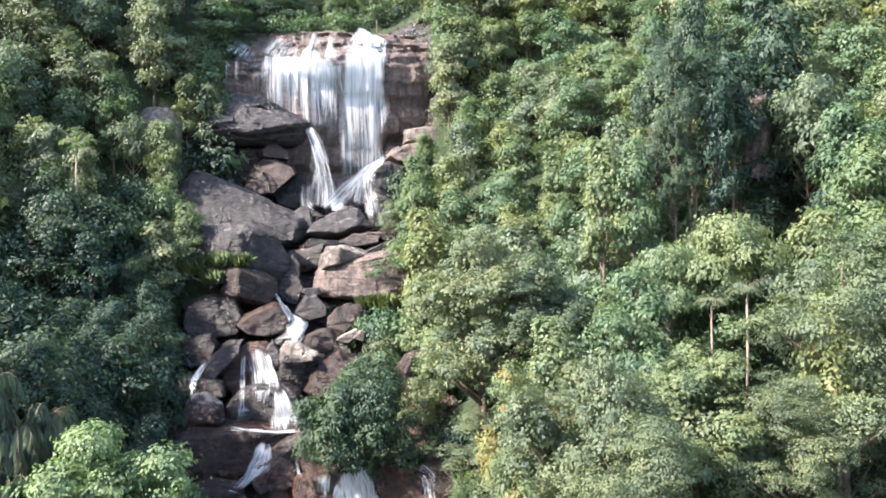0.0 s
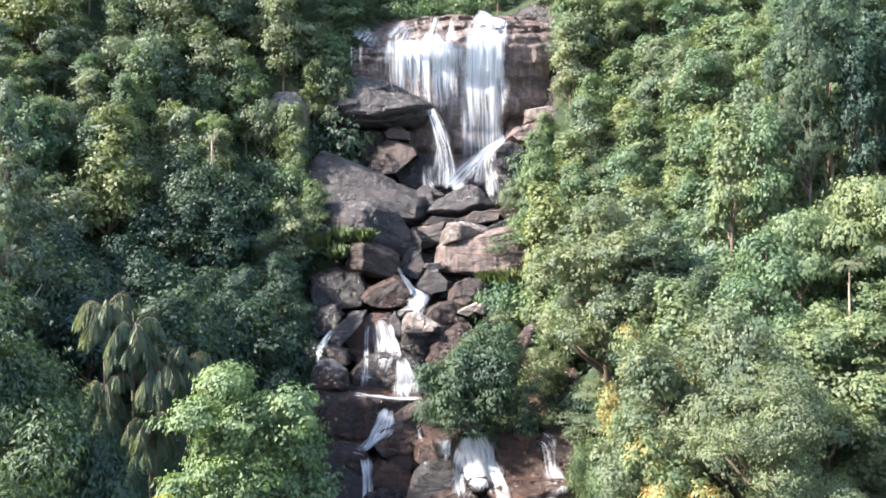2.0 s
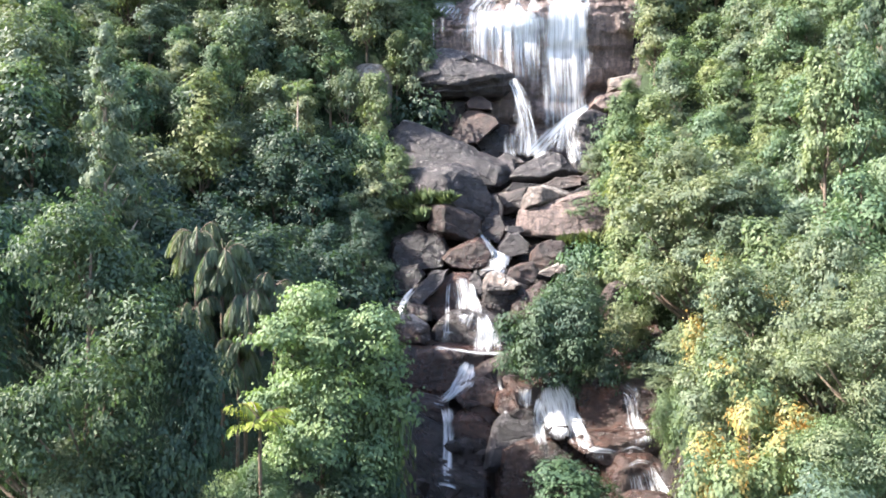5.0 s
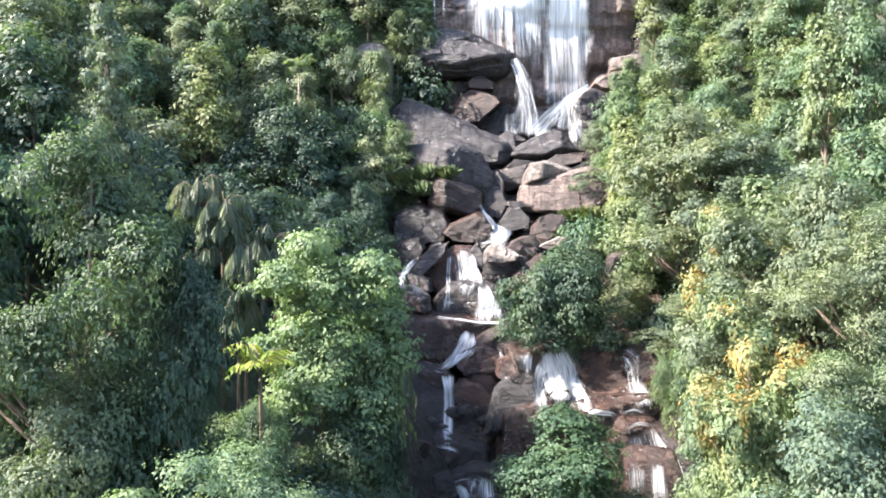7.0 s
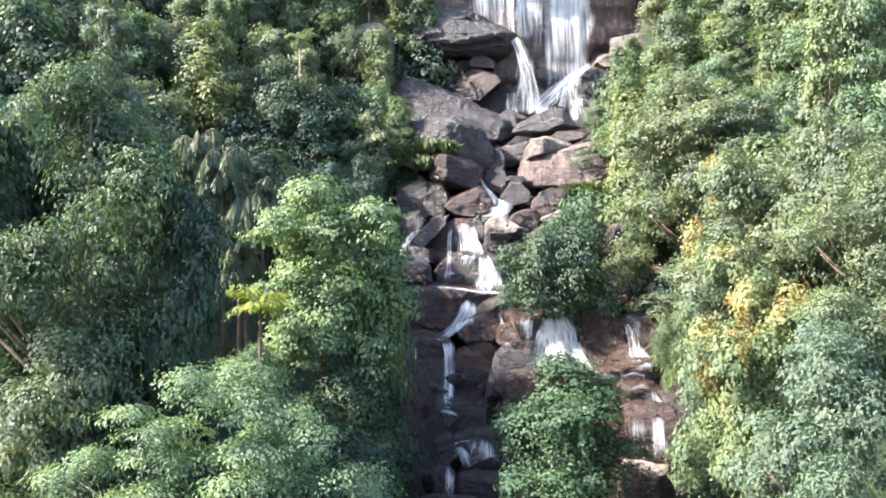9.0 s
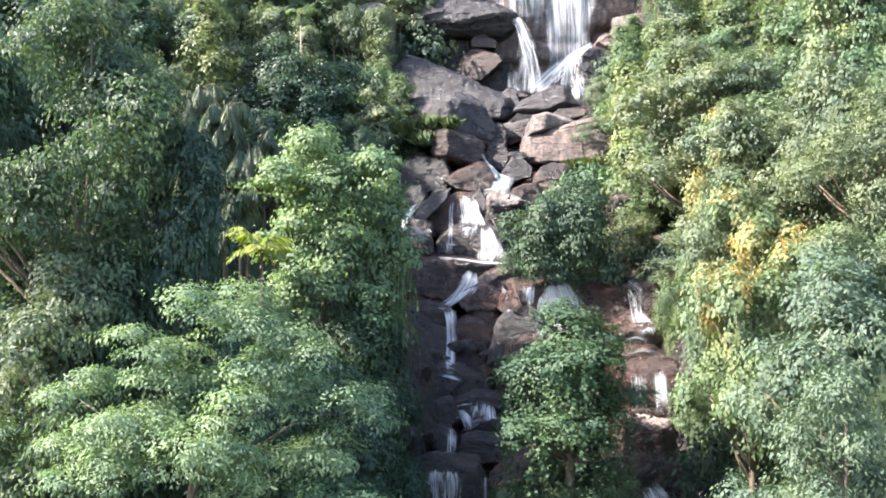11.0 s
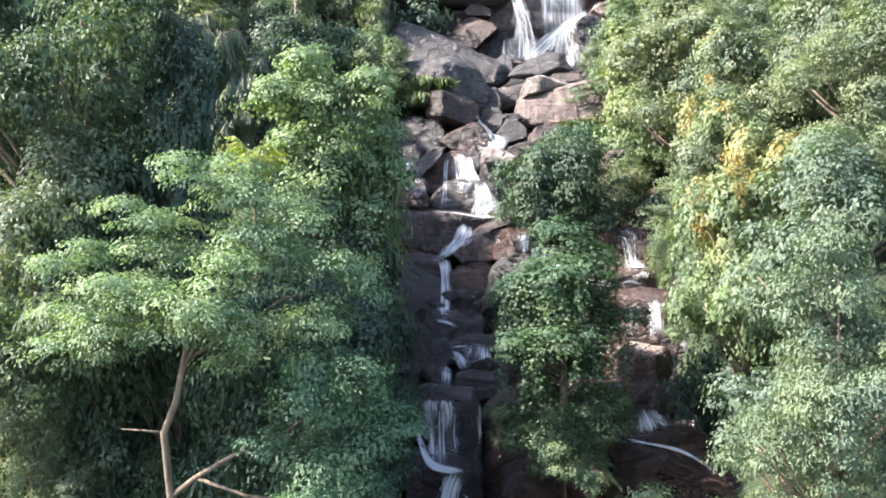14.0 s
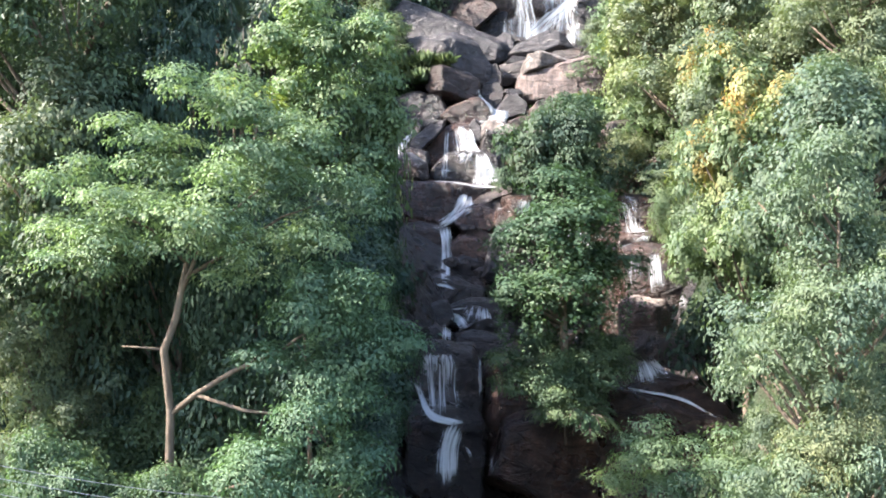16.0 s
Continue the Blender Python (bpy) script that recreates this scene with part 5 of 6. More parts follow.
veil("cascade", [(3.6, 109.0, 21.2, 1.15, 0.8), (3.3, 107.5, 20.3, 2.56, 0.8), (2.8, 106.0, 19.4, 2.52, 0.7), (1.7, 104.8, 18.4, 1.80, 0.8), (0.6, 103.4, 17.5, 1.37, 0.8), (-0.4, 102.4, 16.8, 1.63, 0.8)], "sheet", "stream stepping down over the brown ledge", 0.6, 31)
veil("cascade", [(-1.3, 102.0, 16.9, 0.30, 0.7040000000000001), (-0.1, 101.8, 16.7, 0.40, 0.7040000000000001), (1.0, 101.5, 16.9, 0.30, 0.7040000000000001)], "sheet", "foaming water spread over a ledge", 0.4, 32)
veil("cascade", [(0.5, 101.0, 16.9, 2.00, 0.8), (0.8, 99.8, 15.0, 1.85, 0.72), (0.7, 98.7, 12.6, 1.57, 0.7), (0.6, 97.5, 10.4, 1.55, 0.8)], "sheet", "narrow fall dropping past dark rock", 0.6, 33)
veil("cascade", [(-1.0, 97.0, 10.7, 0.38, 0.5), (0.9, 96.5, 10.4, 0.51, 0.8), (2.3, 96.0, 9.7, 0.38, 0.6)], "sheet", "water sliding over dark rock", 0.4, 34)
veil("cascade", [(7.0, 105.0, 19.6, 0.42, 0.6), (7.2, 104.0, 17.8, 0.48, 0.7), (7.4, 103.0, 16.3, 0.54, 0.6)], "sheet", "thin side fall below the rounded shrub", 0.4, 35)
veil("cascade", [(9.5, 99.5, 20.0, 2.24, 0.75), (9.4, 98.0, 18.6, 2.07, 0.65), (9.4, 96.5, 17.3, 1.91, 0.5)], "sheet", "thin side fall below the rounded shrub", 0.4, 36)
veil("cascade", [(12.4, 99.5, 20.3, 2.63, 0.55), (12.7, 98.0, 19.3, 4.67, 0.8), (13.2, 96.8, 17.8, 5.38, 0.8), (13.4, 95.6, 16.1, 5.56, 0.8), (13.1, 94.4, 14.6, 4.37, 0.7)], "sheet", "broad white fall below the rounded shrub", 0.8, 37)
veil("cascade", [(11.4, 97.0, 18.8, 1.67, 0.8), (10.8, 95.5, 16.4, 1.52, 0.75), (11.0, 94.0, 14.0, 1.62, 0.8)], "sheet", "white water beside a dark stone", 0.6, 38)
veil("cascade", [(15.0, 96.0, 17.6, 1.52, 0.7), (15.3, 95.0, 15.9, 1.38, 0.75), (15.5, 94.0, 14.7, 1.49, 0.8)], "sheet", "white water beside a dark stone", 0.6, 39)
veil("cascade", [(14.3, 94.0, 15.1, 0.47, 0.7040000000000001), (16.1, 93.0, 14.8, 0.69, 0.7040000000000001), (17.8, 92.0, 14.5, 0.64, 0.7040000000000001), (18.6, 91.0, 14.1, 0.41, 0.616)], "sheet", "foaming water running along a shelf", 0.6, 40)
veil("cascade", [(19.9, 97.0, 20.0, 1.67, 0.4), (21.0, 95.7, 19.4, 2.28, 0.5), (21.2, 94.3, 17.0, 2.37, 0.52), (21.0, 93.0, 14.6, 2.71, 0.75)], "sheet", "thin sheet of water down the red rock", 0.6, 41)
veil("cascade", [(18.6, 92.0, 14.4, 0.37, 0.7040000000000001), (20.1, 91.7, 14.8, 0.36, 0.7040000000000001), (21.2, 91.3, 14.6, 0.36, 0.7040000000000001), (21.8, 91.0, 15.7, 0.36, 0.528)], "sheet", "foaming water running along a shelf", 0.4, 42)
veil("cascade", [(16.4, 91.5, 14.5, 1.57, 0.6), (16.5, 90.0, 13.4, 1.55, 0.5)], "sheet", "thin cascade over stepped rock", 0.4, 43)
veil("cascade", [(18.5, 90.5, 13.3, 0.36, 0.528), (20.4, 90.0, 13.7, 0.40, 0.66), (22.5, 89.5, 13.1, 0.36, 0.7040000000000001)], "sheet", "foaming water running along a shelf", 0.4, 44)
veil("cascade", [(20.6, 89.0, 13.2, 3.88, 0.45), (20.9, 87.5, 11.9, 4.40, 0.5), (21.4, 86.0, 10.0, 4.32, 0.52), (21.7, 84.5, 8.3, 3.35, 0.8)], "sheet", "wide thin cascade over stepped rock", 0.6, 45)
veil("cascade", [(1.4, 91.5, 8.9, 1.57, 0.8), (1.6, 91.0, 8.2, 1.81, 0.8)], "sheet", "low white fall over a step in the bed", 0.4, 46)
veil("cascade", [(0.7, 91.0, 8.5, 0.27, 0.7040000000000001), (2.1, 90.5, 8.4, 0.31, 0.7040000000000001), (3.7, 90.0, 8.6, 0.27, 0.616)], "sheet", "foaming water running along a shelf", 0.4, 47)
veil("cascade", [(4.2, 90.5, 8.9, 2.15, 0.4), (3.9, 89.2, 7.9, 3.42, 0.6), (3.6, 88.0, 6.7, 3.14, 0.8)], "sheet", "low white fall over a step in the bed", 0.6, 48)
veil("cascade", [(1.2, 90.5, 8.0, 1.08, 0.8), (2.0, 89.2, 7.3, 1.18, 0.75), (3.0, 88.0, 6.5, 1.40, 0.8)], "sheet", "low white fall over a step in the bed", 0.6, 49)
veil("cascade", [(0.9, 80.5, 7.2, 0.85, 0.9), (0.8, 79.0, 6.2, 1.15, 1.0)], "sheet", "small spout of white water", 0.4, 50)
veil("cascade", [(-0.7, 79.0, 6.2, 0.24, 0.792), (0.4, 78.8, 6.1, 0.27, 0.88), (1.4, 78.5, 6.2, 0.23, 0.7040000000000001)], "sheet", "foaming water running along a shelf", 0.4, 51)
veil("cascade", [(0.2, 74.0, 6.0, 2.94, 0.6), (0.2, 71.4, 5.1, 3.97, 0.6), (0.2, 70.4, 3.4, 3.91, 0.57), (0.3, 69.6, 0.9, 3.96, 0.5)], "sheet", "curtain of thin water over dark rock", 1.2, 52)
veil("cascade", [(-1.9, 70.0, 4.0, 0.46, 0.9), (-1.3, 69.5, 2.7, 0.55, 1.0), (-0.4, 68.9, 1.6, 0.64, 1.0), (1.2, 68.3, 1.1, 0.63, 0.95), (2.7, 67.8, 1.0, 0.36, 0.7)], "sheet", "foam gliding along the foot of the fall", 1.0, 53)
veil("cascade", [(1.7, 68.0, 1.0, 1.35, 1.0), (1.2, 67.1, 0.1, 2.04, 1.0), (0.9, 66.2, -1.2, 2.02, 0.9), (0.9, 65.4, -2.5, 1.90, 0.85), (1.0, 64.5, -3.5, 1.88, 1.0)], "sheet", "lower fall of white water over dark rock", 1.0, 54)
veil("cascade", [(1.9, 66.5, -0.6, 0.26, 0.8), (2.5, 65.7, -1.1, 0.26, 0.85), (2.8, 64.8, -2.2, 0.34, 0.7)], "sheet", "thin strands of water beside the lower fall", 0.8, 55)
veil("cascade", [(3.5, 70.0, 5.9, 0.37, 0.55), (3.5, 69.0, 4.1, 0.41, 0.55), (3.4, 68.0, 2.0, 0.36, 0.5)], "sheet", "thin strands of water beside the lower fall", 0.8, 56)
veil("cascade", [(4.3, 66.0, -1.1, 1.05, 0.5), (4.4, 65.2, -2.3, 1.12, 0.5), (4.6, 64.5, -3.4, 1.11, 0.45)], "sheet", "thin strands of water beside the lower fall", 0.8, 57)
veil("cascade", [(17.7, 68.8, 14.3, 1.37, 0.7), (17.7, 68.1, 12.9, 1.53, 0.72), (17.7, 67.4, 10.6, 1.60, 0.6)], "sheet", "white fall between two trees", 1.0, 58)
veil("cascade", [(15.8, 68.8, 14.2, 1.82, 0.6), (15.8, 68.2, 12.9, 1.98, 0.55), (16.0, 67.6, 10.9, 1.61, 0.45)], "sheet", "white fall between two trees", 1.0, 59)
veil("cascade", [(15.7, 65.0, 6.4, 2.15, 0.75), (16.0, 64.0, 5.6, 3.56, 0.68), (16.2, 63.0, 4.9, 4.67, 0.6), (16.3, 62.2, 4.3, 5.43, 0.6)], "sheet", "thin sheet of water over a broad step", 0.8, 60)
veil("cascade", [(13.9, 62.6, 4.3, 0.25, 0.836), (16.1, 62.1, 4.0, 0.31, 0.88), (18.0, 61.5, 3.6, 0.34, 0.88), (19.7, 61.0, 2.9, 0.30, 0.7040000000000001)], "sheet", "line of foam along a rock shelf", 0.8, 61)
veil("cascade", [(8.6, 62.6, -1.5, 0.41, 0.6), (8.7, 61.0, -2.4, 0.48, 0.7)], "sheet", "thin strands of water beside the lower fall", 0.6, 62)
strands("cascade", [(24.6, 60.0, 0.2, 1.3), (24.1, 58.4, -1.7, 1.9)], "white fall low between the trees", 57, 0.063, 1.0, 158)


# ---- the single trees that stand out ----
KINDS["giant"] = dict(lobes=random_lobes(41, 13.0, 33.0, 2.0, 60, 0.8), leaf="slate", seed=51, crowd=3, crowd_size=0.55, clumps=2900, per=21, size=0.75, length=0.28, trunk=0.45, spread=(1, 1, 0.45), ratio=0.45,
                      droop=0.45, low=-0.8, label="towering old tree with layered grey-green foliage to the ground")
KINDS["giant_deep"] = dict(lobes=random_lobes(43, 11.0, 26.0, 1.0, 36, 0.9), simple=True, leaf="deep", seed=52, clumps=1400, per=19, size=0.75, length=0.3, trunk=0.4, spread=(1, 1, 0.4), ratio=0.55,
                           droop=0.4, low=-0.8, label="tall tree clothed in shade-darkened leaves to its foot")
_r = random.Random(12)
_c = [(0, 0, 18.6, 0.9, 0.9, 1.5)]
for _i in range(44):
    _z = 1.5 + 16.0 * (_i + 0.5) / 44
    _far = (4.9 * (1 - _z / 19.5) + 0.3) * _r.uniform(0.65, 1.0)
    _a = 2.4 * _i + _r.uniform(-0.4, 0.4)
    _s = _r.uniform(0.85, 1.35) * (1.25 - 0.03 * _z)
    _c.append((_far * math.cos(_a), _far * math.sin(_a), _z, _s, _s, 0.75 * _s))
KINDS["cone"] = dict(lobes=_c, simple=True, ratio=0.55, leaf="hazy", seed=53, crowd=3, crowd_size=0.55, clumps=1700, per=22, size=0.5, length=0.26, trunk=0.35, droop=0.4,
                     label="tall conical grey-green tree standing above the wood", bark="pale")
KINDS["broad_bright"] = dict(lobes=[(0, 0, 15.6, 3.0, 2.8, 2.2), (-2.6, -0.6, 13.8, 2.7, 2.5, 1.9), (2.6, -0.3, 14.0, 2.7, 2.5, 1.9), (0.2, -1.8, 12.0, 2.6, 2.2, 1.8), (-3.4, 0, 10.4, 2.2, 2.2, 1.5),
                                    (3.6, 0, 10.2, 2.4, 2.2, 1.7), (0.8, -2.2, 8.6, 2.8, 2.2, 1.8), (-1.8, -1.4, 7.2, 2.4, 2.2, 1.6), (3.0, -1.2, 6.4, 2.4, 2.2, 1.8), (0, 0, 10, 2.8, 2.8, 4.5)],
                             leaf="bright", seed=54, crowd=6, crowd_size=0.5, clumps=1000, per=24, size=0.65, length=0.3, ratio=0.6, trunk=0.3, spread=(1, 1, 0.45), label="fresh bright green tree with large soft leaves")
KINDS["feathery"] = dict(lobes=[(1.6, 0, 21.6, 2.16, 2.16, 1.22), (-0.6, 0.6, 20.2, 2.38, 2.16, 1.08), (3.2, 0.4, 19.6, 2.81, 2.38, 1.76), (5.6, 0.6, 19.2, 2.38, 2.16, 1.76), (0.6, -1, 18.2, 2.81, 2.38, 1.22), (-3.6, -0.4, 17.6, 1.8, 1.8, 1.2), (4, -1.2, 17.6, 2.81, 2.16, 1.49), (7, 0, 16.6, 2.16, 1.94, 2.16), (-1.6, -1.4, 16.4, 2.59, 1.94, 0.95)] +
                               [(-4.6, 0, 15.0, 1.6, 1.6, 1.1), (3.4, -0.6, 13.4, 1.51, 1.51, 0.95), (1.6, -2, 2.6, 2.38, 1.94, 1.35), (-1, -1.4, 15, 2.38, 1.73, 0.95), (1.8, -1.8, 15.8, 2.38, 1.73, 0.95), (3.8, -1.4, 14.8, 1.94, 1.62, 0.95), (5.6, -1, 14.4, 1.94, 1.62, 1.22), (-3.4, -1, 14.2, 1.73, 1.51, 0.95)],
                         leaf="blue", seed=55, crowd=4, crowd_size=0.5, clumps=1500, per=26, size=0.6, length=0.21, ratio=0.4, trunk=0.34, bark="brown", spread=(1, 1, 0.42), droop=0.3, low=-0.4, up=0.9,
                         label="spreading blue-green tree with feathery layers and a pale forked trunk", root=-2.5,
                         stems=[([(0.3, 0, -3), (0.1, 0, 2), (0, 0, 5.3), (0.05, 0, 7.4), (-0.25, 0, 10.2), (0.3, 0, 11.6), (0.55, 0, 13), (0.9, 0.2, 15.0), (1.3, 0.4, 16.4)], [0.26, 0.23, 0.2, 0.18, 0.17, 0.16, 0.14, 0.1, 0.04], 9),
                                ([(0.05, 0, 7.3), (1.2, -0.1, 8.2), (3.0, -0.4, 9.3), (5.2, -0.8, 10.3), (7.6, -0.6, 12)], [0.15, 0.13, 0.11, 0.08, 0.04], 7),
                                ([(-0.25, 0, 10.2), (-1.2, 0, 10.3), (-2.2, 0.1, 10.35)], [0.08, 0.05, 0.02], 6),
                                ([(0.4, 0, 12.4), (1.2, 0, 14.4), (2.6, -0.2, 16.2), (4.2, -0.6, 17.4)], [0.12, 0.1, 0.07, 0.03], 6)] + [
                                ([(0.7, 0, 14.2), (-0.6, -0.6, 15.6), (-2.6, -0.8, 16.6), (-4.4, -0.4, 17.6)], [0.1, 0.08, 0.05, 0.02], 6),
                                ([(0.6, 0, 13.4), (2.6, 0.3, 14.6), (5, 0.4, 16.2), (6.8, 0.2, 16.8)], [0.1, 0.08, 0.05, 0.02], 6),
                                ([(1.2, -0.1, 8.2), (3.6, -0.8, 7.6), (6.4, -1.0, 7.4), (8, -0.8, 5)], [0.09, 0.08, 0.05, 0.02], 6),
                                ([(0.1, 0, 3.0), (2.2, -0.8, 4), (4.6, -1.4, 4.8)], [0.09, 0.07, 0.03], 6)])
_v = random_lobes(61, 8.0, 17.0, 0.5, 24, 1.0)
KINDS["draped"] = dict(lobes=_v, simple=True, leaf="creeper", seed=56, clumps=900, per=25, size=0.6, length=0.23, trunk=0.3, ratio=0.6, droop=0.6, extra=curtain(_v, 240, 0.28, 5.0),
                       label="tree smothered in hanging creepers over the rock face")
# Split-off lower boughs of the feathery tree; their shade is in the leaf colour.
KINDS["jade"] = dict(lobes=[(1.6, -0.6, 12.2, 2.38, 1.94, 2.16), (-0.4, -1.4, 10.6, 2.59, 1.94, 1.89), (2.8, -0.4, 9.6, 1.94, 1.73, 2.03), (0.6, -1.2, 7.4, 2.59, 2.16, 2.03), (-1.8, -1.6, 4.8, 2.59, 2.16, 1.76), (2.0, -0.8, 4.4, 2.16, 1.94, 1.89)],
                     leaf="jade", seed=74, crowd=4, crowd_size=0.5, clumps=1150, per=25, size=0.6, length=0.21, ratio=0.42, trunk=0.2, spread=(1, 1, 0.5), droop=0.3, low=-0.5,
                     label="lower boughs of the feathery tree, leaves darkened for shade")
KINDS["dome"] = dict(lobes=[(0, 0, 3.4, 6.2, 4.6, 4.6), (-3.2, -1.2, 2.8, 3.6, 3, 3.4), (3.0, -1.4, 2.6, 3.8, 3, 3.4), (0.6, -2.4, 3.8, 4.0, 2.4, 3.6), (1.8, 1.0, 6.6, 3.0, 2.6, 2.6)], leaf="slate", seed=57, crowd=7, crowd_size=0.34, clumps=900, per=20,
                     size=0.75, length=0.34, trunk=0.35, low=-0.7, name="shrub", category="shrub", label="big rounded dark green shrub over the stream")
_o = random_lobes(71, 11.0, 14.0, 2.0, 24, 0.95)
KINDS["tipped"] = dict(lobes=_o, simple=True, ratio=0.6, leaf="autumn", seed=58, crowd=3, crowd_size=0.55, clumps=1500, per=24, size=0.62, length=0.25, trunk=0.3, extra=curtain(_o, 45, 0.26, 4.0), label="yellow-green tree with patches of orange young leaves")
KINDS["wall"] = dict(lobes=random_lobes(81, 10.0, 22.0, 1.0, 34, 0.95), simple=True, leaf="grey", seed=59, crowd=3, crowd_size=0.55, clumps=1600, per=26, size=0.6, length=0.235, trunk=0.35, ratio=0.6, low=-0.8,
                     label="tall grey-green tree with leaves down to the ground")
KINDS["fine"] = dict(lobes=random_lobes(91, 9.0, 17.0, 1.0, 34, 0.8), leaf="pale", seed=60, crowd=3, crowd_size=0.55, clumps=1600, per=24, size=0.55, length=0.2, trunk=0.28, ratio=0.42, spread=(1, 1, 0.35), low=-0.7,
                     label="sunlit pale green tree with fine feathery leaves")
KINDS["big_grey"] = dict(lobes=random_lobes(101, 13.0, 19.0, 2.0, 32, 0.9), simple=True, ratio=0.6, leaf="grey", seed=61, crowd=3, crowd_size=0.55, clumps=1500, per=26, size=0.7, length=0.28, trunk=0.35, label="large pale grey-green tree in full sun")
KINDS["big_yellow"] = dict(KINDS["big_grey"], leaf="yellow", seed=64, label="broad yellow-green tree with pale young leaves in the sun")
KINDS["sapling"] = dict(lobes=[(0, 0, 2.6, 0.9, 0.9, 0.5), (-1.1, 0, 1.7, 0.9, 0.8, 0.4), (1.1, -0.2, 1.9, 1.0, 0.9, 0.4), (0.2, -0.8, 1.1, 1.0, 0.8, 0.4)], leaf="green", seed=62, clumps=120, per=20, size=0.7, length=0.2,
                        ratio=0.35, trunk=0.06, root=-1.5, spread=(1, 1, 0.3), label="young feathery tree at the foot of the rocks")
KINDS["thicket"] = dict(lobes=random_lobes(33, 6.0, 5.0, 0.0, 14), ratio=0.5, leaf="green", seed=67, clumps=520, per=20, size=0.55, length=0.22, trunk=0.1, root=-2.0, low=-0.8,
                        label="dense green thicket of small leaves under the trees", name="shrub", category="shrub")
KINDS["young_tree"] = dict(lobes=random_lobes(34, 8.0, 11.0, 0.5, 20), ratio=0.5, leaf="green", seed=68, clumps=900, per=20, size=0.65, length=0.26, trunk=0.16, low=-0.8,
                           label="young green tree in leaf down to the ground")
KINDS["young_deep"] = dict(KINDS["young_tree"], leaf="slate", seed=73, label="young dark green tree in leaf down to the ground")
KINDS["twin"] = dict(lobes=[(0, 0, 17, 2.0, 2.0, 1.6), (-2, 0.4, 15.4, 1.8, 1.8, 1.3), (2.2, 0, 15.8, 1.9, 1.8, 1.3), (0.6, -1.2, 14, 2.0, 1.6, 1.2), (-2.6, -0.6, 13, 1.5, 1.4, 1.0), (2.8, -0.8, 12.6, 1.4, 1.4, 1.0), (1.2, -1, 11.6, 1.3, 1.2, 0.8)],
                     leaf="slate", seed=71, clumps=330, per=20, size=0.75, length=0.36, ratio=0.6, simple=True, name="broadleaf_tree", label="grey-green tree on two bare pale trunks above red soil",
                     stems=[([(0.4, 0, -3), (0.2, 0, 2), (0.5, 0, 7), (0, 0, 12), (0.3, 0, 17)], [0.22, 0.2, 0.17, 0.14, 0.04], 8), ([(-0.3, 0.2, -3), (-0.5, 0.2, 1.5), (0.1, 0.2, 6), (-0.8, 0.2, 11), (-2, 0.3, 15)], [0.2, 0.18, 0.15, 0.12, 0.04], 8),
                            ([(0.45, 0, 5), (1.4, 0, 6.2), (2.2, -0.1, 6.6)], [0.07, 0.05, 0.02], 5)], bark="pale")
def grass(seed=72):
    """A tuft of long arching blades."""
    rng = np.random.default_rng(seed)
    n = 420
    a, r = rng.uniform(0, 2 * math.pi, n), np.sqrt(rng.random(n))
    P = np.stack([1.2 * r * np.cos(a), 0.9 * r * np.sin(a), rng.uniform(-0.3, 0.2, n)], 1)
    D = np.stack([0.6 * np.cos(a) * r, 0.6 * np.sin(a) * r - 0.25, np.full(n, 1.0)], 1) + rng.normal(size=(n, 3)) * 0.3
    N = np.stack([np.cos(a), np.sin(a) - 0.6, np.full(n, 0.6)], 1)
    L = rng.uniform(0.9, 2.4, n)
    ob = new("grass_tuft")
    tagged(ob, "tuft of long yellow-green grass growing on the boulder", "grass", "grass on the boulders")
    part("foliage", leaf_mesh("foliage", P, D, N, L, L * 0.055, 0.16), LEAF["yellow"], ob)
    return ob


PALMS = {
    "grass": grass,
    "fishtail": lambda: palm("palm", 14.0, 10, 2.9, 1.15, 1.25, 1.45, 1.9, 0.17, 63, "fishtail palm with tiers of drooping fringed fronds", "brown", 0.085, 2, 1.7, 54),
    "tall_palm": lambda: palm("bright", 18.0, 14, 2.8, 0.8, 1.5, 1.0, 0.3, 0.16, 69, "tall palm with a fresh yellow-green crown among the trees", "pale", 0.16),
    "mid_palm": lambda: palm("fresh", 7.0, 12, 2.6, 0.8, 1.2, 0.8, 0.3, 0.14, 70, "slim palm with fresh yellow-green fronds beside a bright tree", "brown", 0.16),
    "areca": lambda: palm("palm", 9.0, 10, 2.3, 0.8, 0.85, 0.8, 0.5, 0.14, 64, "slender palm with a thin pale trunk and feather leaves", "pale", 0.14),
    "young_palm": lambda: palm("bright", 1.2, 12, 2.6, 0.8, 1.2, 0.8, 0.3, 0.16, 65, "short palm with fresh yellow-green fronds", "brown", 0.16),
    "fern": lambda: palm("green", 0.6, 16, 1.9, 0.5, 0.9, 1.0, 0.3, 0.1, 66, "bright green fern hanging from wet rock", "brown", 0.2, name="fern", root=-0.3),
}
plant("giant", -19.3, 46.0, -6.8, 1.06, 1.40, 20)
plant("giant_deep", -27.5, 49.0, -5.4, 1.07, 1.76, 280)
plant("giant_deep", -14.1, 47.0, -3.3, 0.62, 1.44, 347)
plant("cone", -30.3, 77.0, 27.8, 0.91, 1.38, 0)
plant("big_grey", -47.9, 100.0, 27.7, 1.56, 1.71, 121)
plant("broad_bright", -8.6, 63.0, 11.6, 1.12, 1.21, 0)
plant("feathery", -11.8, 38.0, 0.0, 1.0, 1.0, 0)
plant("jade", -5.4, 38.0, 0.0, 1.0, 1.0, 0)
plant("shrub_deep", 20.4, 62.5, 4.6, 1.10, 1.70, 33)
plant("shrub_deep", 22.2, 63.5, 6.0, 1.10, 1.70, 133)
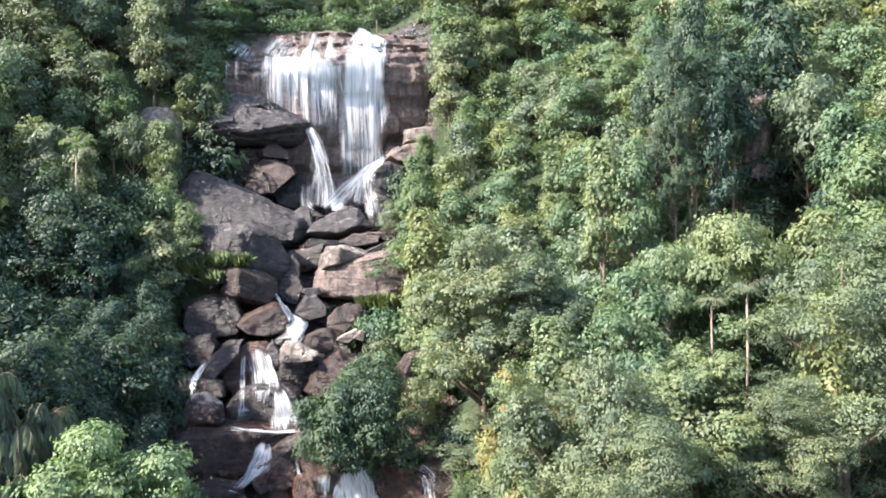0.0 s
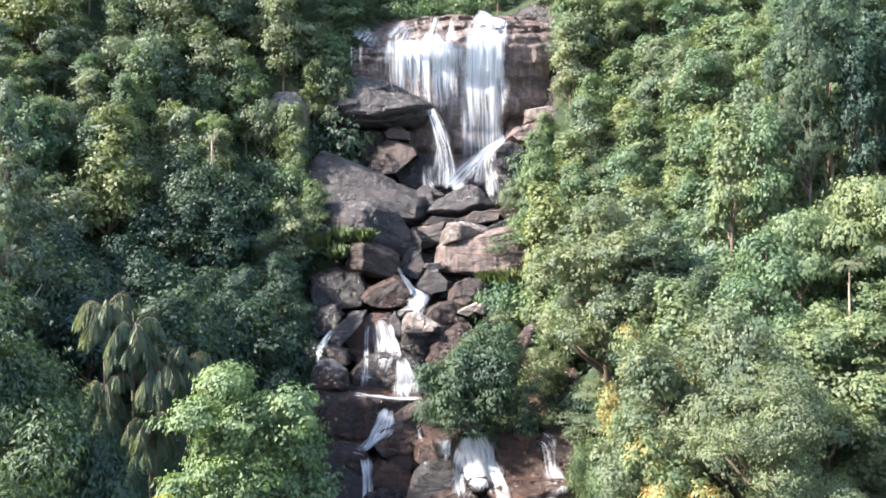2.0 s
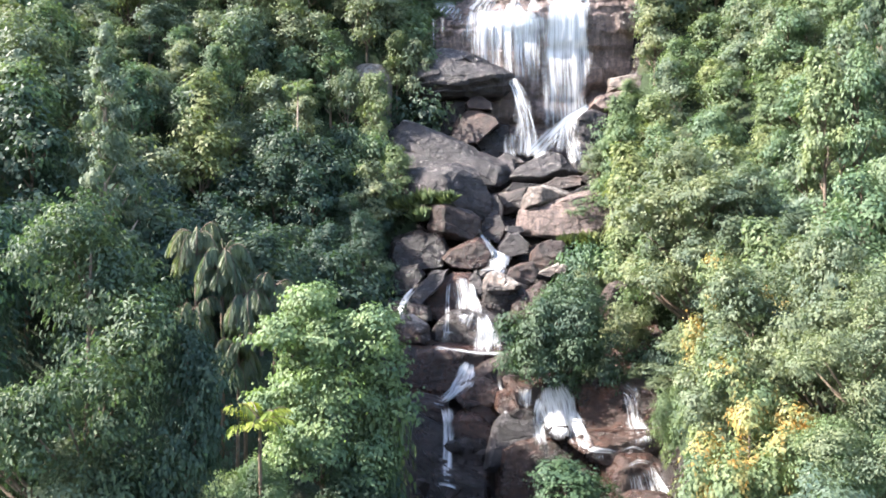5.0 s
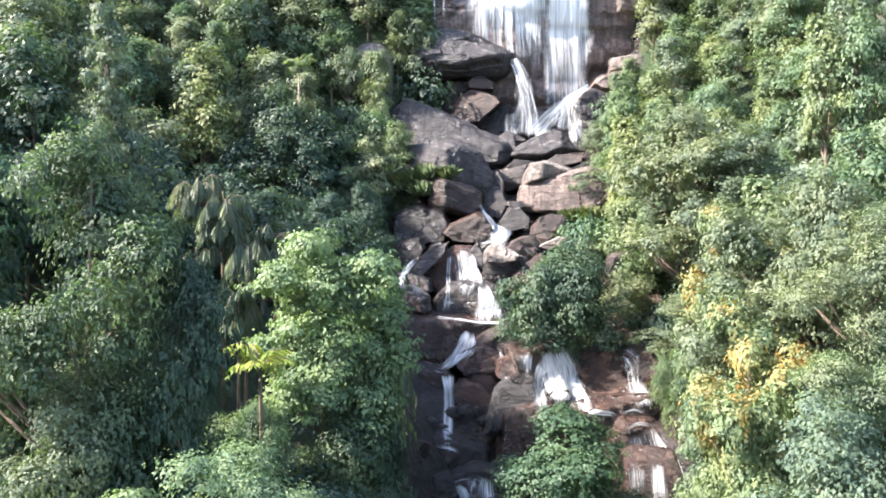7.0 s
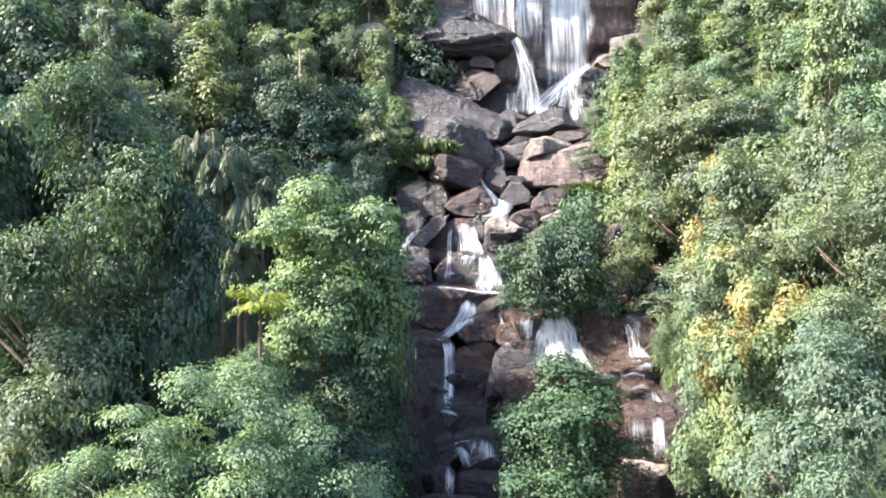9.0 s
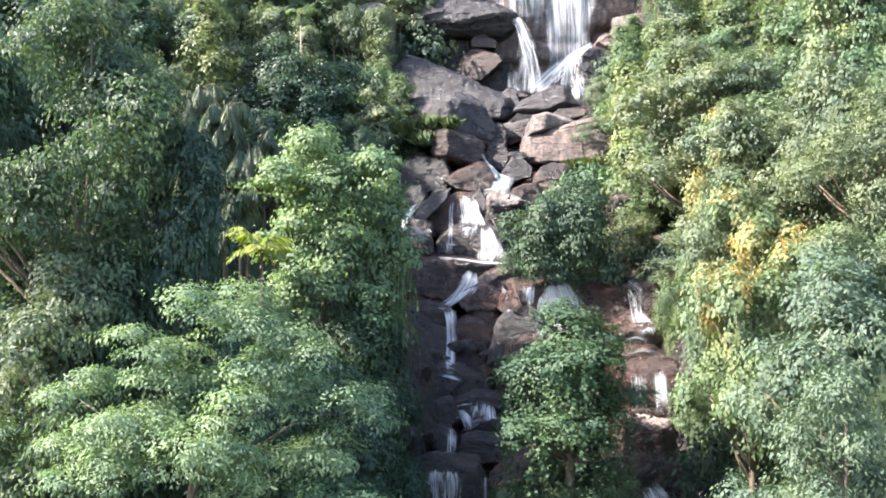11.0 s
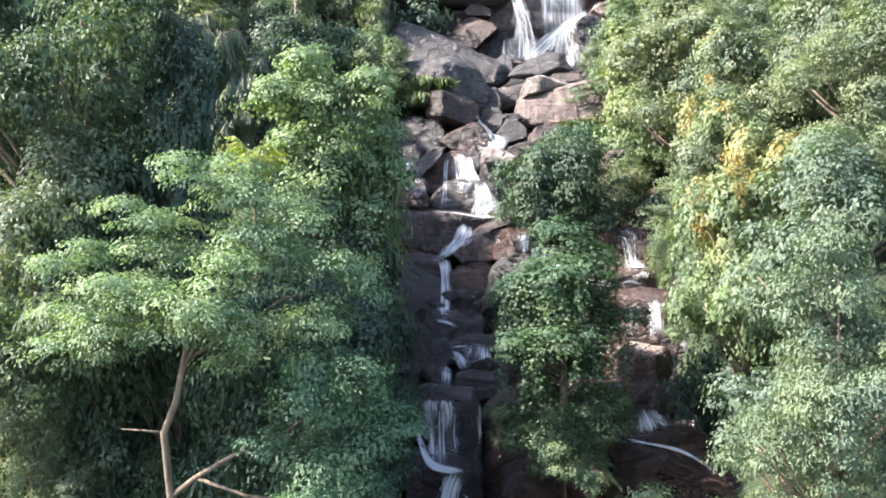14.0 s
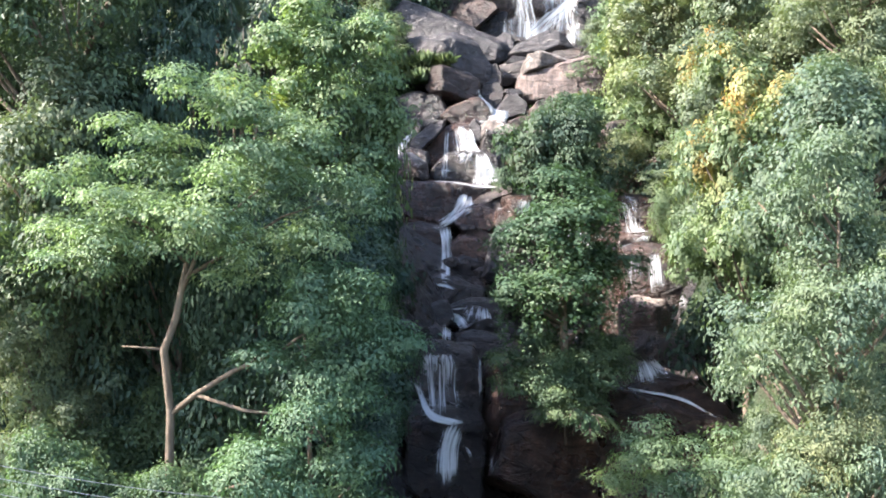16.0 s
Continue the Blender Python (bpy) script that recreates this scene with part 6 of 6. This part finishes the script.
plant("young_deep", -9.3, 44.0, -4.5, 1.09, 1.95, 255)
plant("fine", -19.8, 42.0, -2.5, 0.75, 0.95, 322)
plant("young_tree", -15.0, 45.0, -3.7, 0.88, 1.08, 29)
plant("thicket", -18.5, 41.0, 0.4, 1.17, 1.27, 96)
plant("thicket", -12.1, 57.0, 15.7, 0.75, 1.17, 163)
plant("thicket", -13.9, 58.0, 15.4, 0.71, 1.04, 230)
plant("thicket", -10.0, 43.0, -0.3, 1.14, 1.33, 297)
plant("wall", -19.3, 43.5, 1.9, 0.84, 1.11, 4)
plant("young_tree", -17.2, 37.0, -2.8, 0.61, 0.89, 71)
plant("thicket", -15.9, 42.0, 0.1, 1.03, 0.98, 138)
plant("giant_deep", -5.2, 45.0, -5.2, 0.57, 0.63, 205)
plant("tall_deep", -6.6, 42.0, -5.4, 0.87, 0.93, 272)
plant("young_deep", -19.1, 45.0, 0.3, 1.08, 2.30, 339)
plant("giant_deep", -5.9, 50.0, -5.7, 0.75, 0.96, 46)
plant("draped", 9.1, 60.0, 6.1, 1.28, 0.91, 40)
plant("dome", 13.4, 99.0, 19.4, 1.14, 1.46, 0)
plant("thicket", 24.3, 88.0, 12.9, 0.81, 1.75, 247)
plant("thicket", 23.1, 50.0, 20.2, 0.86, 1.16, 314)
plant("thicket", 25.6, 50.0, 20.2, 0.76, 1.29, 21)
plant("tall_deep", -5.0, 63.0, 3.0, 0.89, 1.44, 88)
plant("shrub", -4.7, 64.0, 12.0, 0.92, 3.94, 155)
plant("tall_deep", -4.2, 64.0, -2.2, 0.85, 1.62, 222)
plant("young_deep", -4.8, 60.0, -1.7, 0.77, 1.46, 289)
plant("young_deep", -6.8, 60.0, 6.6, 1.04, 1.29, 356)
plant("shrub_deep", -9.8, 57.0, 13.0, 1.28, 1.03, 63)
plant("thicket", 7.6, 60.5, 3.9, 1.05, 1.01, 130)
plant("thicket", 9.1, 59.5, 2.5, 0.91, 0.84, 197)
plant("tipped", 20.1, 54.5, 5.2, 0.95, 1.42, 10)
plant("wall", 19.1, 42.0, 0.1, 0.88, 1.14, 331)
plant("wall", 24.1, 66.0, 6.6, 1.03, 1.14, 38)
plant("fine", 16.3, 34.0, -2.1, 0.94, 1.26, 105)
plant("fine", 17.6, 39.0, -3.8, 0.62, 1.06, 172)
plant("fine", 16.4, 33.0, -3.2, 0.65, 0.75, 239)
plant("fine", 25.9, 51.0, 15.1, 1.11, 1.12, 306)
plant("wall", 29.0, 67.0, 16.7, 1.13, 0.87, 13)
plant("big_grey", 26.6, 57.0, 12.6, 0.70, 1.23, 80)
plant("big_grey", 27.1, 92.0, 22.2, 1.22, 1.25, 30)
plant("big_grey", 31.3, 89.0, 25.5, 1.01, 0.93, 214)
plant("wall", 28.6, 97.0, 25.6, 1.22, 0.59, 281)
plant("wall", 29.3, 92.0, 16.7, 1.22, 0.59, 348)
plant("tipped", 23.3, 66.0, 13.7, 0.84, 1.32, 55)
plant("spreading", 53.9, 86.0, 28.9, 1.19, 1.91, 122)
plant("spreading", 47.3, 88.0, 25.8, 1.06, 1.88, 189)
plant("big_yellow", 38.2, 66.0, 18.0, 1.02, 0.95, 256)
plant("fine", 53.3, 66.0, 16.7, 1.83, 1.77, 323)
plant("wall", 26.6, 58.0, 11.3, 1.15, 1.18, 30)
plant("wall", 22.1, 60.0, 10.4, 0.94, 1.14, 97)
plant("fine", 43.9, 61.0, 17.0, 1.21, 1.05, 164)
plant("round_grey", 58.2, 78.0, 29.9, 0.92, 1.29, 231)
plant("giant_deep", 55.7, 106.0, 39.1, 0.73, 1.45, 298)
plant("tall", 47.2, 96.0, 37.8, 0.90, 1.60, 5)
plant("tall_yellow", 44.2, 98.0, 38.1, 1.10, 1.70, 72)
plant("hazy_tall", 47.4, 101.0, 40.1, 0.95, 1.80, 12)
plant("giant_deep", 55.0, 100.0, 43.4, 0.52, 1.21, 139)
plant("tall_deep", 60.5, 99.0, 44.1, 0.84, 1.82, 206)
plant("tall_deep", 64.9, 113.0, 57.6, 1.07, 2.09, 273)
plant("tall_deep", 66.0, 104.0, 52.0, 1.10, 1.60, 77)
plant("tall_deep", 69.5, 112.0, 62.0, 1.10, 1.20, 17)
plant("twin", 58.9, 103.0, 38.7, 1.45, 1.79, 0)
plant("tall_deep", 77.8, 112.0, 50.3, 2.12, 2.67, 47)
plant("tall", 76.7, 95.0, 41.7, 1.53, 1.71, 114)
plant("tall_deep", 70.8, 110.0, 45.1, 1.56, 2.25, 181)
plant("tall_deep", 53.7, 115.0, 38.0, 1.11, 1.60, 248)
plant("round_grey", 77.6, 104.0, 47.7, 1.22, 2.17, 315)
plant("areca", 50.4, 77.0, 32.6, 0.95, 0.95, 0)
plant("areca", 47.0, 78.0, 32.6, 0.80, 0.80, 40)
plant("areca", -40.0, 135.0, 51.2, 0.90, 0.90, 70)
plant("tall_palm", -22.2, 131.0, 41.5, 1.00, 1.00, 0)
plant("fishtail", -20.2, 70.0, 22.5, 1.00, 1.00, 0)
plant("fishtail", -17.6, 68.5, 21.5, 1.00, 0.97, 70)
plant("fishtail", -15.6, 68.0, 18.4, 0.95, 0.95, 140)
plant("fishtail", -13.6, 69.5, 19.4, 0.90, 0.93, 215)
plant("fishtail", -15.9, 66.5, 15.2, 0.85, 0.90, 290)
plant("fishtail", -19.6, 67.5, 17.2, 0.90, 0.95, 330)
plant("mid_palm", -11.9, 56.0, 17.3, 0.95, 0.95, 30)
plant("young_palm", -56.6, 110.0, 42.9, 1.60, 1.60, 30)
plant("grass", -4.9, 132.8, 42.0, 1.0, 1.0, 296)
plant("grass", -2.8, 132.4, 42.5, 1.1, 1.1, 104)
plant("grass", -0.5, 132.2, 42.3, 1.0, 1.0, 346)
plant("grass", 1.1, 132.2, 42.8, 0.8, 0.8, 292)
plant("grass", -3.6, 132.0, 39.9, 1.1, 1.1, 94)
plant("grass", -7.4, 133.0, 41.3, 1.2, 1.2, 340)
plant("grass", 19.9, 132.5, 35.9, 1.0, 1.0, 290)
plant("grass", 22.4, 131.5, 35.8, 1.2, 1.2, 320)
plant("fern", 10.4, 58.0, 2.3, 1.25, 1.25, 0)
plant("young_tree", 22.9, 57.0, 3.5, 0.94, 1.19, 22)
plant("thicket", 11.7, 61.0, 4.2, 0.93, 0.94, 89)
plant("thicket", -11.3, 36.5, 1.5, 0.74, 0.80, 156)
plant("thicket", -15.2, 36.5, 1.5, 0.82, 0.85, 223)
plant("fern", 7.7, 61.0, 8.6, 0.80, 0.80, 30)
plant("sapling", 11.8, 46.0, 1.8, 1.10, 1.25, 290)
plant("sapling", 13.6, 44.0, 1.8, 1.05, 1.01, 357)
plant("sapling", 15.0, 42.0, 2.4, 1.16, 1.14, 64)
plant("sapling", 12.2, 40.0, 0.8, 1.03, 1.09, 131)
plant("sapling", 10.0, 42.0, 1.3, 0.85, 1.06, 198)
plant("sapling", 14.4, 38.0, 1.5, 0.98, 1.12, 265)
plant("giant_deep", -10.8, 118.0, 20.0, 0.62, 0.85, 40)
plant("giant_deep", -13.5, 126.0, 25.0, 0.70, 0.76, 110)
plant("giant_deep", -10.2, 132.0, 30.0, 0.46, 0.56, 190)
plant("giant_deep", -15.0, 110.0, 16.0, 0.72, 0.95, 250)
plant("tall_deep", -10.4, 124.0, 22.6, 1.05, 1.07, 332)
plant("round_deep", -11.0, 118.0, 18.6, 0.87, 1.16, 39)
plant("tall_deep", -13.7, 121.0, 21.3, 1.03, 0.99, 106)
plant("shrub", -8.8, 138.0, 37.0, 1.82, 2.21, 173)
plant("shrub", -10.3, 140.0, 40.5, 1.51, 1.64, 240)
plant("shrub", 29.3, 158.0, 48.3, 1.33, 2.80, 307)
plant("shrub", 26.4, 122.0, 29.2, 2.20, 1.74, 14)
plant("shrub", 20.9, 124.0, 28.0, 1.34, 2.28, 81)
plant("shrub_deep", -5.4, 163.0, 52.3, 2.55, 3.35, 148)
plant("shrub_deep", -9.7, 117.0, 20.3, 1.69, 2.60, 215)
plant("shrub_deep", -5.9, 113.0, 17.7, 0.95, 2.63, 282)
plant("shrub_deep", 26.0, 99.0, 19.1, 1.07, 1.56, 349)
plant("round_deep", 33.5, 150.0, 40.0, 1.32, 1.41, 56)
plant("tall", -20.7, 158.0, 56.0, 1.34, 1.53, 123)
plant("tall_yellow", -11.2, 152.0, 49.5, 0.87, 1.42, 190)
plant("tall_yellow", -8.7, 163.0, 62.5, 0.83, 1.20, 257)
plant("tall", -5.6, 168.0, 59.2, 1.75, 1.74, 324)
plant("round_deep", -18.3, 140.0, 33.5, 1.65, 1.88, 31)
plant("tall_yellow", -7.3, 171.0, 64.9, 1.57, 1.73, 98)
plant("tall", -3.7, 176.0, 71.3, 1.50, 1.39, 165)
plant("round_grey", -5.0, 165.0, 58.9, 1.09, 1.67, 232)
plant("round_grey", -12.5, 170.0, 64.7, 1.37, 1.90, 299)
plant("round_grey", -17.1, 155.0, 54.2, 0.80, 1.38, 6)
plant("shrub_deep", -15.8, 148.0, 48.8, 1.60, 2.11, 73)
plant("shrub", -11.6, 146.0, 47.8, 1.40, 1.96, 140)
plant("tall_yellow", -13.2, 153.0, 50.7, 0.68, 1.34, 207)
plant("round_yellow", 47.6, 168.0, 70.6, 1.29, 1.71, 274)
plant("tall", 41.5, 180.0, 83.2, 1.36, 1.11, 341)
plant("round_yellow", 47.0, 160.0, 56.2, 1.22, 1.83, 48)
plant("shrub", 42.4, 164.0, 60.9, 1.38, 1.91, 115)
plant("round_deep", -22.4, 130.0, 34.4, 1.15, 1.88, 182)
plant("tall_deep", -26.1, 133.0, 37.5, 1.38, 1.55, 249)
plant("tall", -4.2, 176.0, 80.5, 1.50, 1.10, 316)
plant("round", -0.9, 184.0, 86.9, 1.15, 0.83, 23)
plant("tall_yellow", 42.3, 181.0, 85.9, 1.37, 1.07, 90)
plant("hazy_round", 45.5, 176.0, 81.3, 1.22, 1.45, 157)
plant("shrub", 15.4, 188.0, 89.6, 1.58, 1.78, 224)
plant("shrub", 23.1, 190.0, 91.1, 1.60, 1.73, 291)
plant("shrub_deep", 32.3, 192.0, 93.6, 1.85, 1.38, 358)
plant("shrub", 9.2, 186.0, 89.1, 1.57, 1.44, 65)
plant("round", 37.6, 192.0, 93.3, 1.20, 1.08, 132)
plant("round", 20.8, 205.0, 98.3, 1.28, 1.00, 199)
plant("tall", 30.5, 206.0, 99.1, 1.56, 0.86, 266)
plant("round", 10.0, 203.0, 96.5, 1.27, 1.04, 333)
plant("round_deep", -23.4, 186.0, 82.2, 1.64, 1.61, 40)
plant("tall_deep", -15.9, 188.0, 84.2, 1.78, 1.11, 107)
plant("round_deep", -10.3, 190.0, 86.1, 1.54, 1.23, 174)
plant("tall", -4.5, 192.0, 88.1, 1.63, 0.81, 241)
plant("round", 3.9, 194.0, 90.2, 1.22, 0.93, 308)
plant("tall_deep", 10.1, 195.0, 92.1, 1.47, 0.74, 15)


def rubble():
    """Loose stones between the boulders."""
    rng = random.Random(21)
    for mat, seeds in (("dark", (201, 202, 203)), ("grey", (204, 205)), ("red", (206, 207)), ("pale", (208,))):
        shapes = []
        for sd in seeds:
            me = block_mesh("stone", 1.0, 0.85, 0.7, sd, 8 if sd % 2 else 5, 0.45)
            me.materials.append(ROCK[mat])
            shapes.append(me)
        for _ in range({"dark": 70, "grey": 40, "red": 30, "pale": 10}[mat]):
            y = rng.uniform(62, 166)
            x = float(course(y)[0]) + rng.gauss(0, 0.42) * float(half_bed(y))
            s = rng.uniform(0.6, 1.0) ** 2 * 1.15
            ob = new("stone", rng.choice(shapes))
            ob.matrix_world = pose(x, y, rooted(x, y) + 0.25 * s, rng.uniform(-25, 25), rng.uniform(-25, 25), rng.uniform(0, 360)) @ Matrix.Diagonal((s * rng.uniform(0.8, 1.4), s, s, 1))
            tagged(ob, "loose broken stone wedged between the boulders", "stone", "stones of the stream bed")


rubble()


# ---- the woods on both sides ----
def woods():
    rng = random.Random(4)
    # left: kinds whose leaf colour carries the slope's shade
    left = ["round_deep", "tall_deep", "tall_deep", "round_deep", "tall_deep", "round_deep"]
    right = ["round", "tall", "tall_yellow", "round_grey", "tall_yellow", "tall", "round_yellow", "hazy_tall", "round"]
    # far_left: mixes in trees with the haze painted into their leaves
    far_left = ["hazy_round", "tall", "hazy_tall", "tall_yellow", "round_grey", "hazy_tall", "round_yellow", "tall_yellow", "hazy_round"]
    y = 66.0
    while y < 214:
        step = 7.0 if y < 175 else 8.0
        x = -20 - 0.42 * y
        far = 26 + 0.86 * min(y, 110) - 0.2 * max(0, y - 110)
        while x < far:
            px, py = x + rng.uniform(-2, 2), y + rng.uniform(-2, 2)
            d = px - float(course(py)[0])
            hb = float(half_bed(py))
            x += step * rng.uniform(0.85, 1.2)
            if bare(px + 1.8, py) or bare(px - 1.8, py) or bare(px, py + 2.0):
                continue
            if 69.5 < px < 74 and 97 < py < 106 or 57 < px < 64 and 92 < py < 103 or 43.5 < px < 55 and 69 < py < 82 or -25 < px < -11 and 62 < py < 73 or -20 < px < -10 and 134 < py < 158:
                continue
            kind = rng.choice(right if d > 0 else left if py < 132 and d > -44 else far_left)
            # the hollow's shade is put into the leaf colour as well
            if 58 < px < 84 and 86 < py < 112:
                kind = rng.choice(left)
            s = rng.uniform(0.85, 1.3) * (1.1 if abs(d) > hb + 8 else 0.7)
            plant(kind, px, py, rooted(px, py) - 0.5, s, s * rng.uniform(0.9, 1.25), rng.uniform(0, 360))
        y += step * (0.5 if 150 < y < 178 else 0.92)


woods()


def undergrowth():
    """Low leaves over the forest floor."""
    rng = np.random.default_rng(9)
    n = 70000
    y = np.concatenate([rng.uniform(38, 215, n - 20000), rng.uniform(168, 215, 20000)])
    x = rng.uniform(-1, 1, n) * (30 + 0.45 * y) + 0.2 * y * (y < 130)
    ok = ~bare(x, y)
    x, y = x[ok], y[ok]
    z = height(x, y) + rng.uniform(0.0, 1.8, len(x))
    P = np.stack([x, y, z], 1)
    D = rng.normal(size=P.shape) * 0.7 + np.array([0, -0.3, 0.2])
    N = rng.normal(size=P.shape) * 0.4 + np.array([0, -0.4, 1.0])
    high = y > 160
    z[high] += rng.uniform(0, 2.2, high.sum())
    P[:, 2] = z
    L = rng.uniform(0.25, 0.6, len(x)) * np.interp(y, (40, 80), (0.5, 1.0))
    me = leaf_mesh("undergrowth", P, D, N, L, L * 0.55, simple=True)
    me.materials.append(LEAF["deep"])
    tagged(new("undergrowth", me), "low dark undergrowth covering the forest floor", "undergrowth", kind="stuff")


undergrowth()


# ---- overhead cables ----
def cable(x0, y0, z0, x1, y1, z1):
    pts = []
    for i in range(13):
        t = i / 12
        pts.append((x0 + (x1 - x0) * t, y0 + (y1 - y0) * t, z0 + (z1 - z0) * t - 0.5 * math.sin(math.pi * t)))
    v, f = tube(pts, [0.013] * 13, 6)
    me = mesh_of("cable", v, f, True)
    me.materials.append(CABLE)
    tagged(new("overhead_cable", me), "thin grey overhead cable in front of the trees", "cable", "overhead cables")


cable(-20.5, 27.6, 9.1, -4.4, 35.0, 4.1)
cable(-20.5, 27.6, 8.7, -4.4, 35.0, 3.5)
cable(-20.5, 27.6, 8.1, -4.4, 35.0, 3.0)
